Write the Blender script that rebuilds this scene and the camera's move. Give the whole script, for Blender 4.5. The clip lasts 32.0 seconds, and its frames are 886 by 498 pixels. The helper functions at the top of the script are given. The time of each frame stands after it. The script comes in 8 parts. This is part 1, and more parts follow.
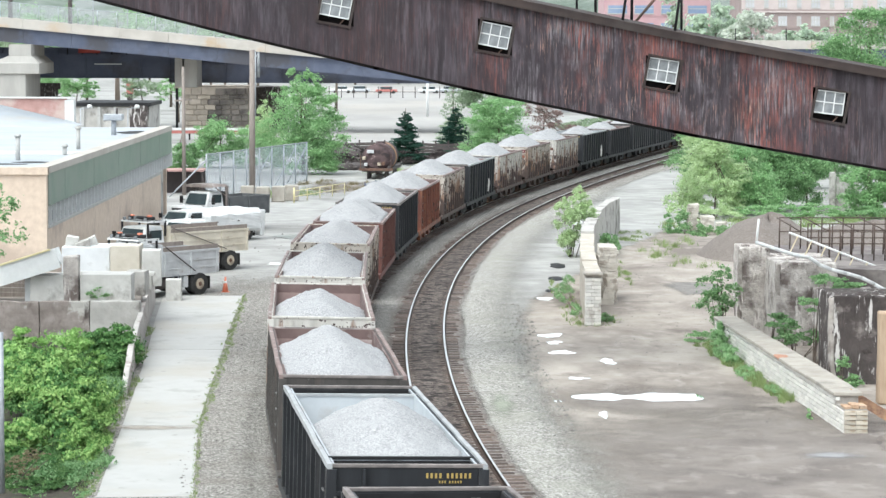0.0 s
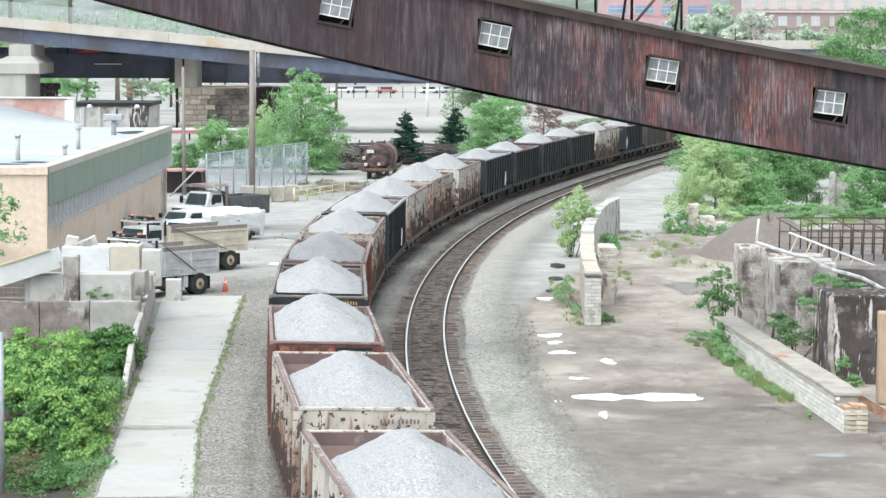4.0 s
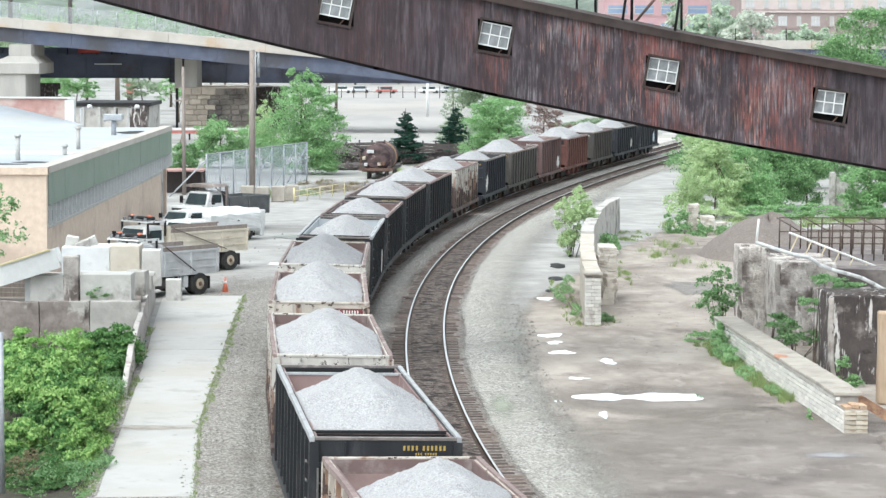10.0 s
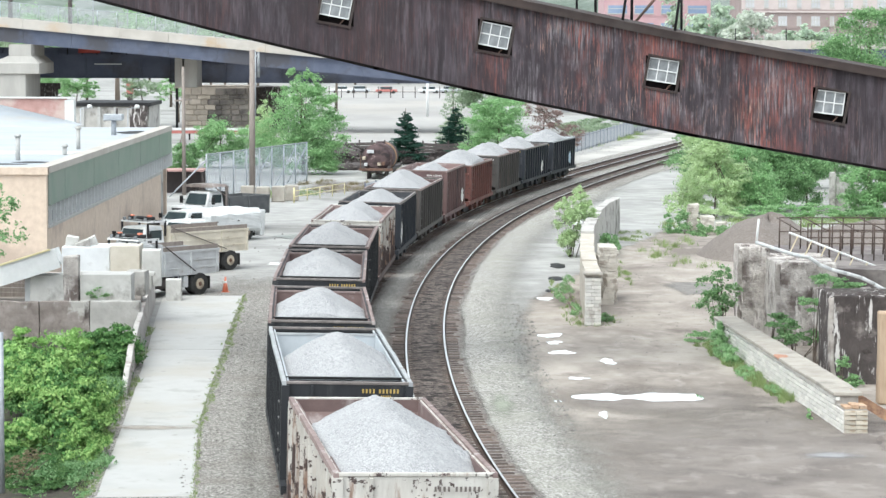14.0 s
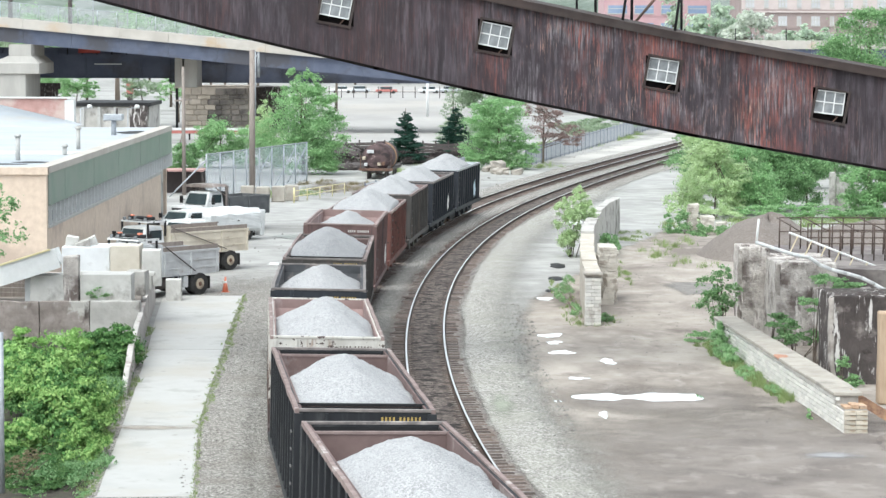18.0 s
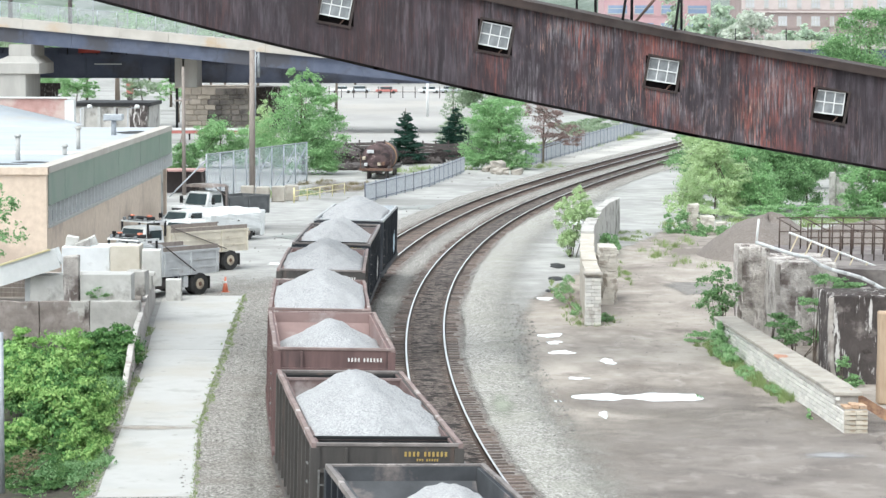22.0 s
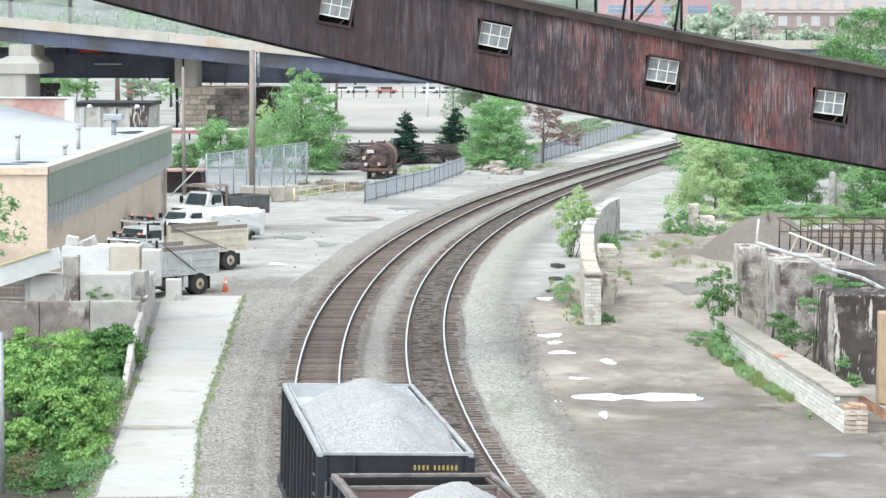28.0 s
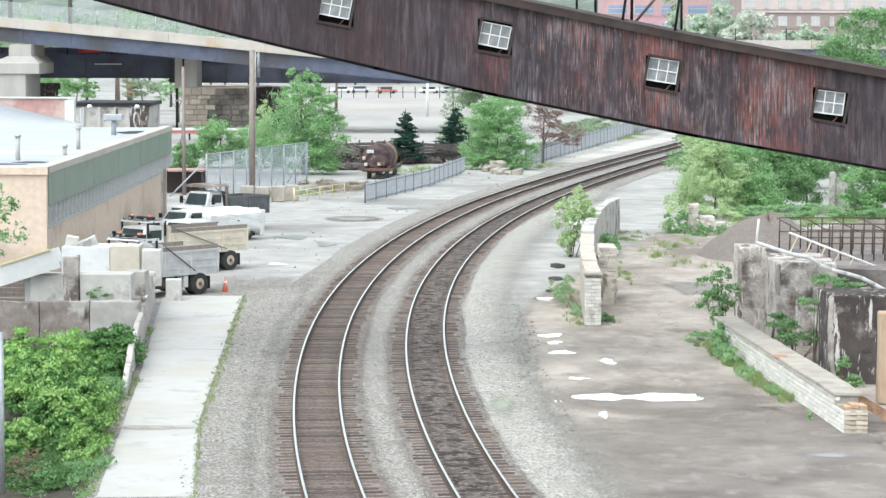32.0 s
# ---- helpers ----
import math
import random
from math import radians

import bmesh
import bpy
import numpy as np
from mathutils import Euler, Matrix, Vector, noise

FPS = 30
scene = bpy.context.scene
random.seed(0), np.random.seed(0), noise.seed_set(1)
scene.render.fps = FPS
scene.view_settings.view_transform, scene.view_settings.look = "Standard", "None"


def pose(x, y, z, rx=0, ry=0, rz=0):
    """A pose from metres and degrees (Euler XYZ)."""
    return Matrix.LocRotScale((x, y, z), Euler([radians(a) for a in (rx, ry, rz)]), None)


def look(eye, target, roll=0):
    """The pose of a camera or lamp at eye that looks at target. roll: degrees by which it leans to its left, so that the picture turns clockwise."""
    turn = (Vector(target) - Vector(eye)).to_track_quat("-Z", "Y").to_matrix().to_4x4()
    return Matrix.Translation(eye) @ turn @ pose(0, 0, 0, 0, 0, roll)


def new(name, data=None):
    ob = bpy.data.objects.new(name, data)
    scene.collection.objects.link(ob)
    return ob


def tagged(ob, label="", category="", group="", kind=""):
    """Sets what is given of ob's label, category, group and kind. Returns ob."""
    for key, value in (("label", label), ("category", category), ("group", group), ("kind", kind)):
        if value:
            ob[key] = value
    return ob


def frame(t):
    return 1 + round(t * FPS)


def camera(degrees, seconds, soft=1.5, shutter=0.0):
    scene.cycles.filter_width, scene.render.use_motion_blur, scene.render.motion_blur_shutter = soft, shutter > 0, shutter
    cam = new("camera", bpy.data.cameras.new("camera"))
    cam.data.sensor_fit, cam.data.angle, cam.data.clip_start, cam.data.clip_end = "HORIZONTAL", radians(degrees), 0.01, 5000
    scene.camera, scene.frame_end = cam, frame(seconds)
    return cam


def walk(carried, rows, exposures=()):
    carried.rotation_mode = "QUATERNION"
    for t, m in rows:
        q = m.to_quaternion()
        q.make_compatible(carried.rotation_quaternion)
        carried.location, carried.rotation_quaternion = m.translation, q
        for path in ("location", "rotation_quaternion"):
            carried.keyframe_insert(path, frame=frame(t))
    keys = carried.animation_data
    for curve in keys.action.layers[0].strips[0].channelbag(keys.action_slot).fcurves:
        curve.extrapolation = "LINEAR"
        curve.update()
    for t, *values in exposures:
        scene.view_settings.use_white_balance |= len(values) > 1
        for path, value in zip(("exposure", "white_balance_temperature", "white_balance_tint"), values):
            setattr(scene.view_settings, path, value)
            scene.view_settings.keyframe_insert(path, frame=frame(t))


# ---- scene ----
cam = camera(18.925, 32.0, soft=1.45)
EYE = (0.0, 0.0, 11.97)
VIEW = look(EYE, (0.0, 100.0, 11.97 - 100.0 * math.tan(0.08016)), 0.16)
walk(cam, [(0.0, VIEW), (32.0, VIEW)], [(0.0, 1.245, 6310, 4), (32.0, 1.245, 6310, 4)])

# ---- world, sun, exposure ----
world = bpy.data.worlds.new("overcast_sky")
scene.world = world
world.use_nodes = True
wn = world.node_tree
sky = wn.nodes.new("ShaderNodeTexSky")
sky.sky_type = "NISHITA"
sky.sun_disc = False
sky.sun_elevation = radians(61)
sky.sun_rotation = radians(216)
sky.air_density = 1.0
sky.dust_density = 2.0
sky.ozone_density = 0.6
soft_sky = wn.nodes.new("ShaderNodeHueSaturation")
soft_sky.inputs["Saturation"].default_value = 0.25
wn.links.new(sky.outputs[0], soft_sky.inputs["Color"])
wn.links.new(soft_sky.outputs[0], wn.nodes["Background"].inputs[0])
wn.nodes["Background"].inputs[1].default_value = 0.143
sun_data = bpy.data.lights.new("sun", "SUN")
sun_data.energy = 1.0
sun_data.angle = radians(60)
sun_data.color = (1.0, 0.985, 0.96)
sun = new("sun", sun_data)
sun.matrix_world = look((-62, -85, 190), (0, 0, 0))

# ---- track line: arc length and curvature ----
KS = [-60.0, -20.0, 23.75, 67.5, 111.25, 155.0, 198.75, 240.0, 460.0]
KV = [0.0034, 0.00326, 0.00225, 0.0021, 0.00191, 0.00079, 0.00014, 0.0001, 0.0001]
SS = np.arange(-460.0, 460.01, 0.5)
_k = np.where(SS < -60, 0.0, np.interp(SS, KS, KV))
_i0 = int(np.argmin(abs(SS)))
_th = np.concatenate([[0], np.cumsum((_k[1:] + _k[:-1]) / 2 * 0.5)])
TH = _th - _th[_i0] - 0.08522
_tm = (TH[1:] + TH[:-1]) / 2
_x = np.concatenate([[0], np.cumsum(np.sin(_tm) * 0.5)])
_y = np.concatenate([[0], np.cumsum(np.cos(_tm) * 0.5)])
TX, TY = _x - _x[_i0] - 3.2335, _y - _y[_i0] + 73.357
TRACK_GAP = 3.954
GAUGE = 1.505
SPEED = 11.732
CANT = 1.23


def on_track(s, o=0.0):
    """x, y and heading at arc length s, o metres to the right of the first track's middle line."""
    x, y, h = np.interp(s, SS, TX), np.interp(s, SS, TY), np.interp(s, SS, TH)
    return float(x + o * math.cos(h)), float(y - o * math.sin(h)), float(h)


# ---- mesh helpers ----
def part(name, bm, material, parent=None, label=""):
    me = bpy.data.meshes.new(name)
    bm.to_mesh(me)
    bm.free()
    me.materials.append(material)
    ob = new(name, me)
    ob.parent = parent
    if label:
        ob["label"] = label
    return ob


def raw(name, verts, faces, material, parent=None, label="", smooth=False):
    me = bpy.data.meshes.new(name)
    me.from_pydata([tuple(v) for v in verts], [], faces)
    me.materials.append(material)
    if smooth:
        me.polygons.foreach_set("use_smooth", [True] * len(me.polygons))
    ob = new(name, me)
    ob.parent = parent
    if label:
        ob["label"] = label
    return ob


def shared(name, me, parent, m=None):
    ob = new(name, me)
    ob.parent = parent
    if m is not None:
        ob.matrix_basis = m
    return ob


def root(name, m, label, category, group="", kind=""):
    ob = new(name)
    ob.empty_display_size = 0.3
    ob.matrix_basis = m
    return tagged(ob, label, category, group, kind)


def box(x0, x1, y0, y1, z0, z1, bm=None, m=None, bevel=0.0):
    tmp = bmesh.new()
    bmesh.ops.create_cube(tmp, size=1.0)
    for v in tmp.verts:
        v.co = Vector(((x0 + x1) / 2 + v.co.x * (x1 - x0), (y0 + y1) / 2 + v.co.y * (y1 - y0), (z0 + z1) / 2 + v.co.z * (z1 - z0)))
    if bevel:
        bmesh.ops.bevel(tmp, geom=tmp.edges[:], offset=bevel, segments=1, affect="EDGES")
    if m is not None:
        tmp.transform(m)
    return merge(bm, tmp)


def merge(bm, tmp):
    if bm is None:
        return tmp
    me = bpy.data.meshes.new("tmp")
    tmp.to_mesh(me)
    tmp.free()
    bm.from_mesh(me)
    bpy.data.meshes.remove(me)
    return bm


def rod(p0, p1, r0, r1=None, seg=8, bm=None):
    """A tapered rod from p0 to p1."""
    p0, p1 = Vector(p0), Vector(p1)
    tmp = bmesh.new()
    bmesh.ops.create_cone(tmp, cap_ends=True, segments=seg, radius1=r0, radius2=r0 if r1 is None else r1, depth=(p1 - p0).length)
    q = (p1 - p0).to_track_quat("Z", "Y").to_matrix().to_4x4()
    tmp.transform(Matrix.Translation((p0 + p1) / 2) @ q)
    for f in tmp.faces:
        f.smooth = seg > 5 and len(f.verts) == 4
    return merge(bm, tmp)


def beam(p0, p1, w, h, bm=None):
    """A square bar w wide and h high from p0 to p1."""
    p0, p1 = Vector(p0), Vector(p1)
    tmp = bmesh.new()
    bmesh.ops.create_cube(tmp, size=1.0)
    ln = (p1 - p0).length
    for v in tmp.verts:
        v.co = Vector((v.co.x * w, v.co.y * h, v.co.z * ln))
    tmp.transform(Matrix.Translation((p0 + p1) / 2) @ (p1 - p0).to_track_quat("Z", "Y").to_matrix().to_4x4())
    return merge(bm, tmp)


def prism(pts, z0, z1, bm=None):
    """An upright prism on a plan outline."""
    tmp = bmesh.new()
    lo = [tmp.verts.new((x, y, z0)) for x, y in pts]
    hi = [tmp.verts.new((x, y, z1)) for x, y in pts]
    n = len(pts)
    tmp.faces.new(hi)
    tmp.faces.new(lo[::-1])
    for i in range(n):
        tmp.faces.new((lo[i], lo[(i + 1) % n], hi[(i + 1) % n], hi[i]))
    bmesh.ops.recalc_face_normals(tmp, faces=tmp.faces[:])
    return merge(bm, tmp)


def profile_x(pts, x0, x1, bm=None):
    """A solid with the outline pts in y, z, from x0 to x1."""
    tmp = bmesh.new()
    a = [tmp.verts.new((x0, y, z)) for y, z in pts]
    b = [tmp.verts.new((x1, y, z)) for y, z in pts]
    n = len(pts)
    tmp.faces.new(a)
    tmp.faces.new(b[::-1])
    for i in range(n):
        tmp.faces.new((a[i], b[i], b[(i + 1) % n], a[(i + 1) % n]))
    bmesh.ops.recalc_face_normals(tmp, faces=tmp.faces[:])
    return merge(bm, tmp)


def roughen(bm, amp, scale, cuts=0):
    if cuts:
        bmesh.ops.subdivide_edges(bm, edges=bm.edges[:], cuts=cuts, use_grid_fill=True)
    for v in bm.verts:
        v.co += Vector(noise.noise_vector(v.co * scale)) * amp
    return bm


# ---- materials ----
def mat(name, c1, c2, scale=4.0, rough=0.8, metal=0.0, bump=0.2, bscale=30.0, stain=None, sscale=0.6, slo=0.5, shi=0.62, stretch=(1, 1, 1), vary=0.0, island=False, bdist=0.02, spec=None, more=(), jitter=False):
    """A surface of two tones at one scale, stains at another, and relief."""
    m = bpy.data.materials.new(name)
    m.use_nodes = True
    nt = m.node_tree
    n, l = nt.nodes, nt.links
    bs = n["Principled BSDF"]
    bs.inputs["Roughness"].default_value = rough
    bs.inputs["Metallic"].default_value = metal
    if spec is not None:
        bs.inputs["Specular IOR Level"].default_value = spec
    tc = n.new("ShaderNodeTexCoord")
    mp = n.new("ShaderNodeMapping")
    mp.inputs["Scale"].default_value = stretch
    place = tc.outputs["Object"]
    if jitter:
        oi = n.new("ShaderNodeObjectInfo")
        sc = n.new("ShaderNodeVectorMath")
        sc.operation = "SCALE"
        sc.inputs[0].default_value = (37.0, 91.0, 53.0)
        l.new(oi.outputs["Random"], sc.inputs["Scale"])
        av = n.new("ShaderNodeVectorMath")
        av.operation = "ADD"
        l.new(place, av.inputs[0])
        l.new(sc.outputs[0], av.inputs[1])
        place = av.outputs[0]
    l.new(place, mp.inputs[0])
    vec = mp.outputs[0]

    def tex(sc, detail=6.0):
        t = n.new("ShaderNodeTexNoise")
        t.inputs["Scale"].default_value = sc
        t.inputs["Detail"].default_value = detail
        t.inputs["Roughness"].default_value = 0.62
        l.new(vec, t.inputs["Vector"])
        return t.outputs["Fac"]

    def ramp(src, lo, hi):
        r = n.new("ShaderNodeMapRange")
        r.inputs["From Min"].default_value, r.inputs["From Max"].default_value = lo, hi
        l.new(src, r.inputs["Value"])
        return r.outputs[0]

    def mixc(f, a, b, mode="MIX"):
        x = n.new("ShaderNodeMix")
        x.data_type, x.blend_type = "RGBA", mode
        for k, v in ((0, f), (6, a), (7, b)):
            if hasattr(v, "is_output"):
                l.new(v, x.inputs[k])
            elif k == 0:
                x.inputs[0].default_value = v
            else:
                x.inputs[k].default_value = (*v, 1)
        return x.outputs[2]

    col = mixc(ramp(tex(scale), 0.34, 0.66), c1, c2)
    if stain:
        col = mixc(ramp(tex(sscale, 8.0), slo, shi), col, stain)
    for c3, s3, lo3, hi3, st3 in more:
        mp = n.new("ShaderNodeMapping")
        mp.inputs["Scale"].default_value = st3
        mp.inputs["Location"].default_value = (s3 * 3.1, s3 * 7.7, 1.3)
        l.new(place, mp.inputs[0])
        vec = mp.outputs[0]
        col = mixc(ramp(tex(s3, 8.0), lo3, hi3), col, c3)
    if vary:
        if island:
            src = n.new("ShaderNodeNewGeometry").outputs["Random Per Island"]
        else:
            src = n.new("ShaderNodeObjectInfo").outputs["Random"]
        r = n.new("ShaderNodeMapRange")
        r.inputs["To Min"].default_value, r.inputs["To Max"].default_value = 1 - vary, 1 + vary
        l.new(src, r.inputs["Value"])
        hs = n.new("ShaderNodeHueSaturation")
        l.new(r.outputs[0], hs.inputs["Value"])
        l.new(col, hs.inputs["Color"])
        col = hs.outputs[0]
    l.new(col, bs.inputs["Base Color"])
    if bump:
        b = n.new("ShaderNodeBump")
        b.inputs["Strength"].default_value = bump
        b.inputs["Distance"].default_value = bdist
        l.new(tex(bscale, 4.0), b.inputs["Height"])
        l.new(b.outputs[0], bs.inputs["Normal"])
    return m


def stones(name, c1, c2, c3, size, tint=None, tscale=0.25, tlo=0.5, thi=0.6, bump=0.8, tmax=0.55):
    """Crushed stone: cells of differing tone, with patches of another tint."""
    m = bpy.data.materials.new(name)
    m.use_nodes = True
    nt = m.node_tree
    n, l = nt.nodes, nt.links
    bs = n["Principled BSDF"]
    bs.inputs["Roughness"].default_value = 0.95
    tc = n.new("ShaderNodeTexCoord")
    vo = n.new("ShaderNodeTexVoronoi")
    vo.inputs["Scale"].default_value = 1.0 / size
    l.new(tc.outputs["Object"], vo.inputs["Vector"])
    sep = n.new("ShaderNodeSeparateColor")
    l.new(vo.outputs["Color"], sep.inputs[0])
    cr = n.new("ShaderNodeValToRGB")
    cr.color_ramp.elements[0].color, cr.color_ramp.elements[1].color = (*c1, 1), (*c3, 1)
    e = cr.color_ramp.elements.new(0.5)
    e.color = (*c2, 1)
    l.new(sep.outputs[0], cr.inputs[0])
    col = cr.outputs[0]
    no = n.new("ShaderNodeTexNoise")
    no.inputs["Scale"].default_value = tscale
    no.inputs["Detail"].default_value = 8
    no.inputs["Roughness"].default_value = 0.65
    l.new(tc.outputs["Object"], no.inputs["Vector"])
    if tint:
        r = n.new("ShaderNodeMapRange")
        r.inputs["From Min"].default_value, r.inputs["From Max"].default_value = tlo, thi
        l.new(no.outputs["Fac"], r.inputs["Value"])
        r.inputs["To Max"].default_value = tmax
        x = n.new("ShaderNodeMix")
        x.data_type = "RGBA"
        l.new(r.outputs[0], x.inputs[0])
        l.new(col, x.inputs[6])
        x.inputs[7].default_value = (*tint, 1)
        col = x.outputs[2]
    l.new(col, bs.inputs["Base Color"])
    b = n.new("ShaderNodeBump")
    b.inputs["Strength"].default_value = bump
    b.inputs["Distance"].default_value = size * 0.6
    l.new(vo.outputs["Distance"], b.inputs["Height"])
    l.new(b.outputs[0], bs.inputs["Normal"])
    return m


def leaf(name, c1, c2, trans=0.35):
    m = bpy.data.materials.new(name)
    m.use_nodes = True
    nt = m.node_tree
    n, l = nt.nodes, nt.links
    bs = n["Principled BSDF"]
    bs.inputs["Roughness"].default_value = 0.7
    bs.inputs["Specular IOR Level"].default_value = 0.12
    g = n.new("ShaderNodeNewGeometry")
    x = n.new("ShaderNodeMix")
    x.data_type = "RGBA"
    l.new(g.outputs["Random Per Island"], x.inputs[0])
    x.inputs[6].default_value, x.inputs[7].default_value = (*c1, 1), (*c2, 1)
    l.new(x.outputs[2], bs.inputs["Base Color"])
    tr = n.new("ShaderNodeBsdfTranslucent")
    l.new(x.outputs[2], tr.inputs[0])
    mx = n.new("ShaderNodeMixShader")
    mx.inputs[0].default_value = trans
    l.new(bs.outputs[0], mx.inputs[1])
    l.new(tr.outputs[0], mx.inputs[2])
    l.new(mx.outputs[0], n["Material Output"].inputs[0])
    return m


def faded(m):
    """The same surface, thinning out in a ragged way towards the sheet's edge."""
    m = m.copy()
    nt = m.node_tree
    n, l = nt.nodes, nt.links
    at = n.new("ShaderNodeAttribute")
    at.attribute_name = "fade"
    tc = n.new("ShaderNodeTexCoord")
    total = at.outputs["Fac"]
    for scale, detail, gain in ((1.3, 6, 0.7), (34.0, 2, 1.9)):
        no = n.new("ShaderNodeTexNoise")
        no.inputs["Scale"].default_value = scale
        no.inputs["Detail"].default_value = detail
        l.new(tc.outputs["Object"], no.inputs["Vector"])
        ma = n.new("ShaderNodeMath")
        ma.operation = "MULTIPLY_ADD"
        l.new(no.outputs["Fac"], ma.inputs[0])
        ma.inputs[1].default_value = gain
        l.new(total, ma.inputs[2])
        total = ma.outputs[0]
    r = n.new("ShaderNodeMapRange")
    r.inputs["From Min"].default_value, r.inputs["From Max"].default_value = 1.75, 1.85
    l.new(total, r.inputs["Value"])
    tr = n.new("ShaderNodeBsdfTransparent")
    mx = n.new("ShaderNodeMixShader")
    l.new(r.outputs[0], mx.inputs[0])
    l.new(tr.outputs[0], mx.inputs[1])
    l.new(n["Principled BSDF"].outputs[0], mx.inputs[2])
    l.new(mx.outputs[0], n["Material Output"].inputs[0])
    return m


M = {}
M["lot"] = mat("lot_paving", (0.29, 0.285, 0.275), (0.42, 0.415, 0.4), 0.5, 0.9, bump=0.2, bscale=6, stain=(0.23, 0.225, 0.215), sscale=0.08, slo=0.48, shi=0.64)
M["yard"] = mat("yard_dirt", (0.28, 0.244, 0.212), (0.42, 0.376, 0.333), 0.5, 0.9, bump=0.6, bscale=9, stain=(0.185, 0.156, 0.136), sscale=0.17, slo=0.47, shi=0.63, stretch=(1, 0.55, 1), more=(((0.17, 0.142, 0.125), 0.7, 0.55, 0.72, (0.9, 0.7, 1)), ((0.4, 0.36, 0.33), 1.0, 0.55, 0.74, (0.9, 0.5, 1)), ((0.45, 0.43, 0.4), 14.0, 0.66, 0.72, (1, 0.6, 1)), ((0.1, 0.085, 0.075), 11.0, 0.66, 0.72, (1, 0.6, 1))))
# soil taken darker than bare earth; shade below the shrubs is in its colour
M["soil"] = mat("shade_dark_leafy_soil", (0.03, 0.026, 0.02), (0.07, 0.06, 0.045), 2.0, 0.95, bump=0.6, bscale=9, stain=(0.07, 0.08, 0.04), sscale=0.8)
M["ballast"] = stones("ballast", (0.12, 0.103, 0.093), (0.2, 0.178, 0.162), (0.36, 0.333, 0.31), 0.06, (0.2, 0.145, 0.12), 0.3, 0.48, 0.62)
M["fouled"] = stones("fouled_ballast", (0.05, 0.039, 0.034), (0.1, 0.08, 0.07), (0.23, 0.19, 0.17), 0.11, (0.012, 0.009, 0.008), 1.7, 0.51, 0.56, tmax=0.9)
M["gravel"] = stones("grey_gravel", (0.093, 0.087, 0.079), (0.24, 0.226, 0.207), (0.515, 0.49, 0.458), 0.05, (0.185, 0.166, 0.146), 0.4, 0.5, 0.7)
M["pale_gravel"] = stones("pale_gravel", (0.125, 0.118, 0.106), (0.33, 0.317, 0.292), (0.6, 0.58, 0.545), 0.055, (0.32, 0.315, 0.27), 0.3, 0.44, 0.62)
M["tie"] = mat("weathered_timber", (0.058, 0.041, 0.035), (0.125, 0.09, 0.077), 6, 0.95, bump=0.4, bscale=20, stretch=(0.3, 3, 3), vary=0.5, stain=(0.19, 0.155, 0.135), sscale=1.2, slo=0.5, shi=0.7)
M["crib"] = stones("worn_crib_stone", (0.045, 0.035, 0.03), (0.1, 0.08, 0.07), (0.22, 0.185, 0.165), 0.06, (0.16, 0.1, 0.075), 0.35, 0.5, 0.62)
M["rail_head"] = mat("polished_rail_steel", (0.72, 0.72, 0.72), (0.8, 0.8, 0.8), 5, 0.3, 1.0, bump=0)
# rust darkened so the shadow lines beside the head are in its colour
M["rail_side"] = mat("rusty_shaded_rail", (0.05, 0.034, 0.028), (0.095, 0.064, 0.052), 8, 0.85, bump=0.1)
M["concrete"] = mat("pale_concrete", (0.42, 0.417, 0.405), (0.485, 0.482, 0.47), 0.5, 0.85, bump=0.1, bscale=15, stain=(0.38, 0.375, 0.36), sscale=0.5, slo=0.54, shi=0.64, more=(((0.42, 0.395, 0.355), 0.22, 0.5, 0.68, (1, 1, 1)), ((0.33, 0.32, 0.3), 2.6, 0.62, 0.7, (1, 0.6, 1))))
M["old_concrete"] = mat("stained_concrete", (0.42, 0.38, 0.355), (0.66, 0.62, 0.585), 1.6, 0.92, bump=1.0, bscale=9, stain=(0.165, 0.135, 0.125), sscale=0.9, slo=0.47, shi=0.62, bdist=0.08, more=(((0.66, 0.62, 0.59), 2.0, 0.56, 0.6, (1.6, 1.6, 0.35)), ((0.5, 0.47, 0.44), 5.0, 0.63, 0.67, (1, 1, 0.5)), ((0.05, 0.042, 0.04), 6.0, 0.65, 0.69, (1, 1, 1.5))))
M["dark_concrete"] = mat("dark_and_shade_concrete", (0.042, 0.034, 0.032), (0.095, 0.079, 0.075), 1.3, 0.92, bump=1.0, bscale=9, stain=(0.25, 0.22, 0.205), sscale=1.0, slo=0.56, shi=0.68, bdist=0.08, more=(((0.6, 0.57, 0.55), 2.4, 0.58, 0.62, (1.6, 1.6, 0.35)),))
M["ruin_concrete"] = mat("dirty_concrete", (0.4, 0.385, 0.36), (0.53, 0.51, 0.485), 1.3, 0.92, bump=0.5, bscale=8, stain=(0.2, 0.185, 0.17), sscale=0.7, slo=0.52, shi=0.64, bdist=0.04)
M["white_brick"] = mat("white_painted_brick", (0.66, 0.64, 0.6), (0.76, 0.74, 0.7), 3, 0.85, bump=0.4, bscale=14, stain=(0.42, 0.37, 0.32), sscale=2.0, slo=0.54, shi=0.68, vary=0.12, more=(((0.4, 0.35, 0.3), 1.6, 0.58, 0.68, (1.6, 1.6, 0.3)), ((0.62, 0.605, 0.58), 0.9, 0.52, 0.66, (1, 1, 1))))
M["mortar"] = mat("mortar", (0.29, 0.262, 0.235), (0.4, 0.37, 0.338), 4, 0.95)
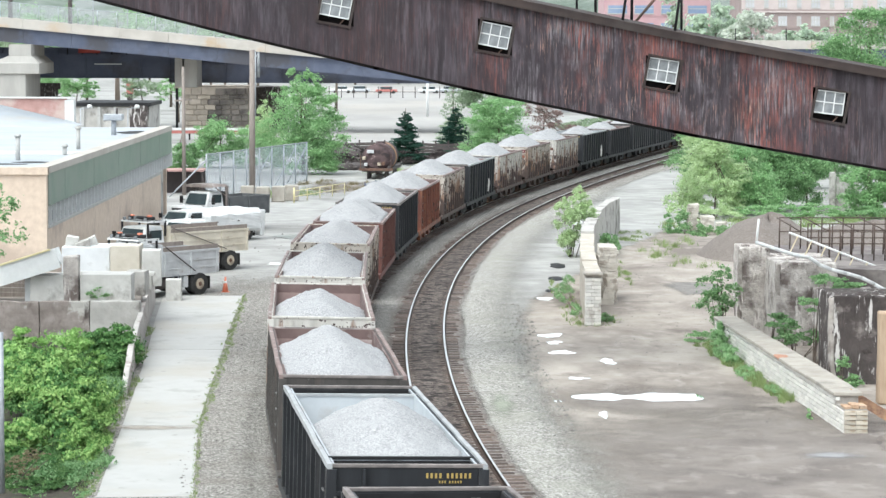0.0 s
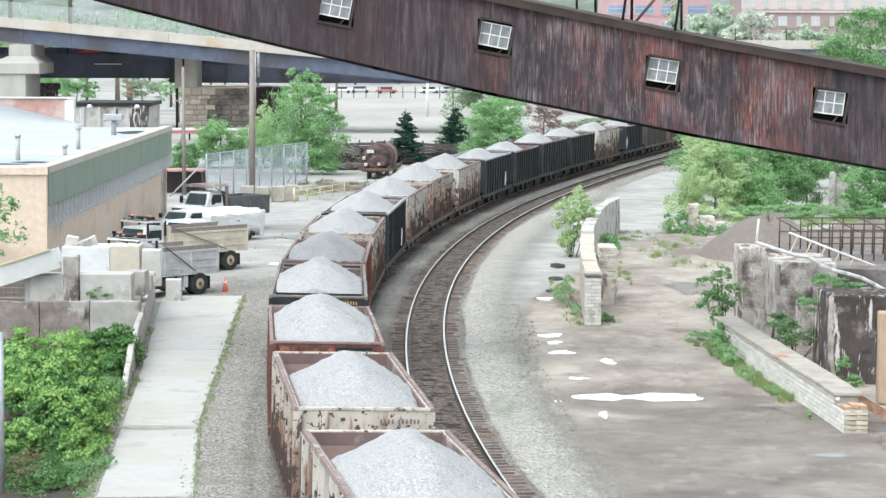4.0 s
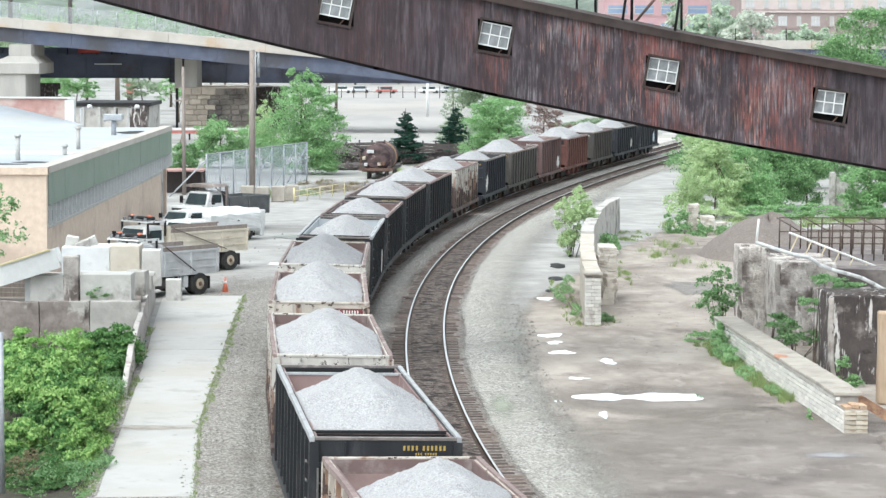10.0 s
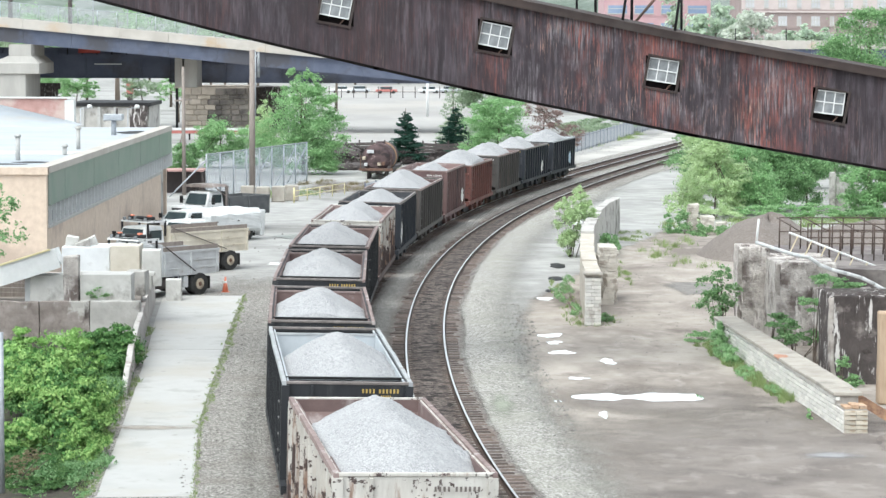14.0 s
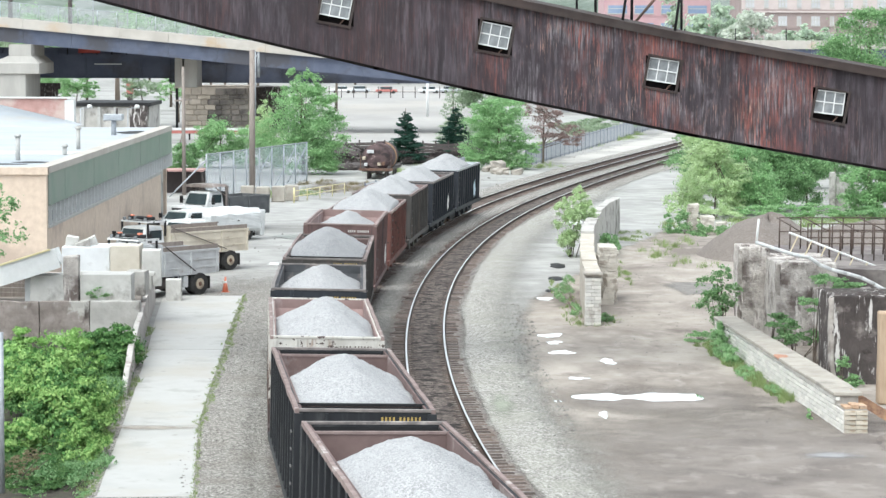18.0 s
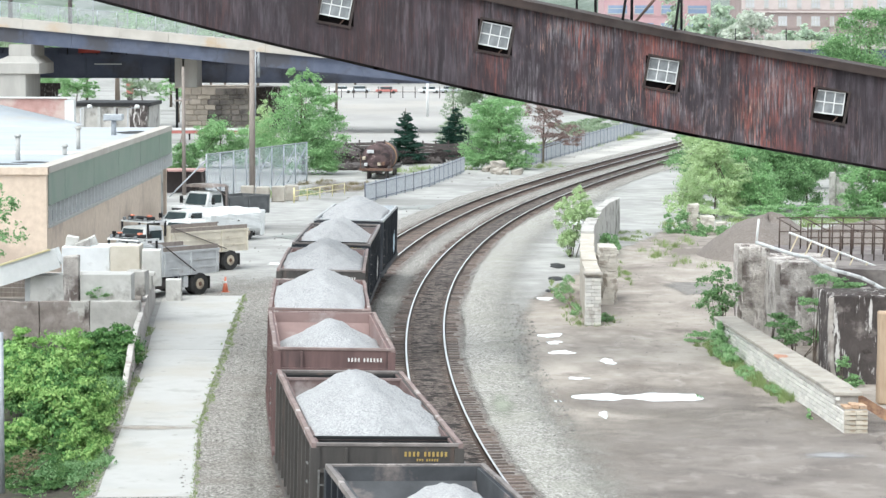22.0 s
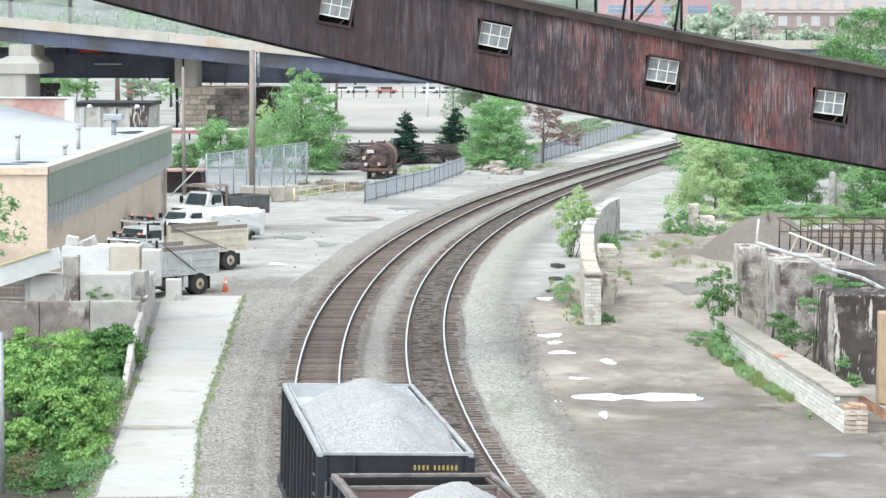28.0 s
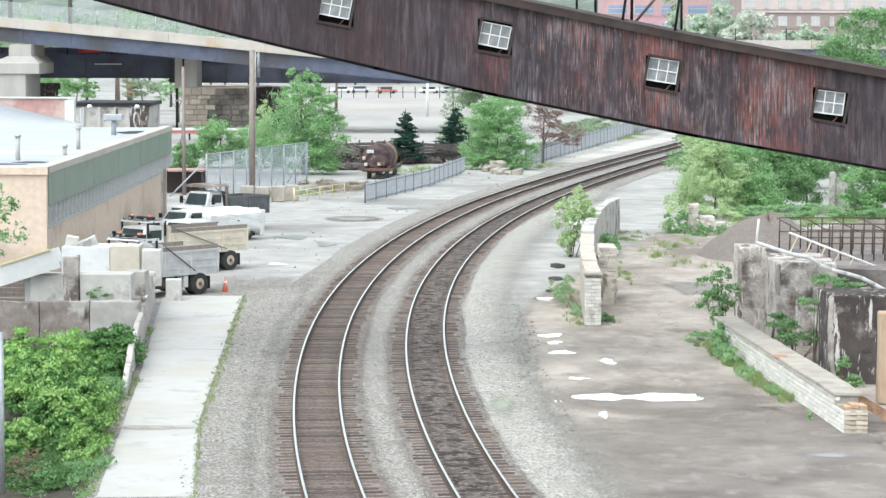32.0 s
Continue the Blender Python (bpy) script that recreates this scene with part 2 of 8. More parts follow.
M["cap"] = mat("concrete_cap", (0.32, 0.29, 0.255), (0.42, 0.39, 0.345), 1.5, 0.9, bump=0.4, bscale=10, stain=(0.45, 0.22, 0.12), sscale=0.5, slo=0.68, shi=0.72, more=(((0.27, 0.25, 0.225), 1.1, 0.57, 0.68, (1, 0.6, 1)),))
M["pier_concrete"] = mat("smooth_pier_concrete", (0.36, 0.345, 0.325), (0.44, 0.425, 0.4), 0.4, 0.9, bump=0.15, bscale=3, stain=(0.34, 0.315, 0.29), sscale=0.25, slo=0.52, shi=0.7, stretch=(1.5, 1.5, 0.4))
M["water"] = mat("puddle_water", (0.05, 0.048, 0.045), (0.06, 0.058, 0.055), 1, 0.02, bump=0, spec=1.0)
M["water"].node_tree.nodes["Principled BSDF"].inputs["IOR"].default_value = 6.0


def rusted_sheet():
    """Dark weathered sheet steel: fine upright streaks, grey wash, and rust runs thickest at mid-length."""
    m = mat("rusted_corrugated_steel", (0.022, 0.0165, 0.021), (0.062, 0.047, 0.058), 2.4, 0.75, bump=0.2, bscale=9, stretch=(3.0, 3.0, 0.22))
    nt = m.node_tree
    n, l = nt.nodes, nt.links
    bs = n["Principled BSDF"]
    col = bs.inputs["Base Color"].links[0].from_socket
    tc = n.new("ShaderNodeTexCoord")

    def streak(sx, sz, scale, lo, hi):
        mp = n.new("ShaderNodeMapping")
        mp.inputs["Scale"].default_value = (sx, sx, sz)
        l.new(tc.outputs["Object"], mp.inputs[0])
        t = n.new("ShaderNodeTexNoise")
        t.inputs["Scale"].default_value = scale
        t.inputs["Detail"].default_value = 7
        t.inputs["Roughness"].default_value = 0.65
        l.new(mp.outputs[0], t.inputs["Vector"])
        r = n.new("ShaderNodeMapRange")
        r.inputs["From Min"].default_value, r.inputs["From Max"].default_value = lo, hi
        l.new(t.outputs["Fac"], r.inputs["Value"])
        return r.outputs[0]

    def mul(a, b):
        x = n.new("ShaderNodeMath")
        x.operation = "MULTIPLY"
        for k, v in enumerate((a, b)):
            if hasattr(v, "is_output"):
                l.new(v, x.inputs[k])
            else:
                x.inputs[k].default_value = v
        return x.outputs[0]

    def over(f, c):
        x = n.new("ShaderNodeMix")
        x.data_type = "RGBA"
        l.new(f, x.inputs[0])
        l.new(over.col, x.inputs[6])
        x.inputs[7].default_value = (*c, 1)
        over.col = x.outputs[2]

    over.col = col
    sep = n.new("ShaderNodeSeparateXYZ")
    l.new(tc.outputs["Object"], sep.inputs[0])
    near = n.new("ShaderNodeMath")
    near.operation = "SUBTRACT"
    l.new(sep.outputs[0], near.inputs[0])
    near.inputs[1].default_value = 8.2
    ab = n.new("ShaderNodeMath")
    ab.operation = "ABSOLUTE"
    l.new(near.outputs[0], ab.inputs[0])
    band = n.new("ShaderNodeMapRange")
    band.inputs["From Min"].default_value, band.inputs["From Max"].default_value = 3.5, 8.0
    band.inputs["To Min"].default_value, band.inputs["To Max"].default_value = 1.0, 0.12
    l.new(ab.outputs[0], band.inputs["Value"])
    over(mul(streak(4.0, 0.4, 1.3, 0.52, 0.68), 0.5), (0.155, 0.135, 0.152))
    over(mul(mul(streak(0.8, 0.5, 0.9, 0.48, 0.6), streak(8.0, 0.5, 2.0, 0.45, 0.62)), band.outputs[0]), (0.3, 0.275, 0.295))
    over(mul(streak(0.5, 0.3, 0.8, 0.52, 0.6), 0.6), (0.026, 0.019, 0.022))
    over(mul(mul(streak(1.0, 0.55, 0.5, 0.45, 0.6), streak(2.6, 0.5, 1.6, 0.4, 0.62)), band.outputs[0]), (0.15, 0.055, 0.05))
    over(mul(mul(streak(1.0, 0.6, 0.5, 0.46, 0.58), streak(9.0, 0.6, 1.6, 0.5, 0.62)), band.outputs[0]), (0.3, 0.1, 0.08))
    over(mul(mul(streak(1.0, 0.6, 0.6, 0.5, 0.62), streak(11.0, 0.6, 2.2, 0.56, 0.64)), band.outputs[0]), (0.44, 0.27, 0.22))
    l.new(over.col, bs.inputs["Base Color"])
    return m


M["gallery"] = rusted_sheet()
M["gallery_trim"] = mat("rusty_roof_edge", (0.03, 0.021, 0.02), (0.055, 0.038, 0.034), 1.5, 0.85, stain=(0.05, 0.04, 0.038), sscale=0.8)
M["white_paint"] = mat("white_paint", (0.62, 0.63, 0.63), (0.7, 0.71, 0.71), 3, 0.5, bump=0.05, stain=(0.55, 0.53, 0.5), sscale=1.5, slo=0.6, shi=0.72)
M["black_paint"] = mat("dark_steel", (0.014, 0.014, 0.015), (0.03, 0.03, 0.032), 3, 0.65, bump=0.05, spec=0.25)
M["rubber"] = mat("tyre_rubber", (0.025, 0.025, 0.026), (0.05, 0.048, 0.046), 6, 0.9, bump=0.2)
M["beige"] = mat("beige_brick", (0.59, 0.475, 0.385), (0.69, 0.57, 0.468), 3, 0.9, bump=0.2, bscale=25, stain=(0.5, 0.4, 0.33), sscale=0.3)
M["green_band"] = mat("green_panel", (0.15, 0.225, 0.175), (0.215, 0.29, 0.235), 0.5, 0.4, bump=0.05, stain=(0.2, 0.25, 0.21), sscale=0.25)
M["roof"] = mat("pale_roof_membrane", (0.35, 0.385, 0.42), (0.43, 0.455, 0.485), 0.2, 0.6, bump=0.05, stain=(0.42, 0.4, 0.37), sscale=0.12, slo=0.55, shi=0.66)
M["steel_blue"] = mat("blue_grey_girder", (0.075, 0.09, 0.14), (0.115, 0.13, 0.185), 0.4, 0.7, bump=0.05, stain=(0.07, 0.07, 0.085), sscale=0.15)
# tan shifted towards blue, a touch of distance haze in the colour
M["deck"] = mat("bridge_parapet", (0.42, 0.39, 0.355), (0.51, 0.48, 0.445), 0.4, 0.9, stain=(0.45, 0.36, 0.27), sscale=0.2, slo=0.55, shi=0.65)
M["stone"] = mat("brown_stone_block", (0.4, 0.34, 0.28), (0.56, 0.49, 0.42), 0.7, 0.9, bump=0.6, bscale=4, vary=0.15, stain=(0.2, 0.17, 0.155), sscale=0.14, slo=0.5, shi=0.64)
# the same stone darkened: shade on the pier's right part is in this colour
M["shaded_stone"] = mat("shaded_stone_block", (0.2, 0.175, 0.155), (0.32, 0.285, 0.255), 0.7, 0.9, bump=0.6, bscale=4, vary=0.15, stain=(0.08, 0.07, 0.068), sscale=0.3, slo=0.45, shi=0.6)
M["wood_pole"] = mat("weathered_pole", (0.22, 0.185, 0.165), (0.31, 0.27, 0.245), 4, 0.9, stretch=(3, 3, 0.4))
M["galv"] = mat("galvanised_steel", (0.32, 0.34, 0.37), (0.44, 0.46, 0.49), 4, 0.5, 0.3, bump=0)
M["rust"] = mat("rusty_steel", (0.1, 0.055, 0.04), (0.19, 0.11, 0.08), 3, 0.85, bump=0.3, stain=(0.06, 0.045, 0.04), sscale=1.0)
M["yellow"] = mat("faded_yellow_paint", (0.62, 0.55, 0.3), (0.72, 0.65, 0.4), 4, 0.6)
M["mark_yellow"] = mat("yellow_lettering", (0.4, 0.27, 0.07), (0.46, 0.33, 0.1), 8, 0.6, bump=0)
M["mark_dark"] = mat("dark_lettering", (0.13, 0.11, 0.1), (0.19, 0.165, 0.155), 8, 0.7, bump=0)
M["mark_white"] = mat("white_lettering", (0.6, 0.58, 0.56), (0.7, 0.68, 0.66), 8, 0.7, bump=0)
M["mark_red"] = mat("red_lettering", (0.4, 0.06, 0.05), (0.5, 0.09, 0.07), 8, 0.7, bump=0)
M["orange"] = mat("faded_orange_plastic", (0.6, 0.17, 0.1), (0.68, 0.24, 0.15), 6, 0.6, bump=0)
M["car_red"] = mat("faded_red_paint", (0.4, 0.13, 0.11), (0.46, 0.17, 0.15), 1, 0.4, bump=0)
M["glass"] = mat("dark_glass", (0.03, 0.045, 0.05), (0.05, 0.065, 0.07), 2, 0.08, bump=0)
M["pane"] = mat("frosted_pane", (0.13, 0.14, 0.15), (0.3, 0.315, 0.33), 2, 0.25, bump=0)
M["mound"] = stones("brown_gravel_heap", (0.14, 0.118, 0.105), (0.18, 0.155, 0.14), (0.23, 0.2, 0.182), 0.06, (0.16, 0.137, 0.123), 0.6, 0.45, 0.6, bump=0.5)
M["load"] = stones("crushed_limestone", (0.215, 0.215, 0.221), (0.33, 0.33, 0.338), (0.46, 0.46, 0.468), 0.026, (0.36, 0.36, 0.368), 0.9, 0.42, 0.62, bump=0.55)
M["block"] = mat("pale_cast_concrete", (0.5, 0.49, 0.465), (0.62, 0.61, 0.585), 1.3, 0.9, bump=0.5, bscale=8, stain=(0.28, 0.265, 0.245), sscale=0.8, slo=0.56, shi=0.7, bdist=0.04)
M["wet_concrete"] = mat("damp_stained_concrete", (0.19, 0.16, 0.145), (0.36, 0.315, 0.29), 1.3, 0.9, bump=0.7, bscale=7, stain=(0.5, 0.48, 0.45), sscale=0.75, slo=0.55, shi=0.62, bdist=0.05, more=(((0.07, 0.055, 0.05), 1.2, 0.56, 0.68, (1, 1, 0.6)),))
M["sand"] = mat("pale_sand", (0.4, 0.385, 0.36), (0.5, 0.48, 0.45), 0.2, 0.95, bump=0.3, bscale=2, stain=(0.33, 0.32, 0.3), sscale=0.06)
M["bark"] = mat("bark", (0.1, 0.08, 0.065), (0.18, 0.145, 0.12), 6, 0.95, bump=0.5, stretch=(2, 2, 0.4))
# bright, mid and spring leaves hold a little blue distance haze in their colour
M["leaf_bright"] = leaf("bright_spring_leaf", (0.22, 0.4, 0.18), (0.46, 0.66, 0.37), 0.55)
M["leaf_mid"] = leaf("green_leaf", (0.14, 0.28, 0.12), (0.37, 0.55, 0.29), 0.5)
M["leaf_dark"] = leaf("deep_green_leaf", (0.07, 0.16, 0.06), (0.17, 0.29, 0.11), 0.45)
M["leaf_spring"] = leaf("yellow_green_leaf", (0.41, 0.54, 0.29), (0.64, 0.76, 0.48), 0.55)
# distance haze is mixed into these two pale leaf colours
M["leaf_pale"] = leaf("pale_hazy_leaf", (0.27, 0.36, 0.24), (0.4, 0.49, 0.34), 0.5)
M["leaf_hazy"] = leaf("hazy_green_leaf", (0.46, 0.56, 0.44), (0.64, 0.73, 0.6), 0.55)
M["needle"] = leaf("blue_green_needle", (0.02, 0.055, 0.04), (0.04, 0.09, 0.065), 0.15)
M["leaf_red"] = leaf("russet_leaf", (0.26, 0.18, 0.165), (0.4, 0.3, 0.28))
M["grass"] = leaf("grass_blade", (0.2, 0.28, 0.11), (0.38, 0.46, 0.22))
M["weed_brown"] = leaf("dry_weed", (0.22, 0.19, 0.12), (0.32, 0.28, 0.18))

# ---- ground ----
Z0 = -0.25


def sheet(name, pts, z, material, label, category, edge=0.0, step=2.0):
    """A flat sheet on a plan outline, with a ragged edge."""
    out = []
    for i, (x, y) in enumerate(pts):
        x2, y2 = pts[(i + 1) % len(pts)]
        k = max(1, int(math.hypot(x2 - x, y2 - y) / step)) if edge else 1
        for j in range(k):
            px, py = x + (x2 - x) * j / k, y + (y2 - y) * j / k
            if edge:
                v = noise.noise_vector(Vector((px * 0.35, py * 0.35, z * 50))) + 0.6 * noise.noise_vector(Vector((px * 1.3, py * 1.3, 3.0)))
                px, py = px + v.x * edge, py + v.y * edge * 2
            out.append((px, py))
    bm = bmesh.new()
    vs = [bm.verts.new((x, y, z)) for x, y in out]
    es = [bm.edges.new((vs[i], vs[(i + 1) % len(vs)])) for i in range(len(vs))]
    bmesh.ops.triangle_fill(bm, edges=es, use_beauty=True)
    for f in bm.faces:
        if f.normal.z < 0:
            f.normal_flip()
    if edge:
        bmesh.ops.inset_region(bm, faces=bm.faces[:], thickness=edge * 1.6, use_boundary=True, use_even_offset=False)
        rim = {v.index for v in (bm.verts.index_update() or bm.verts) if v.is_boundary}
    ob = part(name, bm, faded(material) if edge else material)
    if edge:
        fa_ = ob.data.attributes.new("fade", "FLOAT", "POINT")
        fa_.data.foreach_set("value", [0.0 if i in rim else 1.0 for i in range(len(ob.data.vertices))])
    return tagged(ob, label, category, kind="structure")


def ribbon(name, s0, s1, profile, material, label, category, ragged=0.0, ds=1.0, soft=0.0):
    """A strip along the track through the profile's offsets and heights."""
    verts, faces = [], []
    if soft:
        si, so = soft if isinstance(soft, tuple) else (soft, soft)
        (oa, za), (ob_, zb) = profile[0], profile[-1]
        zi = [np.interp(q, [o for o, _ in profile], [z for _, z in profile]) for q in (oa + si, ob_ - so)]
        profile = [profile[0], (oa + si, zi[0])] + [(o, z) for o, z in profile[1:-1] if oa + si < o < ob_ - so] + [(ob_ - so, zi[1]), profile[-1]]
    n = len(profile)
    ss = np.arange(s0, s1 + 0.01, ds)
    for i, s in enumerate(ss):
        for j, (o, z) in enumerate(profile):
            r = 0.0
            if ragged and j in (0, n - 1):
                r = ragged * (noise.noise(Vector((s * 0.12, j * 7.0, o))) + 0.7 * noise.noise(Vector((s * 0.6, j * 3.0, o))))
            x, y, h = on_track(s, o + r)
            verts.append((x, y, z))
        if i:
            a, b = (i - 1) * n, i * n
            faces += [(a + j, a + j + 1, b + j + 1, b + j) for j in range(n - 1)]
    ob = raw(name, verts, faces, faded(material) if soft else material)
    if soft:
        fa_ = ob.data.attributes.new("fade", "FLOAT", "POINT")
        fa_.data.foreach_set("value", [0.0 if i % n in (0, n - 1) else min(1.0, max(0.0, (s1 - ss[i // n]) / 16.0)) for i in range(len(verts))])
    return tagged(ob, label, category, kind="structure")


def soft_patch(name, cx, cy, rx, ry, z, material, label, category, power=1.0):
    """A round sheet that thins out evenly from its middle to its edge."""
    verts, faces, fade = [(cx, cy, z)], [], [1.0]
    nr, na = 6, 32
    for i in range(1, nr + 1):
        for j in range(na):
            a, r = j / na * 2 * math.pi, i / nr
            verts.append((cx + rx * r * math.cos(a), cy + ry * r * math.sin(a), z))
            fade.append((1 - r) ** power)
    for j in range(na):
        faces.append((0, 1 + j, 1 + (j + 1) % na))
        for i in range(nr - 1):
            a, b = 1 + i * na, 1 + (i + 1) * na
            faces.append((a + j, b + j, b + (j + 1) % na, a + (j + 1) % na))
    ob = raw(name, verts, faces, faded(material))
    fa_ = ob.data.attributes.new("fade", "FLOAT", "POINT")
    fa_.data.foreach_set("value", fade)
    return tagged(ob, label, category, kind="structure")


bm = bmesh.new()
vs = [bm.verts.new(v) for v in ((-2500, -600, Z0), (2500, -600, Z0), (2500, 4500, Z0), (-2500, 4500, Z0))]
bm.faces.new(vs)
tagged(part("ground", bm, M["lot"]), "pale worn grey paving and packed dirt", "ground", kind="structure")
sheet("yard_ground", [(1.5, 40), (45, 40), (45, 168), (14, 168), (9, 150), (6.2, 135), (3.5, 122), (2.6, 100), (3.4, 70)], Z0 + 0.006, M["yard"], "brownish grey packed dirt yard with damp patches", "ground", 0.6)
ribbon("gravel_strip", -50, 66, [(-7.8, Z0 + 0.03), (-3.2, Z0 + 0.035), (-2.2, -0.188), (-1.5, -0.182)], M["gravel"], "grey gravel strip beside the railway track", "gravel", 0.5, soft=1.2)
ribbon("gravel_verge", -50, 150, [(TRACK_GAP + 1.4, -0.18), (TRACK_GAP + 1.9, -0.186), (TRACK_GAP + 2.9, -0.205), (TRACK_GAP + 3.4, Z0 + 0.02), (TRACK_GAP + 5.2, Z0 + 0.009)], M["pale_gravel"], "pale crushed stone verge beside the track", "gravel", 0.4, soft=(0.3, 3.3))
ribbon("ballast_bed", -60, 455, [(-3.2, Z0 + 0.014), (-2.2, -0.2), (0, -0.195), (TRACK_GAP / 2, -0.2), (TRACK_GAP, -0.195), (TRACK_GAP + 1.9, -0.2), (TRACK_GAP + 2.9, Z0 + 0.03)], M["gravel"], "grey crushed stone ballast under both tracks", "ballast", 0.25, soft=0.0)
ribbon("tie_zone", -60, 455, [(-0.74, -0.19), (0, -0.184), (0.74, -0.19)], M["crib"], "brownish worn ballast between the rails", "ballast", 0.05, soft=0.2)
ribbon("tie_zone", -60, 455, [(-1.9, -0.194), (0, -0.19), (1.9, -0.194)], M["ballast"], "brownish ballast round the tie ends", "ballast", 0.2, soft=0.8)
ribbon("tie_zone", -60, 455, [(TRACK_GAP - 0.66, -0.172), (TRACK_GAP, -0.155), (TRACK_GAP + 0.66, -0.172)], M["fouled"], "dark fouled ballast between the rails", "ballast", 0.0, soft=0.25)
ribbon("tie_zone", -60, 455, [(TRACK_GAP - 1.8, -0.192), (TRACK_GAP, -0.188), (TRACK_GAP + 1.9, -0.192)], M["ballast"], "grey-brown ballast round the ties", "ballast", 0.2, soft=0.7)

# ---- the two tracks ----
def rail(parent, o):
    """One rail: a rusty web and foot, darkened for shade, with a polished head."""
    ss = np.concatenate([np.arange(-60, 120, 2.0), np.arange(120, 456, 5.0)])

    def sweep(pr):
        verts, faces, n = [], [], len(pr)
        for i, s in enumerate(ss):
            for po, pz in pr:
                x, y, h = on_track(s, o + po)
                verts.append((x, y, pz))
            if i:
                a, b = (i - 1) * n, i * n
                faces += [(a + j, b + j, b + (j + 1) % n, a + (j + 1) % n) for j in range(n)]
        return verts, faces

    v, f = sweep([(-0.075, -0.182), (-0.075, -0.165), (-0.012, -0.14), (-0.012, -0.045), (-0.038, -0.03), (-0.038, -0.008), (0.038, -0.008), (0.038, -0.03), (0.012, -0.045), (0.012, -0.14), (0.075, -0.165), (0.075, -0.182)])
    r = raw("rail", v, f, M["rail_side"], parent)
    v, f = sweep([(-0.036, -0.008), (-0.03, 0.0), (0.03, 0.0), (0.036, -0.008)])
    raw("rail_head", v, f, M["rail_head"], r, "bright polished running surface")


def track(o, label, zt):
    t = root("railway_track", pose(0, 0, 0), label, "railway track", "railway tracks", "structure")
    rail(t, o - GAUGE / 2)
    rail(t, o + GAUGE / 2)
    bm = box(-1.3, 1.3, -0.115, 0.115, -0.17, 0.0, bevel=0.012)
    me = bpy.data.meshes.new("tie")
    bm.to_mesh(me)
    bm.free()
    me.materials.append(M["tie"])
    rng = random.Random(int(o * 10) + 5)
    verts, faces = [], []
    cube = [(-1.3, -0.11), (1.3, -0.11), (1.3, 0.11), (-1.3, 0.11)]
    for i in range(560):
        s = -24 + i * 0.56
        x, y, h = on_track(s, o + rng.gauss(0, 0.07))
        m = pose(x, y, zt + rng.uniform(-0.012, 0.006), 0, 0, -math.degrees(h) + rng.uniform(-0.7, 0.7))
        if i < 300:
            shared("tie", me, t, m)
        else:
            k = len(verts)
            verts += [m @ Vector((a, b, c)) for c in (-0.17, 0.0) for a, b in cube]
            faces += [(k + 4, k + 5, k + 6, k + 7), (k, k + 1, k + 5, k + 4), (k + 1, k + 2, k + 6, k + 5), (k + 2, k + 3, k + 7, k + 6), (k + 3, k, k + 4, k + 7)]
    tagged(raw("far_ties", verts, faces, M["tie"], t), kind="stuff")


track(0.0, "railway track with polished rails on weathered wooden ties", -0.168)
track(TRACK_GAP, "railway track with polished rails on ties half buried in dirt", -0.168)

# ---- concrete path ----
path_l = [(-9.08, 68.0), (-9.14, 69.5), (-10.0, 82.3), (-10.6, 91.1), (-11.45, 102.6), (-12.3, 113.0), (-13.1, 124.0)]
path_r = [(-6.5, 68.0), (-6.6, 69.6), (-7.65, 82.3), (-8.05, 91.1), (-8.55, 102.6), (-9.0, 113.0), (-9.4, 124.0)]
pave = root("pavement", pose(0, 0, 0), "pale concrete walkway of long cast slabs", "walkway", kind="structure")
for i in range(1, len(path_l) - 1):
    a, b, c, d = Vector((*path_l[i], 0)), Vector((*path_r[i], 0)), Vector((*path_r[i + 1], 0)), Vector((*path_l[i + 1], 0))
    q = [a, b, b.lerp(c, 0.996), a.lerp(d, 0.996)]
    part("slab", prism([(v.x, v.y) for v in q], Z0 - 0.1, Z0 + 0.05 - 0.008 * (i % 2)), M["concrete"], pave)

# ---- puddles ----
def puddle(x, y, rx, ry, seed, label="shallow puddle mirroring the pale sky", z=Z0 + 0.024, mt="water"):
    rng = random.Random(seed)
    ph = [rng.uniform(0, 6.3) for _ in range(4)]
    pts = []
    for i in range(64):
        a = i / 64 * 2 * math.pi
        r = 1 + 0.22 * math.sin(2 * a + ph[0]) + 0.16 * math.sin(3 * a + ph[1]) + 0.12 * math.sin(5 * a + ph[2]) + 0.07 * math.sin(9 * a + ph[3])
        c, s = math.cos(a), math.sin(a)
        if rx > 2:
            r = 1.0
            thick = (1 - c ** 6) ** 0.5 * (0.62 + 0.1 * c - 0.3 * math.exp(-((c + 0.15) / 0.17) ** 2) + 0.07 * math.sin(9 * c + ph[0]) + 0.05 * math.sin(21 * c + 2 * a))
            s = math.copysign(thick, s)
        pts.append((x + rx * r * c, y + ry * r * s))
    tagged(part("puddle", prism(pts, z - 0.004, z), M[mt]), label, "puddle", "puddles on the ground", "structure")


for i, (x, y, rx, ry) in enumerate(((6.6, 89.4, 2.25, 1.5), (4.4, 107.9, 0.42, 0.8), (4.45, 105.4, 0.3, 0.55), (4.6, 102.1, 0.4, 0.75), (4.85, 94.3, 0.32, 0.45), (6.2, 99.3, 0.3, 0.8), (5.2, 85.2, 0.16, 0.65), (3.85, 88.3, 0.12, 0.25), (4.75, 123.1, 0.3, 0.9), (8.1, 175.0, 0.9, 3.2), (-8.9, 141.6, 0.5, 0.7))):
    puddle(x, y, rx, ry, i)
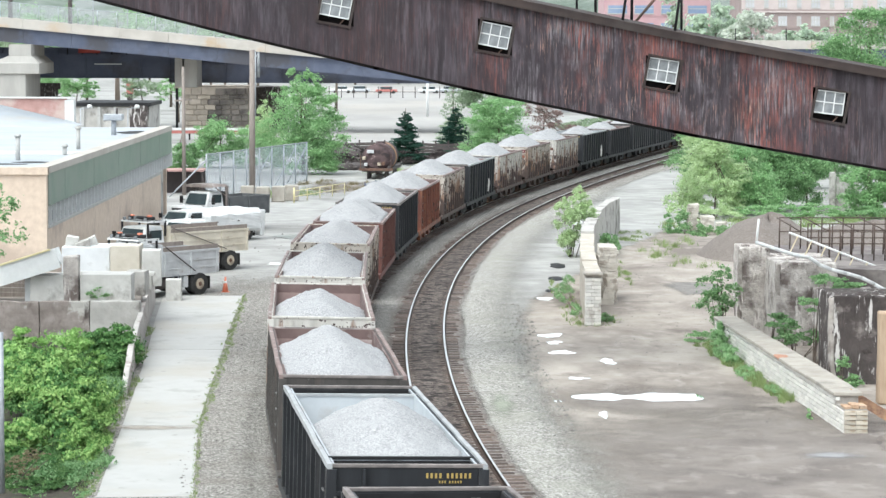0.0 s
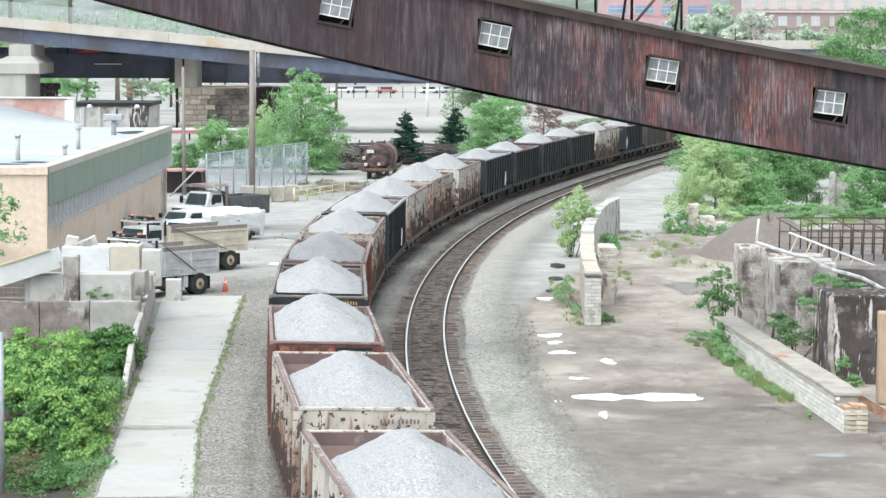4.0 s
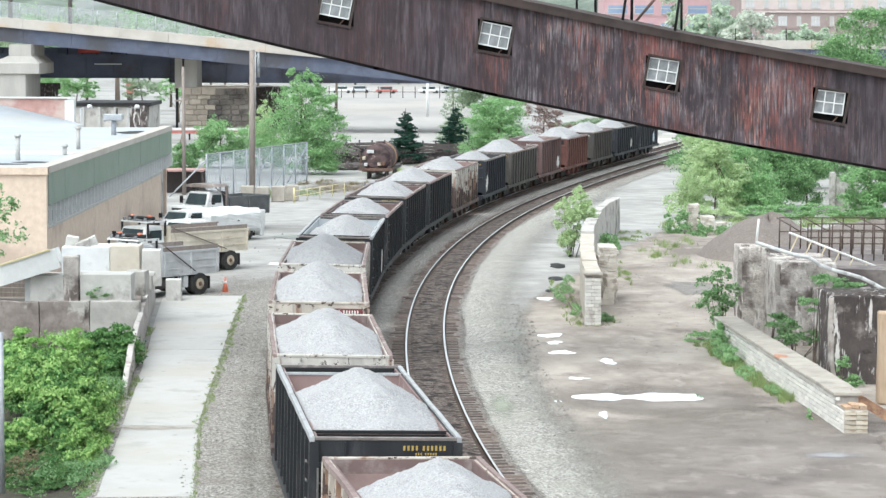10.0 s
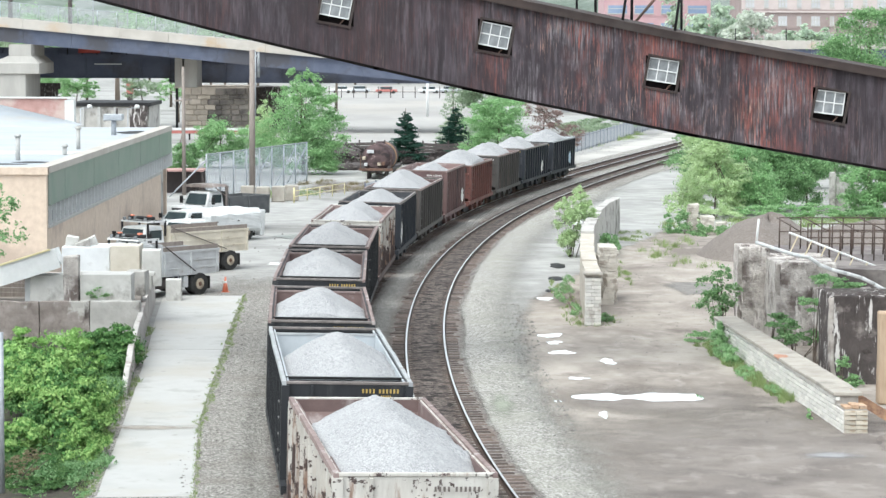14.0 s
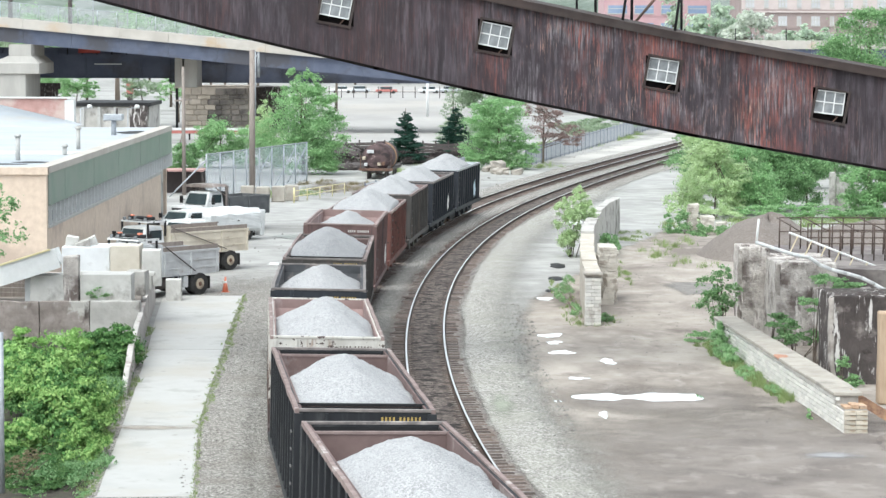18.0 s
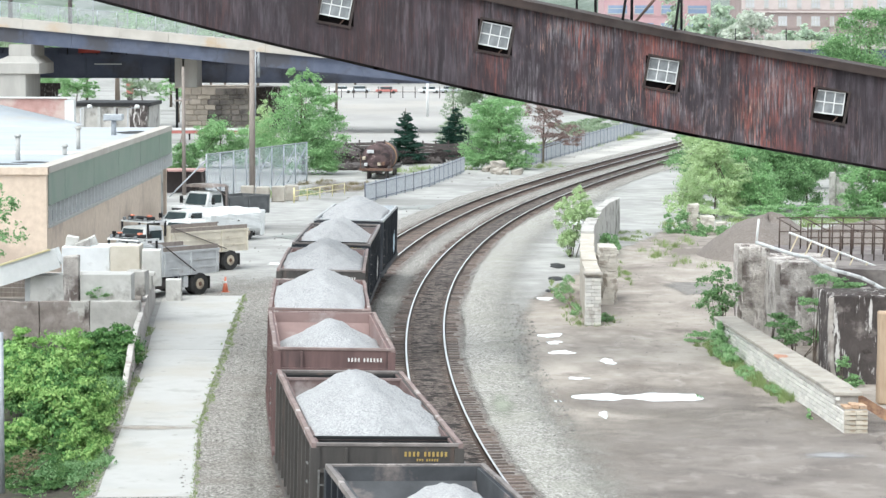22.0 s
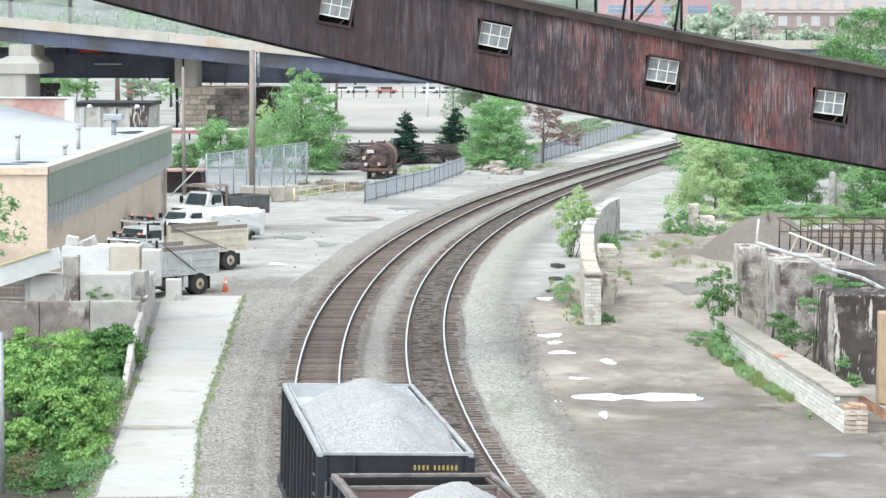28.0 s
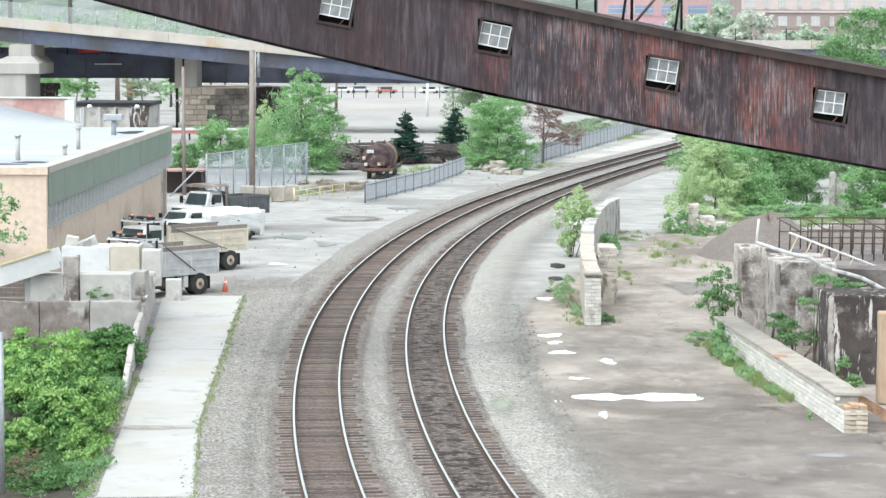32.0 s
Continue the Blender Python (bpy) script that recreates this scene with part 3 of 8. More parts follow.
# dark olive colour stands in for the gallery's reflection in these puddles
M["wet_patch"] = mat("dark_reflection_water", (0.1, 0.1, 0.085), (0.16, 0.158, 0.138), 1.0, 0.3, bump=0.05, spec=0.4)
for i, (x, y, rx, ry) in enumerate(((-9.2, 160.8, 0.95, 1.9), (-6.9, 155.2, 0.5, 2.0), (-6.0, 176.8, 1.4, 1.1), (-1.8, 188.7, 1.8, 2.2))):
    puddle(x, y, rx, ry, 40 + i, "muddy puddle on the paved lot with a painted dark reflection", mt="wet_patch")
for i, (x, y, rx, ry) in enumerate(((6.1, 141.0, 0.4, 1.6), (5.7, 133.5, 0.38, 1.1), (5.1, 127.0, 0.18, 0.6))):
    tagged(part("drain_patch", prism([(x + rx * math.cos(a * 0.4) * (1 + 0.2 * math.sin(a * 2.3 + i)), y + ry * math.sin(a * 0.4)) for a in range(16)], Z0 + 0.012, Z0 + 0.03), M["black_paint"]), "dark patch of wet tar on the ground", "ground patch", "dark patches", "structure")

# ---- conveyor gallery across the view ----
# near-black: shade of the underside and window openings put into the colour
M["gallery_shade"] = mat("shade_black_steel", (0.006, 0.005, 0.005), (0.014, 0.012, 0.012), 2, 0.9, bump=0.1, spec=0.1)
GY = 98.0


def gallery_line(x):
    """Height of the gallery's underside at x."""
    return float(np.interp(x, [-22, -12.56, -7.17, -3.49, 1.36, 9.28, 16.34, 26], [15.75, 13.24, 11.89, 11.05, 9.96, 8.36, 7.13, 5.45]))


gal = root("conveyor_gallery", pose(0, GY, 0), "rusted dark corrugated steel conveyor gallery on a slope", "conveyor gallery", kind="structure")
WIN = [(-3.9, 12.95), (1.87, 11.92), (7.96, 10.61), (14.06, 9.47)]
HG = 3.42
ww, wh = 1.26, 1.12


def gallery_wall(y, holes):
    """Corrugated cladding in sheets, each a piece of its own."""
    xs = np.arange(-20, 24.01, 0.9)
    for i in range(len(xs) - 1):
        x0, x1 = xs[i], xs[i + 1] + 0.02
        cuts = [(cx, cz) for cx, cz in WIN if holes and cx + ww / 2 > x0 and cx - ww / 2 < x1]
        nn = 24
        verts, faces = [], []
        dy = 0.004 * (i % 2)
        for j in range(nn):
            xa, xb = x0 + (x1 - x0) * j / nn, x0 + (x1 - x0) * (j + 1) / nn
            off_y = (0.0, 0.012)[j % 2] + dy
            xm = (xa + xb) / 2
            za, zb = gallery_line(xa), gallery_line(xb)
            spans = [(0.0, HG)]
            for cx, cz in cuts:
                if abs(xm - cx) < ww / 2:
                    rel = cz - 0.18 * (xm - cx) - gallery_line(xm)
                    spans = [(0.0, rel - wh / 2), (rel + wh / 2, HG)]
            for lo, hi in spans:
                k = len(verts)
                verts += [(xa, y - off_y, za + lo), (xb, y - off_y, zb + lo), (xb, y - off_y, zb + hi), (xa, y - off_y, za + hi), (xa, y + 0.05, za + lo), (xb, y + 0.05, zb + lo), (xb, y + 0.05, zb + hi), (xa, y + 0.05, za + hi)]
                faces += [(k, k + 1, k + 2, k + 3), (k + 1, k + 5, k + 6, k + 2), (k + 4, k, k + 3, k + 7), (k + 5, k + 4, k + 7, k + 6), (k + 4, k + 5, k + 1, k)]
        raw("cladding_sheet", verts, faces, M["gallery"], gal)


gallery_wall(-1.3, True)
gallery_wall(1.3, False)
xs = np.arange(-20, 24.1, 2.0)
bm, bm2, bm3 = bmesh.new(), bmesh.new(), bmesh.new()
for i in range(len(xs) - 1):
    a, b = xs[i], xs[i + 1]
    za, zb = gallery_line(a), gallery_line(b)
    for (y0, z0), (y1, z1), tgt in (((-1.56, HG + 0.17), (0.0, HG + 0.3), bm), ((0.0, HG + 0.3), (1.55, HG + 0.17), bm)):
        vs = [tgt.verts.new(v) for v in ((a, y0, za + z0), (b, y0, zb + z0), (b, y1, zb + z1), (a, y1, za + z1), (a, y0, za + z0 - 0.06), (b, y0, zb + z0 - 0.06), (b, y1, zb + z1 - 0.06), (a, y1, za + z1 - 0.06))]
        for q in ((0, 1, 2, 3), (7, 6, 5, 4), (4, 5, 1, 0), (3, 2, 6, 7)):
            tgt.faces.new([vs[k] for k in q])
    beam((a, -1.5, za + HG + 0.01), (b, -1.5, zb + HG + 0.01), 0.1, 0.28, bm2)
    for y in (-1.34, 1.34):
        beam((a, y, za - 0.03), (b, y, zb - 0.03), 0.06, 0.1, bm3)
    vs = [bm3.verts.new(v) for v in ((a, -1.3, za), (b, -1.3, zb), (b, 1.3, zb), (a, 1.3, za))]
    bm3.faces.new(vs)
rng = random.Random(12)
for k in range(26):
    x = rng.uniform(-16, 19)
    ln_ = rng.uniform(0.3, 1.6)
    dz = rng.uniform(0.02, 0.05)
    part("torn_edge", beam((x, -1.37, gallery_line(x) - dz), (x + ln_, -1.37, gallery_line(x + ln_) - dz), 0.02, rng.uniform(0.06, 0.11)), M["gallery_shade"], gal)
part("roof", bm, M["gallery_trim"], gal)
part("eaves_board", bm2, M["gallery_trim"], gal)
part("floor_frame", bm3, M["gallery_shade"], gal)
for i, (cx, cz) in enumerate(WIN):
    turn = Matrix.Translation((cx, 0, cz)) @ pose(0, 0, 0, 0, 10.5, 0)
    # black backing carries the shadow inside the opening
    part("window_recess", box(-ww / 2 - 0.2, ww / 2 + 0.2, -1.02, -0.97, -0.75, 0.75, m=turn), M["gallery_shade"], gal)
    bm = bmesh.new()
    for x in (-0.53, -0.18, 0.18, 0.53):
        box(x - 0.02, x + 0.02, -0.04, 0.03, -0.42, 0.42, bm)
    for z in (-0.4, 0.0, 0.4):
        box(-0.55, 0.55, -0.045, 0.025, z - (0.03 if z < 0 else 0.02), z + 0.02, bm)
    w = part("window_frame", bm, M["white_paint"], gal, "white six-pane window sash hanging askew")
    w.matrix_basis = pose(cx + (0.0, -0.01, 0.0, -0.03)[i], -1.2, cz + (0.1, 0.06, 0.11, 0.11)[i], 0, (11, 11, 9, 7)[i], 0)
    for a in range(3):
        for b in range(2):
            part("pane", box(-0.51 + a * 0.36, -0.2 + a * 0.36, -0.01, 0.0, -0.38 + b * 0.4, -0.02 + b * 0.4), M["pane"], w)
    part("sill", box(-0.66, 0.66, -1.38, -1.28, -wh / 2 - 0.07, -wh / 2, m=turn), M["gallery_trim"], gal)
    part("lintel", box(-0.66, 0.66, -1.36, -1.28, wh / 2, wh / 2 + 0.06, m=turn), M["gallery_trim"], gal)
    for sd in (-1, 1):
        part("jamb", box(sd * 0.6 - 0.045, sd * 0.6 + 0.045, -1.36, -1.28, -wh / 2, wh / 2, m=turn), M["gallery_trim"], gal)
    part("loose_batten", beam((cx + 0.05, -1.15, cz - 0.66), (cx + 0.3, -1.15, cz - 0.4), 0.05, 0.04), M["rust"], gal)
# steel frame that carries cables above the gallery
for x, dx, y, r in ((4.95, 0.0, 1.3, 0.05), (5.65, 0.0, 1.3, 0.06), (6.55, 0.35, -1.2, 0.05), (7.0, 0.0, 1.3, 0.06), (8.45, 0.35, -1.2, 0.05), (8.85, 0.0, 1.3, 0.05)):
    z = gallery_line(x) + HG + 0.1
    part("mast", rod((x - dx * 0.2, y, z), (x + dx, y, z + 3.2), r, seg=6), M["black_paint"], gal)
z = gallery_line(7.0) + HG
part("brace", rod((7.05, 1.3, z + 0.15), (8.1, 1.3, z + 1.4), 0.05, seg=6), M["rust"], gal)
for x in (-18.0, 22.5):
    for y in (-1.1, 1.1):
        part("support_leg", box(x - 0.2, x + 0.2, y - 0.2, y + 0.2, Z0, gallery_line(x) + 0.1), M["rust"], gal)

# ---- viaduct behind ----
via = root("viaduct", pose(0, 0, 0), "road viaduct of blue-grey girders with a tan parapet", "bridge", kind="structure")


def deck_z(x):
    return float(np.interp(x, [-120, -55, -31.8, -24, 0, 40], [20.0, 14.1, 12.0, 11.2, 9.0, 8.0]))


for a in np.arange(-100, 8, 6.0):
    b = a + 5.97
    za, zb = deck_z(a), deck_z(b)
    # left of x = -34 the slab is widened, unseen, to shade the railway girder
    for name, lo, hi, y0, y1, mt in (("parapet_panel", -0.9, 0.0, 329.6, 330.0, "deck"), ("deck_slab", -1.2, -0.9, 329.3, 358 if a < -34 else 341, "deck"), ("fascia_girder", -3.0, -1.2, 329.8, 330.3, "steel_blue"), ("parapet_panel", -1.05, 0.0, 340.6, 341.0, "deck")):
        bm = bmesh.new()
        vs = [bm.verts.new(v) for v in ((a, y0, za + lo), (b, y0, zb + lo), (b, y1, zb + lo), (a, y1, za + lo), (a, y0, za + hi), (b, y0, zb + hi), (b, y1, zb + hi), (a, y1, za + hi))]
        for q in ((3, 2, 1, 0), (4, 5, 6, 7), (0, 1, 5, 4), (1, 2, 6, 5), (2, 3, 7, 6), (3, 0, 4, 7)):
            bm.faces.new([vs[k] for k in q])
        part(name, bm, M[mt], via)
M["mesh"] = bpy.data.materials.new("fine_fence_mesh")
M["mesh"].use_nodes = True
_n, _l = M["mesh"].node_tree.nodes, M["mesh"].node_tree.links
_m = _n.new("ShaderNodeMixShader")
_m.inputs[0].default_value = 0.22
_n["Principled BSDF"].inputs["Base Color"].default_value = (0.5, 0.52, 0.54, 1)
_l.new(_n.new("ShaderNodeBsdfTransparent").outputs[0], _m.inputs[1])
_l.new(_n["Principled BSDF"].outputs[0], _m.inputs[2])
_l.new(_m.outputs[0], _n["Material Output"].inputs[0])
bf = root("bridge_fence", pose(0, 0, 0), "light steel mesh fence on the bridge parapet", "fence", kind="structure")
for a in np.arange(-62, 2, 2.4):
    za, zb = deck_z(a), deck_z(a + 2.4)
    part("post", rod((a, 329.8, za - 0.05), (a, 329.8, za + 2.0), 0.045, seg=6), M["galv"], bf)
    part("rail", rod((a, 329.8, za + 1.95), (a + 2.4, 329.8, zb + 1.95), 0.03, seg=5), M["galv"], bf)
    part("mesh_panel", beam((a + 1.2, 329.8, (za + zb) / 2), (a + 1.2, 329.8, (za + zb) / 2 + 1.95), 2.3, 0.012), M["mesh"], bf)
rbr = root("railway_bridge", pose(0, 0, 0), "deep blue-grey plate girder bridge on stone piers", "bridge", kind="structure")
for a in np.arange(-75, 30, 3.6):
    gt, gb_ = (10.3, 6.5) if a < -37 else (8.9, 5.95)
    part("girder_panel", box(a, a + 3.57, 344.0, 344.3, gb_, gt), M["steel_blue"], rbr)
    part("stiffener", box(a - 0.06, a + 0.06, 343.7, 344.1, gb_, gt), M["steel_blue"], rbr)
part("top_flange", box(-75, 30, 343.5, 344.6, 8.9, 9.5), M["steel_blue"], rbr)
for a in np.arange(-75, 30, 2.4):
    part("cross_beam", box(a, a + 0.3, 344.6, 351.6, 8.7, 9.1), M["steel_blue"], rbr)
part("bottom_flange", box(-75, -35.4, 343.6, 344.6, 6.36, 6.5), M["steel_blue"], rbr)
part("bottom_flange", box(-35.4, 30, 343.6, 344.6, 5.8, 5.95), M["steel_blue"], rbr)
part("far_girder", box(-75, 30, 351.6, 352, 6.5, 8.9), M["steel_blue"], rbr)
# piers
bm = box(-55.2, -51.3, 327.2, 338.9, Z0, 8.0, bevel=0.1)
prism([(-53.4, 327.4), (-50.7, 327.4), (-50.7, 338.5), (-53.4, 338.5)], 9.0, deck_z(-51) - 3.0, bm)
box(-55.6, -49.6, 326.9, 339.1, 7.1, 8.5, bm, bevel=0.08)
bmx = bmesh.new()
lo = [bmx.verts.new(v) for v in ((-55.5, 327.0, 8.5), (-49.7, 327.0, 8.5), (-49.7, 339, 8.5), (-55.5, 339, 8.5))]
hi = [bmx.verts.new(v) for v in ((-53.5, 327.3, 9.3), (-50.6, 327.3, 9.3), (-50.6, 338.7, 9.3), (-53.5, 338.7, 9.3))]
bmx.faces.new(hi)
bmx.faces.new(lo[::-1])
for k in range(4):
    bmx.faces.new((lo[k], lo[(k + 1) % 4], hi[(k + 1) % 4], hi[k]))
merge(bm, bmx)
part("pier", bm, M["pier_concrete"], via)
part("pier", box(-34.1, -33.1, 338, 341, 5.3, 9.6, bevel=0.05), M["pier_concrete"], via)
part("pier", box(-32.85, -31.2, 337.6, 344, 5.3, 9.6, bevel=0.05), M["pier_concrete"], via)
for i in range(7):
    part("deck_post", box(-48.5 + i * 1.9, -48.35 + i * 1.9, 343.2, 343.35, 9.4, 10.5), M["black_paint"], rbr)
part("red_panel", box(-47.0, -44.2, 343.05, 343.15, 9.6, 10.15), M["mark_red"], rbr)
part("white_beam", box(-45.0, -41.5, 343.5, 343.62, 8.1, 8.25), M["white_paint"], rbr)
pier = root("stone_pier", pose(0, 0, 0), "brown stone block bridge pier", "bridge pier", kind="structure")
part("core", box(-33.0, -25.0, 338.2, 352, Z0, 5.3), M["stone"], pier)
rng = random.Random(19)
z = Z0
while z < 5.0:
    h = rng.uniform(0.5, 0.85) if z < 4.2 else 5.28 - z
    x = -33.2 - rng.uniform(0, 0.8)
    while x < -24.9:
        w = rng.uniform(0.8, 1.9)
        e = rng.uniform(-0.06, 0.06)
        part("stone_block", roughen(box(max(x, -33.2), min(x + w, -24.8), 338.0 + e, 338.5, z + 0.015, z + h - 0.015, bevel=0.07), 0.04, 1.7), M["stone"] if x < -30.0 else M["shaded_stone"], pier)
        x += w + 0.025
    z += h
part("bearing_shelf", box(-34.2, -24.7, 337.9, 352.2, 5.2, 5.4), M["stone"], pier)
part("shelf_post", box(-34.05, -33.75, 338.4, 338.7, Z0, 5.2), M["black_paint"], pier)
bar_ = root("barrier_rail", pose(0, 0, 0), "low red barrier with a white top rail", "barrier", kind="structure")
part("board", box(-32.0, -20.5, 310.0, 310.15, 0.5, 0.85), M["car_red"], bar_)
for k in range(6):
    part("post", box(-31.9 + 2.2 * k, -31.7 + 2.2 * k, 310.02, 310.14, Z0, 0.5), M["black_paint"], bar_)
part("rail", box(-32.0, -20.5, 309.95, 310.2, 0.85, 1.15, bevel=0.03), M["white_paint"], bar_)
# the return wall's shade is put into its dark colour
part("shaded_return", roughen(box(-25.0, -20.6, 345, 352, Z0, 5.25, bevel=0.05), 0.1, 0.7, 5), M["dark_concrete"], pier, "return wall of the pier with shade in its colour")
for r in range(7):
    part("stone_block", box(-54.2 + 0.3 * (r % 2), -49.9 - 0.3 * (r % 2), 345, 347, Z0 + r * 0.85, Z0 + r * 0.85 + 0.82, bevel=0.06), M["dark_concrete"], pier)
via2 = root("viaduct", pose(0, 0, 0), "distant road bridge with a pale tan parapet", "bridge", kind="structure")
for a in np.arange(10, 110, 8.0):
    part("parapet_panel", box(a, a + 7.95, 420, 420.4, 10.0, 11.35), M["deck"], via2)
    part("girder_panel", box(a, a + 7.95, 420.3, 420.8, 8.0, 9.98), M["steel_blue"], via2)
    part("post", box(a + 3.9, a + 4.05, 420.1, 420.25, 11.35, 13.2), M["black_paint"], via2)
    if int(a) % 3 == 0:
        part("pier", box(a + 3, a + 5, 420.5, 424, Z0, 8.0), M["concrete"], via2)
part("deck_slab", box(10, 110, 420.4, 432, 9.6, 9.98), M["deck"], via2)

# ---- plants ----
def leaves(name, blobs, n, size, material, parent, seed, clump=0.26, up=0.5, extra=True):
    """Many small leaves in uneven clumps within the given ellipsoids."""
    if size < 0.35:
        n, size = int(n * 4.1), size * 0.46
    rng = np.random.default_rng(seed)
    if extra:
        more = []
        for cx, cy, cz, rx, ry, rz in blobs:
            if rx > 0.45:
                for _ in range(5):
                    d = rng.normal(size=3)
                    d /= np.linalg.norm(d)
                    d[2] = d[2] if d[2] > -0.5 else -d[2]
                    k = rng.uniform(0.28, 0.5)
                    more.append((cx + d[0] * rx * 0.95, cy + d[1] * ry * 0.95, cz + d[2] * rz, rx * k, ry * k, rz * k * 0.9))
        blobs = list(blobs) + more
    vol = np.array([b[3] * b[4] * b[5] for b in blobs]) ** 0.7
    cnt = np.maximum(1, (n * vol / vol.sum()).astype(int))
    pts, outw = [], []
    for (cx, cy, cz, rx, ry, rz), k in zip(blobs, cnt):
        nc = max(7, int(k / 130))
        d = rng.normal(size=(nc, 3))
        d /= np.linalg.norm(d, axis=1)[:, None]
        cc = d * (rng.uniform(0.2, 1.1, (nc, 1)) ** 0.55)
        w = rng.uniform(0.3, 1.7, nc)
        idx = rng.choice(nc, k, p=w / w.sum())
        of = rng.normal(size=(k, 3)) * clump * rng.uniform(0.35, 1.0, (k, 1)) * np.array([1, 1, 0.55])
        q = cc[idx] + of
        outw.append(of / clump + cc[idx] * 0.5)
        pts.append(q * np.array([rx, ry, rz]) + np.array([cx, cy, cz]))
    p = np.concatenate(pts)
    k = len(p)
    nrm = rng.normal(size=(k, 3)) * 0.55 + np.concatenate(outw) * 0.75 + np.array([0, 0, up * 0.7])
    nrm /= np.linalg.norm(nrm, axis=1)[:, None]
    a = np.cross(nrm, rng.normal(size=(k, 3)))
    a /= np.linalg.norm(a, axis=1)[:, None]
    b = np.cross(nrm, a)
    sz = size * rng.uniform(0.55, 1.35, (k, 1))
    a, b = a * sz, b * sz * 0.55
    v = np.stack([p - a, p - b * 1.0 + nrm * sz * 0.12, p + a, p + b + nrm * sz * 0.12], 1).reshape(-1, 3)
    v[:, 2] = np.maximum(v[:, 2], Z0 + 0.01)
    f = np.arange(4 * k).reshape(-1, 4)
    me = bpy.data.meshes.new(name)
    me.vertices.add(4 * k)
    me.vertices.foreach_set("co", v.ravel().astype(np.float32))
    me.loops.add(4 * k)
    me.loops.foreach_set("vertex_index", f.ravel().astype(np.int32))
    me.polygons.add(k)
    me.polygons.foreach_set("loop_start", (np.arange(k) * 4).astype(np.int32))
    me.polygons.foreach_set("loop_total", np.full(k, 4, np.int32))
    me.update()
    me.validate()
    me.materials.append(material)
    ob = new(name, me)
    ob.parent = parent
    return ob


def tree(name, x, y, h, blobs, leaf_mat, n, size, seed, label, category="tree", r=0.16, group="", z=Z0, limbs=9, clump=0.26):
    """Blobs are given relative to the foot of the trunk."""
    t = root(name, pose(x, y, z), label, category, group)
    rng = random.Random(seed)
    top = Vector((rng.uniform(-0.3, 0.3), rng.uniform(-0.3, 0.3), h * 0.82))
    mid = Vector((rng.uniform(-0.2, 0.2), 0, h * 0.4))
    bm = rod((0, 0, 0), mid, r, r * 0.7, 7)
    rod(mid, top, r * 0.7, r * 0.15, 6, bm)
    for i in range(limbs):
        b = blobs[i % len(blobs)]
        k = rng.uniform(0.25, 0.85)
        s = mid.lerp(top, k) if k > 0.4 else Vector((0, 0, 0)).lerp(mid, k * 2)
        e = Vector((b[0] + rng.uniform(-0.6, 0.6) * b[3], b[1] + rng.uniform(-0.6, 0.6) * b[4], b[2] + rng.uniform(-0.2, 0.6) * b[5]))
        rod(s, e, r * 0.35, r * 0.06, 5, bm)
    part("trunk", bm, M["bark"], t)
    leaves("crown", blobs, n, size, leaf_mat, t, seed, clump)
    return t


def shrub(name, x, y, blobs, leaf_mat, n, size, seed, label, category="shrub", group="", z=Z0):
    t = root(name, pose(x, y, z), label, category, group)
    rng = random.Random(seed)
    for i in range(6):
        b = blobs[i % len(blobs)]
        part("stem", rod((b[0] * 0.3 + rng.uniform(-0.1, 0.1), b[1] * 0.3, 0), (b[0] + rng.uniform(-0.5, 0.5) * b[3], b[1] + rng.uniform(-0.5, 0.5) * b[4], b[2] + rng.uniform(0, 0.5) * b[5]), 0.03, 0.008, 5), M["bark"], t)
    leaves("foliage", blobs, n, size, leaf_mat, t, seed, 0.17 if blobs[0][3] > 0.8 else 0.26)
    return t


def grass(name, spots, n, h, material, seed, label, category="grass"):
    """Upright blades over round spots (x, y, rx, ry)."""
    rng = np.random.default_rng(seed)
    sp = np.array(spots)
    area = sp[:, 2] * sp[:, 3]
    idx = rng.choice(len(sp), n, p=area / area.sum())
    nk = 14
    kr, ka = np.sqrt(rng.uniform(0, 1.3, (len(sp), nk))), rng.uniform(0, 6.283, (len(sp), nk))
    kk = (rng.uniform(0, 1, n) ** 1.7 * nk).astype(int)
    rr = np.abs(rng.normal(size=n)) * 0.6
    aa = rng.uniform(0, 6.283, n)
    x = sp[idx, 0] + (kr[idx, kk] * np.cos(ka[idx, kk]) + 0.32 * rr * np.cos(aa)) * sp[idx, 2]
    y = sp[idx, 1] + (kr[idx, kk] * np.sin(ka[idx, kk]) + 0.32 * rr * np.sin(aa)) * sp[idx, 3]
    rr = np.minimum(rr, 1.2)
    hh = h * rng.uniform(0.4, 1.3, n) * (1.1 - rr * 0.7)
    d = rng.uniform(0, 6.283, n)
    lx, ly = rng.normal(size=n) * 0.35 * hh, rng.normal(size=n) * 0.35 * hh
    w = 0.008 + 0.025 * h * rng.uniform(0.5, 1.2, n)
    v = np.stack([np.stack([x - w * np.cos(d), y - w * np.sin(d), np.full(n, Z0)], 1), np.stack([x + w * np.cos(d), y + w * np.sin(d), np.full(n, Z0)], 1), np.stack([x + lx, y + ly, Z0 + hh], 1)], 1).reshape(-1, 3)
    me = bpy.data.meshes.new(name)
    me.vertices.add(3 * n)
    me.vertices.foreach_set("co", v.ravel().astype(np.float32))
    me.loops.add(3 * n)
    me.loops.foreach_set("vertex_index", np.arange(3 * n, dtype=np.int32))
    me.polygons.add(n)
    me.polygons.foreach_set("loop_start", (np.arange(n) * 3).astype(np.int32))
    me.polygons.foreach_set("loop_total", np.full(n, 3, np.int32))
    me.update()
    me.validate()
    me.materials.append(material)
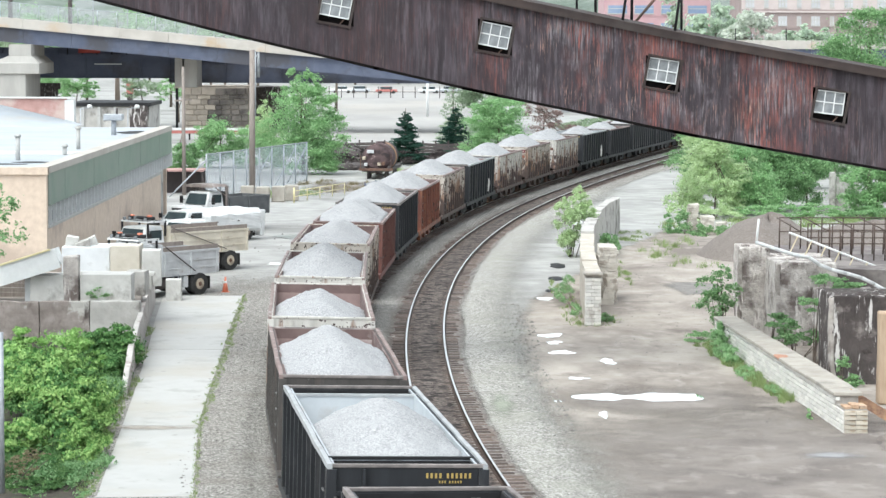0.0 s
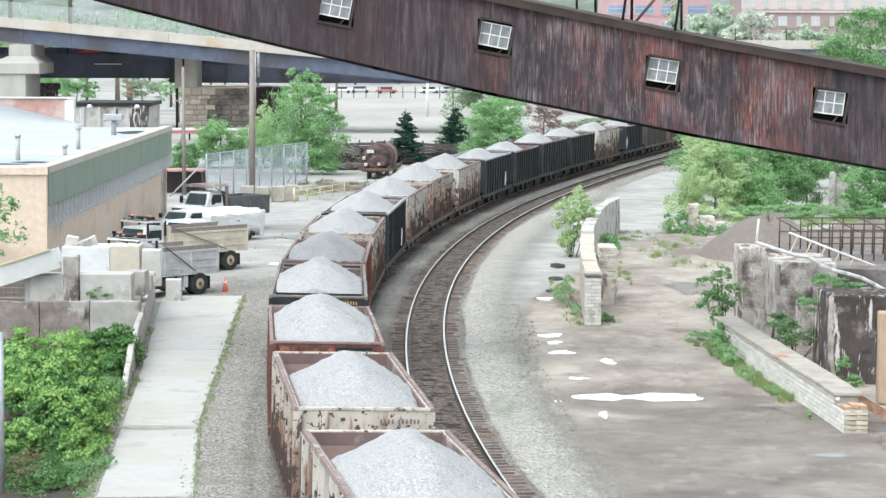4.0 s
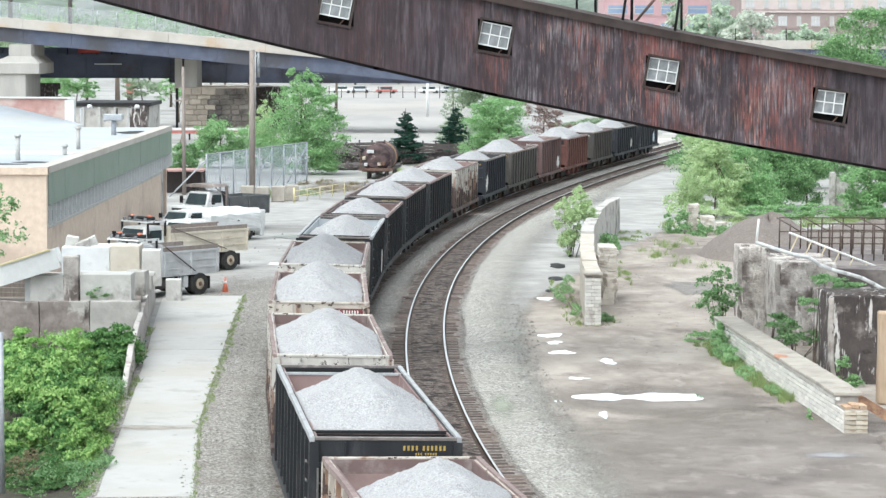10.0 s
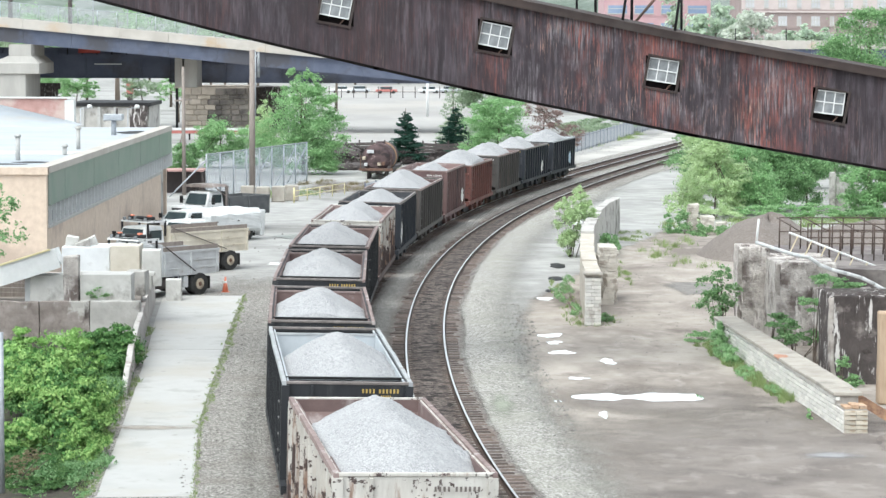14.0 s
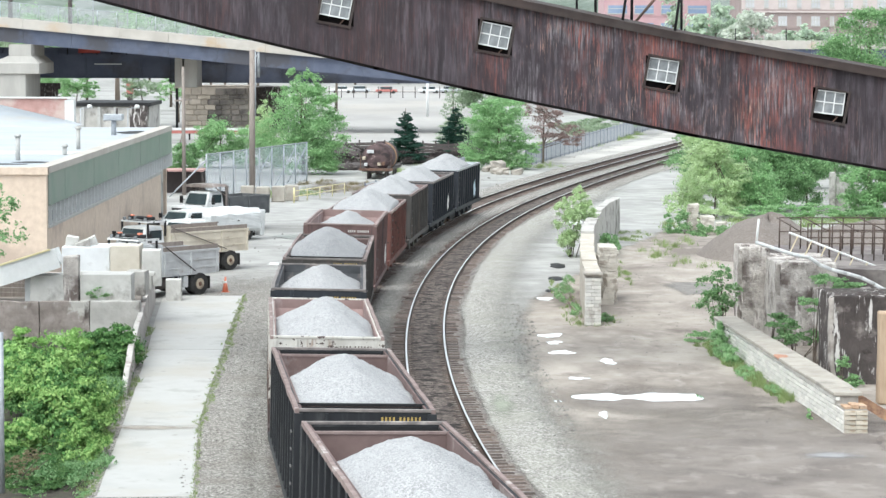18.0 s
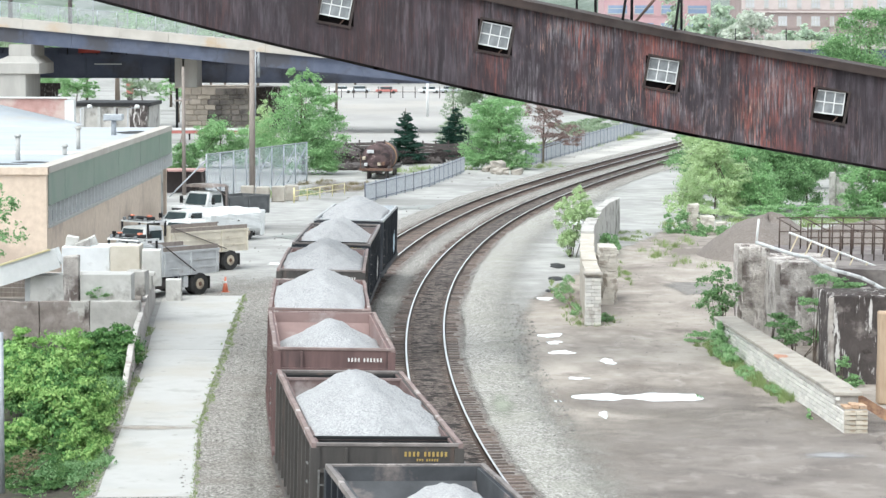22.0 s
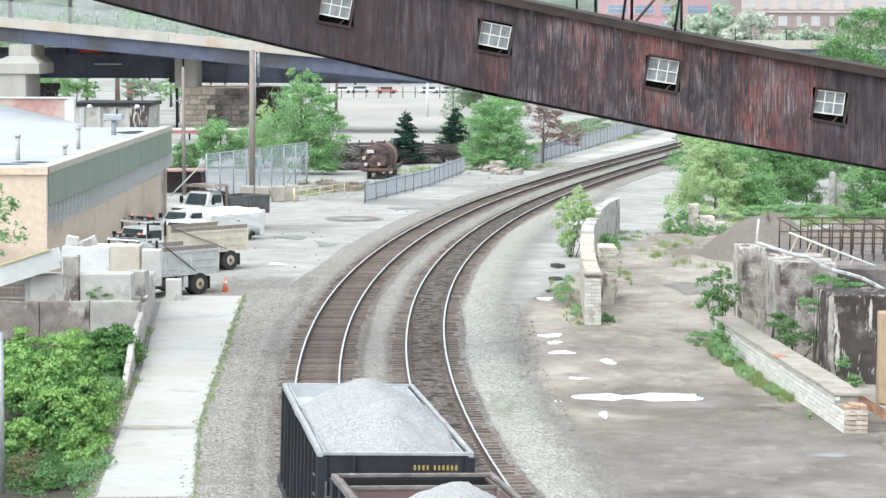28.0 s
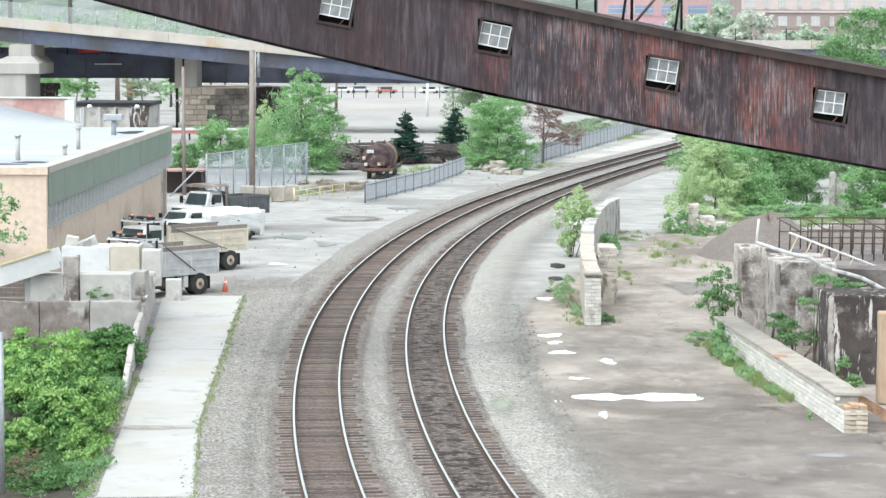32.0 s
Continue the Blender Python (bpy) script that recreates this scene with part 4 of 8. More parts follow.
    return tagged(new(name, me), label, category, kind="stuff")


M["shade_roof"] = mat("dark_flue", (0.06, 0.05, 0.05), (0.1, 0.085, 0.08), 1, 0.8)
# ---- warehouse ----
BX, BY0, BY1, BT = -18.55, 124.0, 181.0, 5.8
wh_ = root("warehouse", pose(0, 0, 0), "low beige brick warehouse with a green fascia and pale flat roof", "building", kind="structure")
part("side_wall", box(BX - 0.3, BX, BY0, BY1 - 6.5, Z0, 2.9), M["beige"], wh_)
part("front_wall", box(-62, BX - 0.3, BY0, BY0 + 0.3, Z0, BT - 0.35), M["beige"], wh_)
part("corner_pier", box(BX - 0.3, BX + 0.02, BY0 - 0.02, BY0 + 0.45, Z0, BT - 0.3), M["beige"], wh_)
part("back_wall", box(-62, BX - 0.3, BY1 - 0.3, BY1, Z0, BT - 0.3), M["beige"], wh_)
part("core", box(-61, BX - 0.5, BY0 + 0.4, BY1 - 0.4, Z0, BT - 0.4), M["ruin_concrete"], wh_)
part("sill", box(BX - 0.35, BX + 0.12, BY0 + 0.45, BY1 - 6.5, 2.9, 3.02), M["concrete"], wh_)
y = BY0 + 0.5
k = 0
while y < BY1 - 0.2:
    y2 = min(y + 5.4, BY1)
    part("fascia_panel", box(BX - 0.3, BX + 0.05 + 0.006 * (k % 2), y, y2 - 0.02, 3.95, BT - 0.3), M["green_band"], wh_)
    y, k = y2, k + 1
M["ribbon_glass"] = mat("dull_ribbon_glass", (0.2, 0.21, 0.22), (0.36, 0.37, 0.38), 1.4, 0.3, bump=0.02, stain=(0.6, 0.61, 0.62), sscale=2.2, slo=0.55, shi=0.66)
y = BY0 + 0.5
while y < BY1 - 0.2:
    w = part("window", box(BX - 0.22, BX - 0.16, y, y + 1.28, 3.02, 3.95), M["ribbon_glass"], wh_)
    part("mullion", box(BX - 0.25, BX + 0.0, y + 1.28, y + 1.4, 3.02, 3.95), M["white_paint"], w)
    part("blind", box(BX - 0.155, BX - 0.15, y + 0.1, y + 1.18, 3.08, 3.3 + 0.4 * random.random()), M["pane"], w)
    y += 1.4
part("far_wall_recess", box(BX - 1.2, BX - 0.9, BY1 - 6.5, BY1, Z0, 3.0), M["ruin_concrete"], wh_)
part("roof", box(-62, BX + 0.0, BY0 - 0.02, BY1, BT - 0.3, BT - 0.12), M["roof"], wh_)
M["parapet"] = mat("tan_parapet_cap", (0.43, 0.4, 0.36), (0.53, 0.5, 0.46), 0.6, 0.85, bump=0.1, stain=(0.42, 0.38, 0.34), sscale=0.3)
part("roof_edge", box(BX - 0.6, BX + 0.1, BY0 - 0.1, BY1 + 0.05, BT - 0.32, BT), M["parapet"], wh_)
part("roof_stain", box(-62, BX - 1.0, 139.5, 143.5, BT - 0.118, BT - 0.1), mat("tan_roof_dust", (0.5, 0.46, 0.42), (0.58, 0.56, 0.53), 0.3, 0.8, stain=(0.55, 0.57, 0.59), sscale=0.2), wh_)
part("roof_edge", box(-62, BX + 0.1, BY0 - 0.12, BY0 + 0.25, BT - 0.36, BT - 0.02), M["beige"], wh_)
for x, y, h in ((-21.3, 133.0, 1.05), (-20.05, 146.0, 1.0), (-19.8, 139.0, 0.3)):
    v = part("roof_vent", rod((x, y, BT - 0.15), (x, y, BT + h), 0.12, seg=10), M["concrete"], wh_)
    part("cowl", rod((x, y, BT + h), (x, y, BT + h + 0.14), 0.19, 0.15, 10), M["concrete"], v)
v = part("roof_fan", rod((-20.7, 167.0, BT - 0.14), (-20.7, 167.0, BT + 0.8), 0.16, seg=10), M["galv"], wh_)
part("cowl", box(-21.3, -20.1, 166.5, 167.5, BT + 0.8, BT + 1.2, bevel=0.06), M["galv"], v)
part("flue", rod((-20.5, 167.0, BT + 1.2), (-20.5, 167.0, BT + 1.6), 0.08, seg=8), M["shade_roof"], v)
for x, y, rx, ry in ((-19.95, 171.5, 1.1, 2.6), (-22.2, 129.0, 1.8, 0.8), (-20.3, 131.0, 0.9, 0.9), (-26, 128.6, 2.5, 0.7)):
    part("roof_stain", prism([(x + rx * math.cos(a * 0.42) * (1 + 0.25 * math.sin(a * 1.9)), y + ry * math.sin(a * 0.42)) for a in range(15)], BT - 0.12, BT - 0.112), M["black_paint"], wh_)
# vaulted roof behind
vb = root("vaulted_shed", pose(0, 0, 0), "shed with a broad white arched roof", "building", kind="structure")
bm = bmesh.new()
arch = [(-66 + 40 * i / 24, 5.5 + 3.1 * math.sin(math.pi * i / 24)) for i in range(25)]
fa_, fb_ = [bm.verts.new((x, 182.0, 5.5 + (z - 5.5) * 0.08)) for x, z in arch], [bm.verts.new((x, 192.0, z)) for x, z in arch]
for i in range(24):
    bm.faces.new((fa_[i], fa_[i + 1], fb_[i + 1], fb_[i])).smooth = True
bm.faces.new(fa_[::-1])
bm.faces.new(fb_)
part("roof", bm, M["roof"], vb)
part("wall", box(-65.5, -26.5, 182.1, 191.9, Z0, 5.48), M["roof"], vb)
rb = root("brick_store", pose(0, 0, 0), "long faded red brick store with white trim", "building", kind="structure")
M["red_wall"] = mat("faded_red_brick", (0.38, 0.22, 0.2), (0.48, 0.3, 0.275), 1.0, 0.9, bump=0.2, stain=(0.54, 0.43, 0.4), sscale=0.3)
part("wall", box(-90, -32.6, 230, 230.5, Z0, 6.45), M["red_wall"], rb)
part("trim", box(-90, -32.0, 229.85, 230.6, 6.45, 6.58), M["white_paint"], rb)
part("corner_pilaster", box(-32.7, -31.9, 229.7, 231, Z0, 6.3), M["white_paint"], rb)
gb = root("low_garage", pose(0, 0, 0), "low grey garage with a dark roof edge", "building", kind="structure")
part("wall", box(-36.5, -29.0, 262, 272, Z0, 4.9), M["ruin_concrete"], gb)
part("roof_edge", box(-36.7, -28.8, 261.7, 272.2, 4.95, 5.3), M["black_paint"], gb)
# dark slab added in front, standing in for the garage's side wall
part("side_shed", box(-30.8, -29.1, 261.2, 261.75, Z0, 5.0), M["dark_concrete"], gb)
for x in (-35.5, -33.9, -32.3, -30.7):
    part("pilaster", box(x - 0.15, x + 0.15, 261.8, 262.0, Z0, 4.9), M["concrete"], gb)
for x, y in ((-30.6, 258.0), (-35.2, 258.0)):
    lp = root("lamp_post", pose(x, y, Z0), "thin steel lamp post with a round white lamp head", "lamp post", "lamp posts")
    part("pole", rod((0, 0, 0), (0, 0, 5.1), 0.06, 0.05), M["galv"], lp)
    part("arm", rod((0, 0, 5.0), (0.9, 0, 5.25), 0.035), M["galv"], lp)
    part("lamp_head", rod((0.9, 0, 5.1), (0.9, 0, 5.45), 0.28, 0.2, 12), M["white_paint"], lp)

M["tan_rim"] = mat("tan_wheel_rim", (0.42, 0.36, 0.27), (0.55, 0.48, 0.38), 3, 0.7, stain=(0.25, 0.2, 0.16), sscale=3)
# ---- dump trucks ----
def dump_truck(m, label, cab, bed, boards=True, shield=None, bars=True, longer=0.0):
    """Nose to -x, rear axle at x = 0."""
    t = root("dump_truck", m, label, "truck", "parked trucks")

    def P(name, bm, mt, parent=None, lab=""):
        return part(name, bm, mt, parent or t, lab)
    P("chassis", box(-5.4, 1.0, -0.45, 0.45, 0.62, 0.9), M["black_paint"])
    c = P("cab", profile_x([(-1.05, 0.75), (-1.05, 1.65), (-0.9, 2.42), (-0.75, 2.5), (0.75, 2.5), (0.9, 2.42), (1.05, 1.65), (1.05, 0.75)], -4.15, -2.7), cab)
    for q in c.data.vertices:
        if q.co.x < -4 and q.co.z > 1.7:
            q.co.x += 0.38
    P("hood", box(-5.65, -4.1, -0.72, 0.72, 0.95, 1.68, bevel=0.1), cab)
    for s in (-1, 1):
        P("fender", profile_x([(s * 0.66, 0.75), (s * 0.66, 1.3), (s * 1.12, 1.2), (s * 1.15, 0.75)], -5.4, -4.2), cab)
        P("headlight", box(-5.68, -5.6, s * 0.86 - 0.14, s * 0.86 + 0.14, 0.95, 1.15), M["pane"])
        P("side_window", box(-3.62, -2.85, s * 1.0 - 0.02, s * 1.0 + 0.02, 1.72, 2.32), M["glass"], c)
        P("door_seam", box(-3.72, -3.69, s * 1.062 - 0.005, s * 1.062 + 0.005, 0.85, 1.65), M["black_paint"], c)
        mr = P("mirror", box(-4.0, -3.9, s * 1.4 - 0.1, s * 1.4 + 0.1, 1.75, 2.2), M["black_paint"])
        P("mirror_arm", rod((-3.9, s * 1.02, 1.95), (-3.95, s * 1.32, 1.98), 0.02, seg=5), M["black_paint"], mr)
        P("fuel_tank", rod((-2.7, s * 0.8, 0.68), (-1.8, s * 0.8, 0.68), 0.28, seg=12), M["shade_roof"])
        P("mud_flap", box(0.62, 0.65, s * 0.95 - 0.28, s * 0.95 + 0.28, 0.25, 0.85), M["rubber"])
        for x in (0.0, -4.75):
            wd = 0.27 if x == 0 else 0.14
            ty = P("wheel", rod((x, s * 0.95 - wd, 0.52), (x, s * 0.95 + wd, 0.52), 0.52, seg=20), M["rubber"])
            P("rim", rod((x, s * (0.95 + wd) - 0.02 * s, 0.52), (x, s * (0.95 + wd) + 0.012 * s, 0.52), 0.29, 0.25, 14), M["tan_rim"], ty)
            P("hub", rod((x, s * (0.95 + wd), 0.52), (x, s * (0.95 + wd) + 0.05 * s, 0.52), 0.12, 0.08, 10), M["rust"], ty)
    ws = profile_x([(-0.86, 1.72), (-0.76, 2.38), (0.76, 2.38), (0.86, 1.72)], -4.165, -4.14)
    wob = P("windscreen", ws, M["glass"], c)
    for q in wob.data.vertices:
        q.co.x += (q.co.z - 1.72) / 0.93 * 0.38 + 0.02
    P("grille", box(-5.69, -5.63, -0.45, 0.45, 1.0, 1.55), M["black_paint"])
    P("bumper", box(-5.85, -5.68, -1.1, 1.1, 0.5, 0.8, bevel=0.03), M["black_paint"])
    if bars:
        rk = P("rack", box(-3.75, -2.5, 0.98, 1.06, 2.7, 2.8), M["white_paint"])
        P("rack_rail", box(-3.75, -2.5, -1.06, -0.98, 2.7, 2.8), M["white_paint"], rk)
        for k, x in enumerate((-3.75, -3.4, -3.05, -2.6)):
            P("rack_bar", box(x - 0.05, x + 0.05, -1.06, 1.06, 2.71, 2.79), M["white_paint"] if k in (0, 2) else M["black_paint"], rk)
            if k in (0, 3):
                for y in (-1.0, 1.0):
                    P("rack_post", box(x - 0.04, x + 0.04, y - 0.04, y + 0.04, 2.0 if k else 1.7, 2.7), M["black_paint"], rk)
        lb = P("light_bar", box(-3.42, -3.18, -0.95, 0.95, 2.84, 3.0, bevel=0.04), M["black_paint"])
        P("clear_lens", box(-3.43, -3.17, 0.25, 0.5, 2.85, 2.99, bevel=0.03), M["pane"], lb)
        P("beacon", box(-3.4, -3.2, -0.75, -0.5, 2.96, 3.07, bevel=0.03), M["orange"], lb)
        P("beacon", box(-3.4, -3.2, 0.62, 0.82, 2.96, 3.05, bevel=0.03), M["orange"], lb)
        for y in (-0.7, 0.0, 0.7):
            P("stand", box(-3.34, -3.26, y - 0.04, y + 0.04, 2.77, 2.86), M["white_paint"], lb)
        for y in (-0.8, 0.4, 0.8):
            P("work_lamp", rod((-3.8, y, 2.88), (-3.72, y, 2.88), 0.09, seg=10), M["pane"], rk)
    # tipping body
    b = P("dump_body", box(-2.4, 1.25, -1.2, 1.2, 0.98, 1.1), bed)
    for s in (-1, 1):
        P("body_side", box(-2.4, 1.25, s * 1.17 - 0.04, s * 1.17 + 0.04, 1.1, 2.05), bed, b)
        P("body_rail", box(-2.45, 1.28, s * 1.18 - 0.07, s * 1.18 + 0.07, 2.05, 2.15), bed, b)
        for z in (1.32, 1.68):
            P("side_rail", box(-2.35, 1.2, s * 1.22 - 0.02, s * 1.22 + 0.02, z - 0.03, z + 0.03), bed, b)
        if boards:
            P("tie_strap", beam((-2.3, s * 1.27, 2.4), (-0.35, s * 1.27, 1.15), 0.06, 0.03), M["shade_roof"], b)
        P("tool_box", box(-1.0, -0.72, s * 1.02 - 0.14, s * 1.02 + 0.14, 0.4, 0.95, bevel=0.02), bed)
        for dx in (-1.75, -1.42):
            P("ladder_rail", box(dx - 0.02, dx + 0.02, s * 1.2 - 0.02, s * 1.2 + 0.02, 0.4, 1.05), M["galv"])
        for x in (-2.3, -0.6, 1.15):
            P("body_rib", box(x - 0.05, x + 0.05, s * 1.24 - 0.04, s * 1.24 + 0.04, 1.02, 2.05), bed, b)
        if boards:
            P("side_board", box(-2.35, 1.2, s * 1.16 - 0.03, s * 1.16 + 0.03, 2.15, 2.35), M["wood_pole"], b)
    P("headboard", box(-2.46, -2.4, -1.2, 1.2, 1.1, 2.5), bed, b)
    P("tailgate", box(1.2, 1.28, -1.18, 1.18, 1.02, 2.15), bed, b)
    if shield:
        P("cab_shield", profile_x([(-1.18, 2.8), (-1.0, 2.95), (1.0, 2.95), (1.18, 2.8)], -3.7, -2.4), shield, b)
        P("shield_lip", box(-3.76, -3.7, -1.15, 1.15, 2.76, 2.9), shield, b)
        for s in (-1, 1):
            P("shield_plate", box(-2.62, -2.38, s * 1.14 - 0.04, s * 1.14 + 0.04, 1.1, 2.85), shield, b)
            P("shield_stay", beam((-2.55, s * 1.12, 2.2), (-3.5, s * 1.12, 2.8), 0.07, 0.05), shield, b)
    P("load", roughen(box(-2.36, 1.18, -1.12, 1.12, 1.1, 1.75), 0.12, 1.5, 3), M["mound"], b)
    P("tail_lamp", box(1.28, 1.33, -1.1, -0.85, 1.1, 1.22), M["mark_red"], b)
    P("tail_lamp", box(1.28, 1.33, 0.85, 1.1, 1.1, 1.22), M["mark_red"], b)
    for z in (0.55, 0.78, 1.0):
        for s in (-1, 1):
            P("step", box(-1.75, -1.42, s * 1.19 - 0.03, s * 1.19 + 0.03, z, z + 0.03), M["galv"])
    if longer:
        for q in t.children_recursive:
            for v in q.data.vertices:
                if v.co.x < -1.1:
                    v.co.x -= longer
    return t


M["bed_grey"] = mat("worn_grey_body_paint", (0.45, 0.46, 0.47), (0.57, 0.58, 0.59), 1.5, 0.6, bump=0.1, stain=(0.3, 0.25, 0.21), sscale=1.2, slo=0.6, shi=0.72)
M["bed_cream"] = mat("cream_body_paint", (0.6, 0.54, 0.44), (0.7, 0.64, 0.54), 1.5, 0.6, bump=0.1, stain=(0.3, 0.2, 0.14), sscale=1.2, slo=0.6, shi=0.7)
M["bed_dark"] = mat("dark_grey_body_paint", (0.09, 0.095, 0.1), (0.14, 0.145, 0.15), 1.5, 0.6, bump=0.1)
ANG = 50
M["shield_brown"] = mat("brown_grey_shield", (0.16, 0.13, 0.12), (0.24, 0.2, 0.185), 2, 0.8, stain=(0.34, 0.3, 0.28), sscale=1.2)
dump_truck(pose(-12.38, 125.6, Z0, 0, 0, ANG), "white truck with a worn grey dump body", M["white_paint"], M["bed_grey"])
dump_truck(pose(-11.95, 138.8, Z0, 0, 0, ANG - 3), "white truck with a cream dump body and roof beacons", M["white_paint"], M["bed_cream"], longer=1.7)
truck_3 = dump_truck(pose(-12.6, 159.0, Z0, 0, 0, ANG - 2), "white truck with its body under a white tarpaulin", M["white_paint"], M["white_paint"], boards=False, bars=False, longer=0.6)
for q in truck_3.children_recursive:
    for v in q.data.vertices:
        if v.co.z > 0.95:
            v.co.z = 0.95 + (v.co.z - 0.95) * 0.62
dump_truck(pose(-12.75, 168.0, Z0, 0, 0, ANG), "white truck with a brown cab shield and dark grey body", M["white_paint"], M["bed_dark"], boards=False, shield=M["shield_brown"], bars=False)
part("tarpaulin", roughen(roughen(box(-3.4, 1.25, -1.45, 1.4, 0.4, 1.9, bevel=0.3), 0.1, 1.3, 5), 0.035, 5.0), M["white_paint"], truck_3, "white tarpaulin cover")
part("tarpaulin_flap", roughen(box(1.0, 1.42, -1.35, 1.3, 0.25, 1.8, bevel=0.06), 0.07, 2.2, 4), M["white_paint"], truck_3, "hanging white tarpaulin flap")
for x in (-2.6, -0.9):
    part("tie_strap", box(x - 0.03, x + 0.03, -1.5, 1.45, 1.2, 1.26), M["shade_roof"], truck_3)
pk_ = root("pickup_truck", pose(-14.2, 147.5, Z0, 0, 0, 52), "white pickup truck parked between the dump trucks", "truck", "parked trucks")
part("body", box(-2.7, 2.4, -0.95, 0.95, 0.5, 1.15, bevel=0.1), M["white_paint"], pk_)
part("hood", box(-2.75, -1.1, -0.88, 0.88, 1.1, 1.4, bevel=0.12), M["white_paint"], pk_)
cb_ = part("cab", profile_x([(-0.95, 1.15), (-0.78, 1.9), (-0.68, 1.98), (0.68, 1.98), (0.78, 1.9), (0.95, 1.15)], -1.1, 0.6), M["white_paint"], pk_)
for v in cb_.data.vertices:
    if v.co.x < -1 and v.co.z > 1.5:
        v.co.x += 0.45
part("windscreen", beam((-1.13, 0, 1.25), (-0.75, 0, 1.82), 1.45, 0.03), M["glass"], cb_)
for sd in (-1, 1):
    part("side_window", box(-0.5, 0.4, sd * 0.88 - 0.02, sd * 0.88 + 0.02, 1.3, 1.8), M["glass"], cb_)
    part("bed_side", box(0.6, 2.4, sd * 0.9 - 0.05, sd * 0.9 + 0.05, 1.1, 1.45), M["white_paint"], pk_)
    for x in (-1.75, 1.6):
        wl_ = part("wheel", rod((x, sd * 0.88 - 0.12, 0.4), (x, sd * 0.88 + 0.12, 0.4), 0.4, seg=16), M["rubber"], pk_)
        part("rim", rod((x, sd * 1.0, 0.4), (x, sd * 1.02, 0.4), 0.22, 0.2, 12), M["galv"], wl_)
# ---- traffic cone ----
cn = root("traffic_cone", pose(-10.35, 125.9, Z0), "orange traffic cone with a white collar", "traffic cone")
part("base", box(-0.2, 0.2, -0.2, 0.2, 0, 0.04, bevel=0.01), M["orange"], cn)
part("cone_body", rod((0, 0, 0.04), (0, 0, 0.75), 0.15, 0.035, 16), M["orange"], cn)
part("collar", rod((0, 0, 0.42), (0, 0, 0.56), 0.088, 0.068, 16), M["white_paint"], cn)

# ---- ruined terrace beside the walkway ----
ter = root("terrace", pose(0, 0, 0), "low terrace behind a stained concrete retaining wall", "terrace", kind="structure")
part("fill", prism([(-24, 105.4), (-12.1, 105.4), (-13.3, 119), (-24, 119)], Z0, 1.33), M["yard"], ter)
for i in range(6):
    x0 = -24 + i * 2.0
    part("wall_panel", roughen(roughen(box(x0, x0 + 1.97, 105.0, 105.4, Z0 - 0.1, 1.4, bevel=0.02), 0.06, 1.3, 6), 0.02, 5.0), M["wet_concrete"] if i < 5 else M["ruin_concrete"], ter)
M["kerb_concrete"] = mat("blotched_concrete", (0.42, 0.395, 0.37), (0.55, 0.525, 0.5), 1.2, 0.92, bump=0.6, bscale=8, stain=(0.3, 0.24, 0.22), sscale=1.1, slo=0.54, shi=0.64, bdist=0.04)
kw = root("kerb_wall", pose(0, 0, 0), "leaning weathered concrete wall along the walkway", "wall", kind="structure")
for i in range(5):
    f0, f1 = i / 5, (i + 1) / 5 - 0.002
    a = Vector((-13.15, 121.0)).lerp(Vector((-10.68, 89.2)), f0)
    b = Vector((-13.15, 121.0)).lerp(Vector((-10.68, 89.2)), f1)
    bm = prism([(a.x - 0.2, a.y), (a.x, a.y), (b.x, b.y), (b.x - 0.2, b.y)], Z0 - 0.1, 1.0)
    for v in bm.verts:
        if v.co.z > 0.5:
            v.co.z = 1.27 - 0.66 * max(0.0, (121.0 - v.co.y) / 30.8) ** 1.3 - max(0.0, 95.0 - v.co.y) * 0.085
    part("wall_panel", roughen(bm, 0.03, 1.7, 4), M["kerb_concrete"], kw)


M["beige_block"] = mat("beige_cast_concrete", (0.5, 0.46, 0.39), (0.6, 0.56, 0.49), 1.3, 0.9, bump=0.5, bscale=8, stain=(0.33, 0.29, 0.24), sscale=0.9, slo=0.56, shi=0.68, bdist=0.04)
M["white_block"] = mat("limewashed_concrete", (0.6, 0.62, 0.64), (0.68, 0.7, 0.72), 1.3, 0.85, bump=0.4, bscale=8, stain=(0.45, 0.45, 0.45), sscale=0.9, slo=0.58, shi=0.7, bdist=0.03)


def block(x0, x1, y0, y1, z0, z1, label, rot=0.0, mt="block", amp=0.05):
    cx, cy = (x0 + x1) / 2, (y0 + y1) / 2
    b = roughen(roughen(box(x0 - cx, x1 - cx, y0 - cy, y1 - cy, 0, z1 - z0, bevel=0.02), amp * 0.3, 1.5, 5), 0.018, 6.0)
    ob = part("concrete_block", b, M[mt])
    ob.matrix_basis = pose(cx, cy, z0, 0, 0, rot)
    return tagged(ob, label, "concrete block", "concrete blocks on the terrace")


for a in ((-16.5, -15.15, 105.6, 106.8, 1.32, 2.38, "pale weathered concrete block on the terrace", 3), (-14.5, -12.45, 105.7, 106.9, 1.32, 2.42, "long pale concrete block with chipped edges", 0), (-12.95, -12.15, 108.2, 109.2, 1.32, 2.32, "stained upright grey concrete block on the terrace", -3, "ruin_concrete"), (-14.2, -12.95, 113.0, 114.4, 1.32, 2.98, "tall beige concrete block on the terrace", 0, "beige_block"), (-12.8, -12.0, 112.3, 113.4, 1.32, 2.85, "pale concrete block on the terrace", 5), (-16.3, -14.25, 113.2, 115.2, 1.32, 2.92, "broad white concrete block on the terrace", 0, "white_block"), (-18.0, -16.8, 110.0, 111.4, 1.32, 2.1, "small grey concrete block on the terrace", 8), (-12.75, -12.05, 121.5, 122.4, Z0, 0.75, "pale concrete block beside the walkway", 4)):
    block(*a)
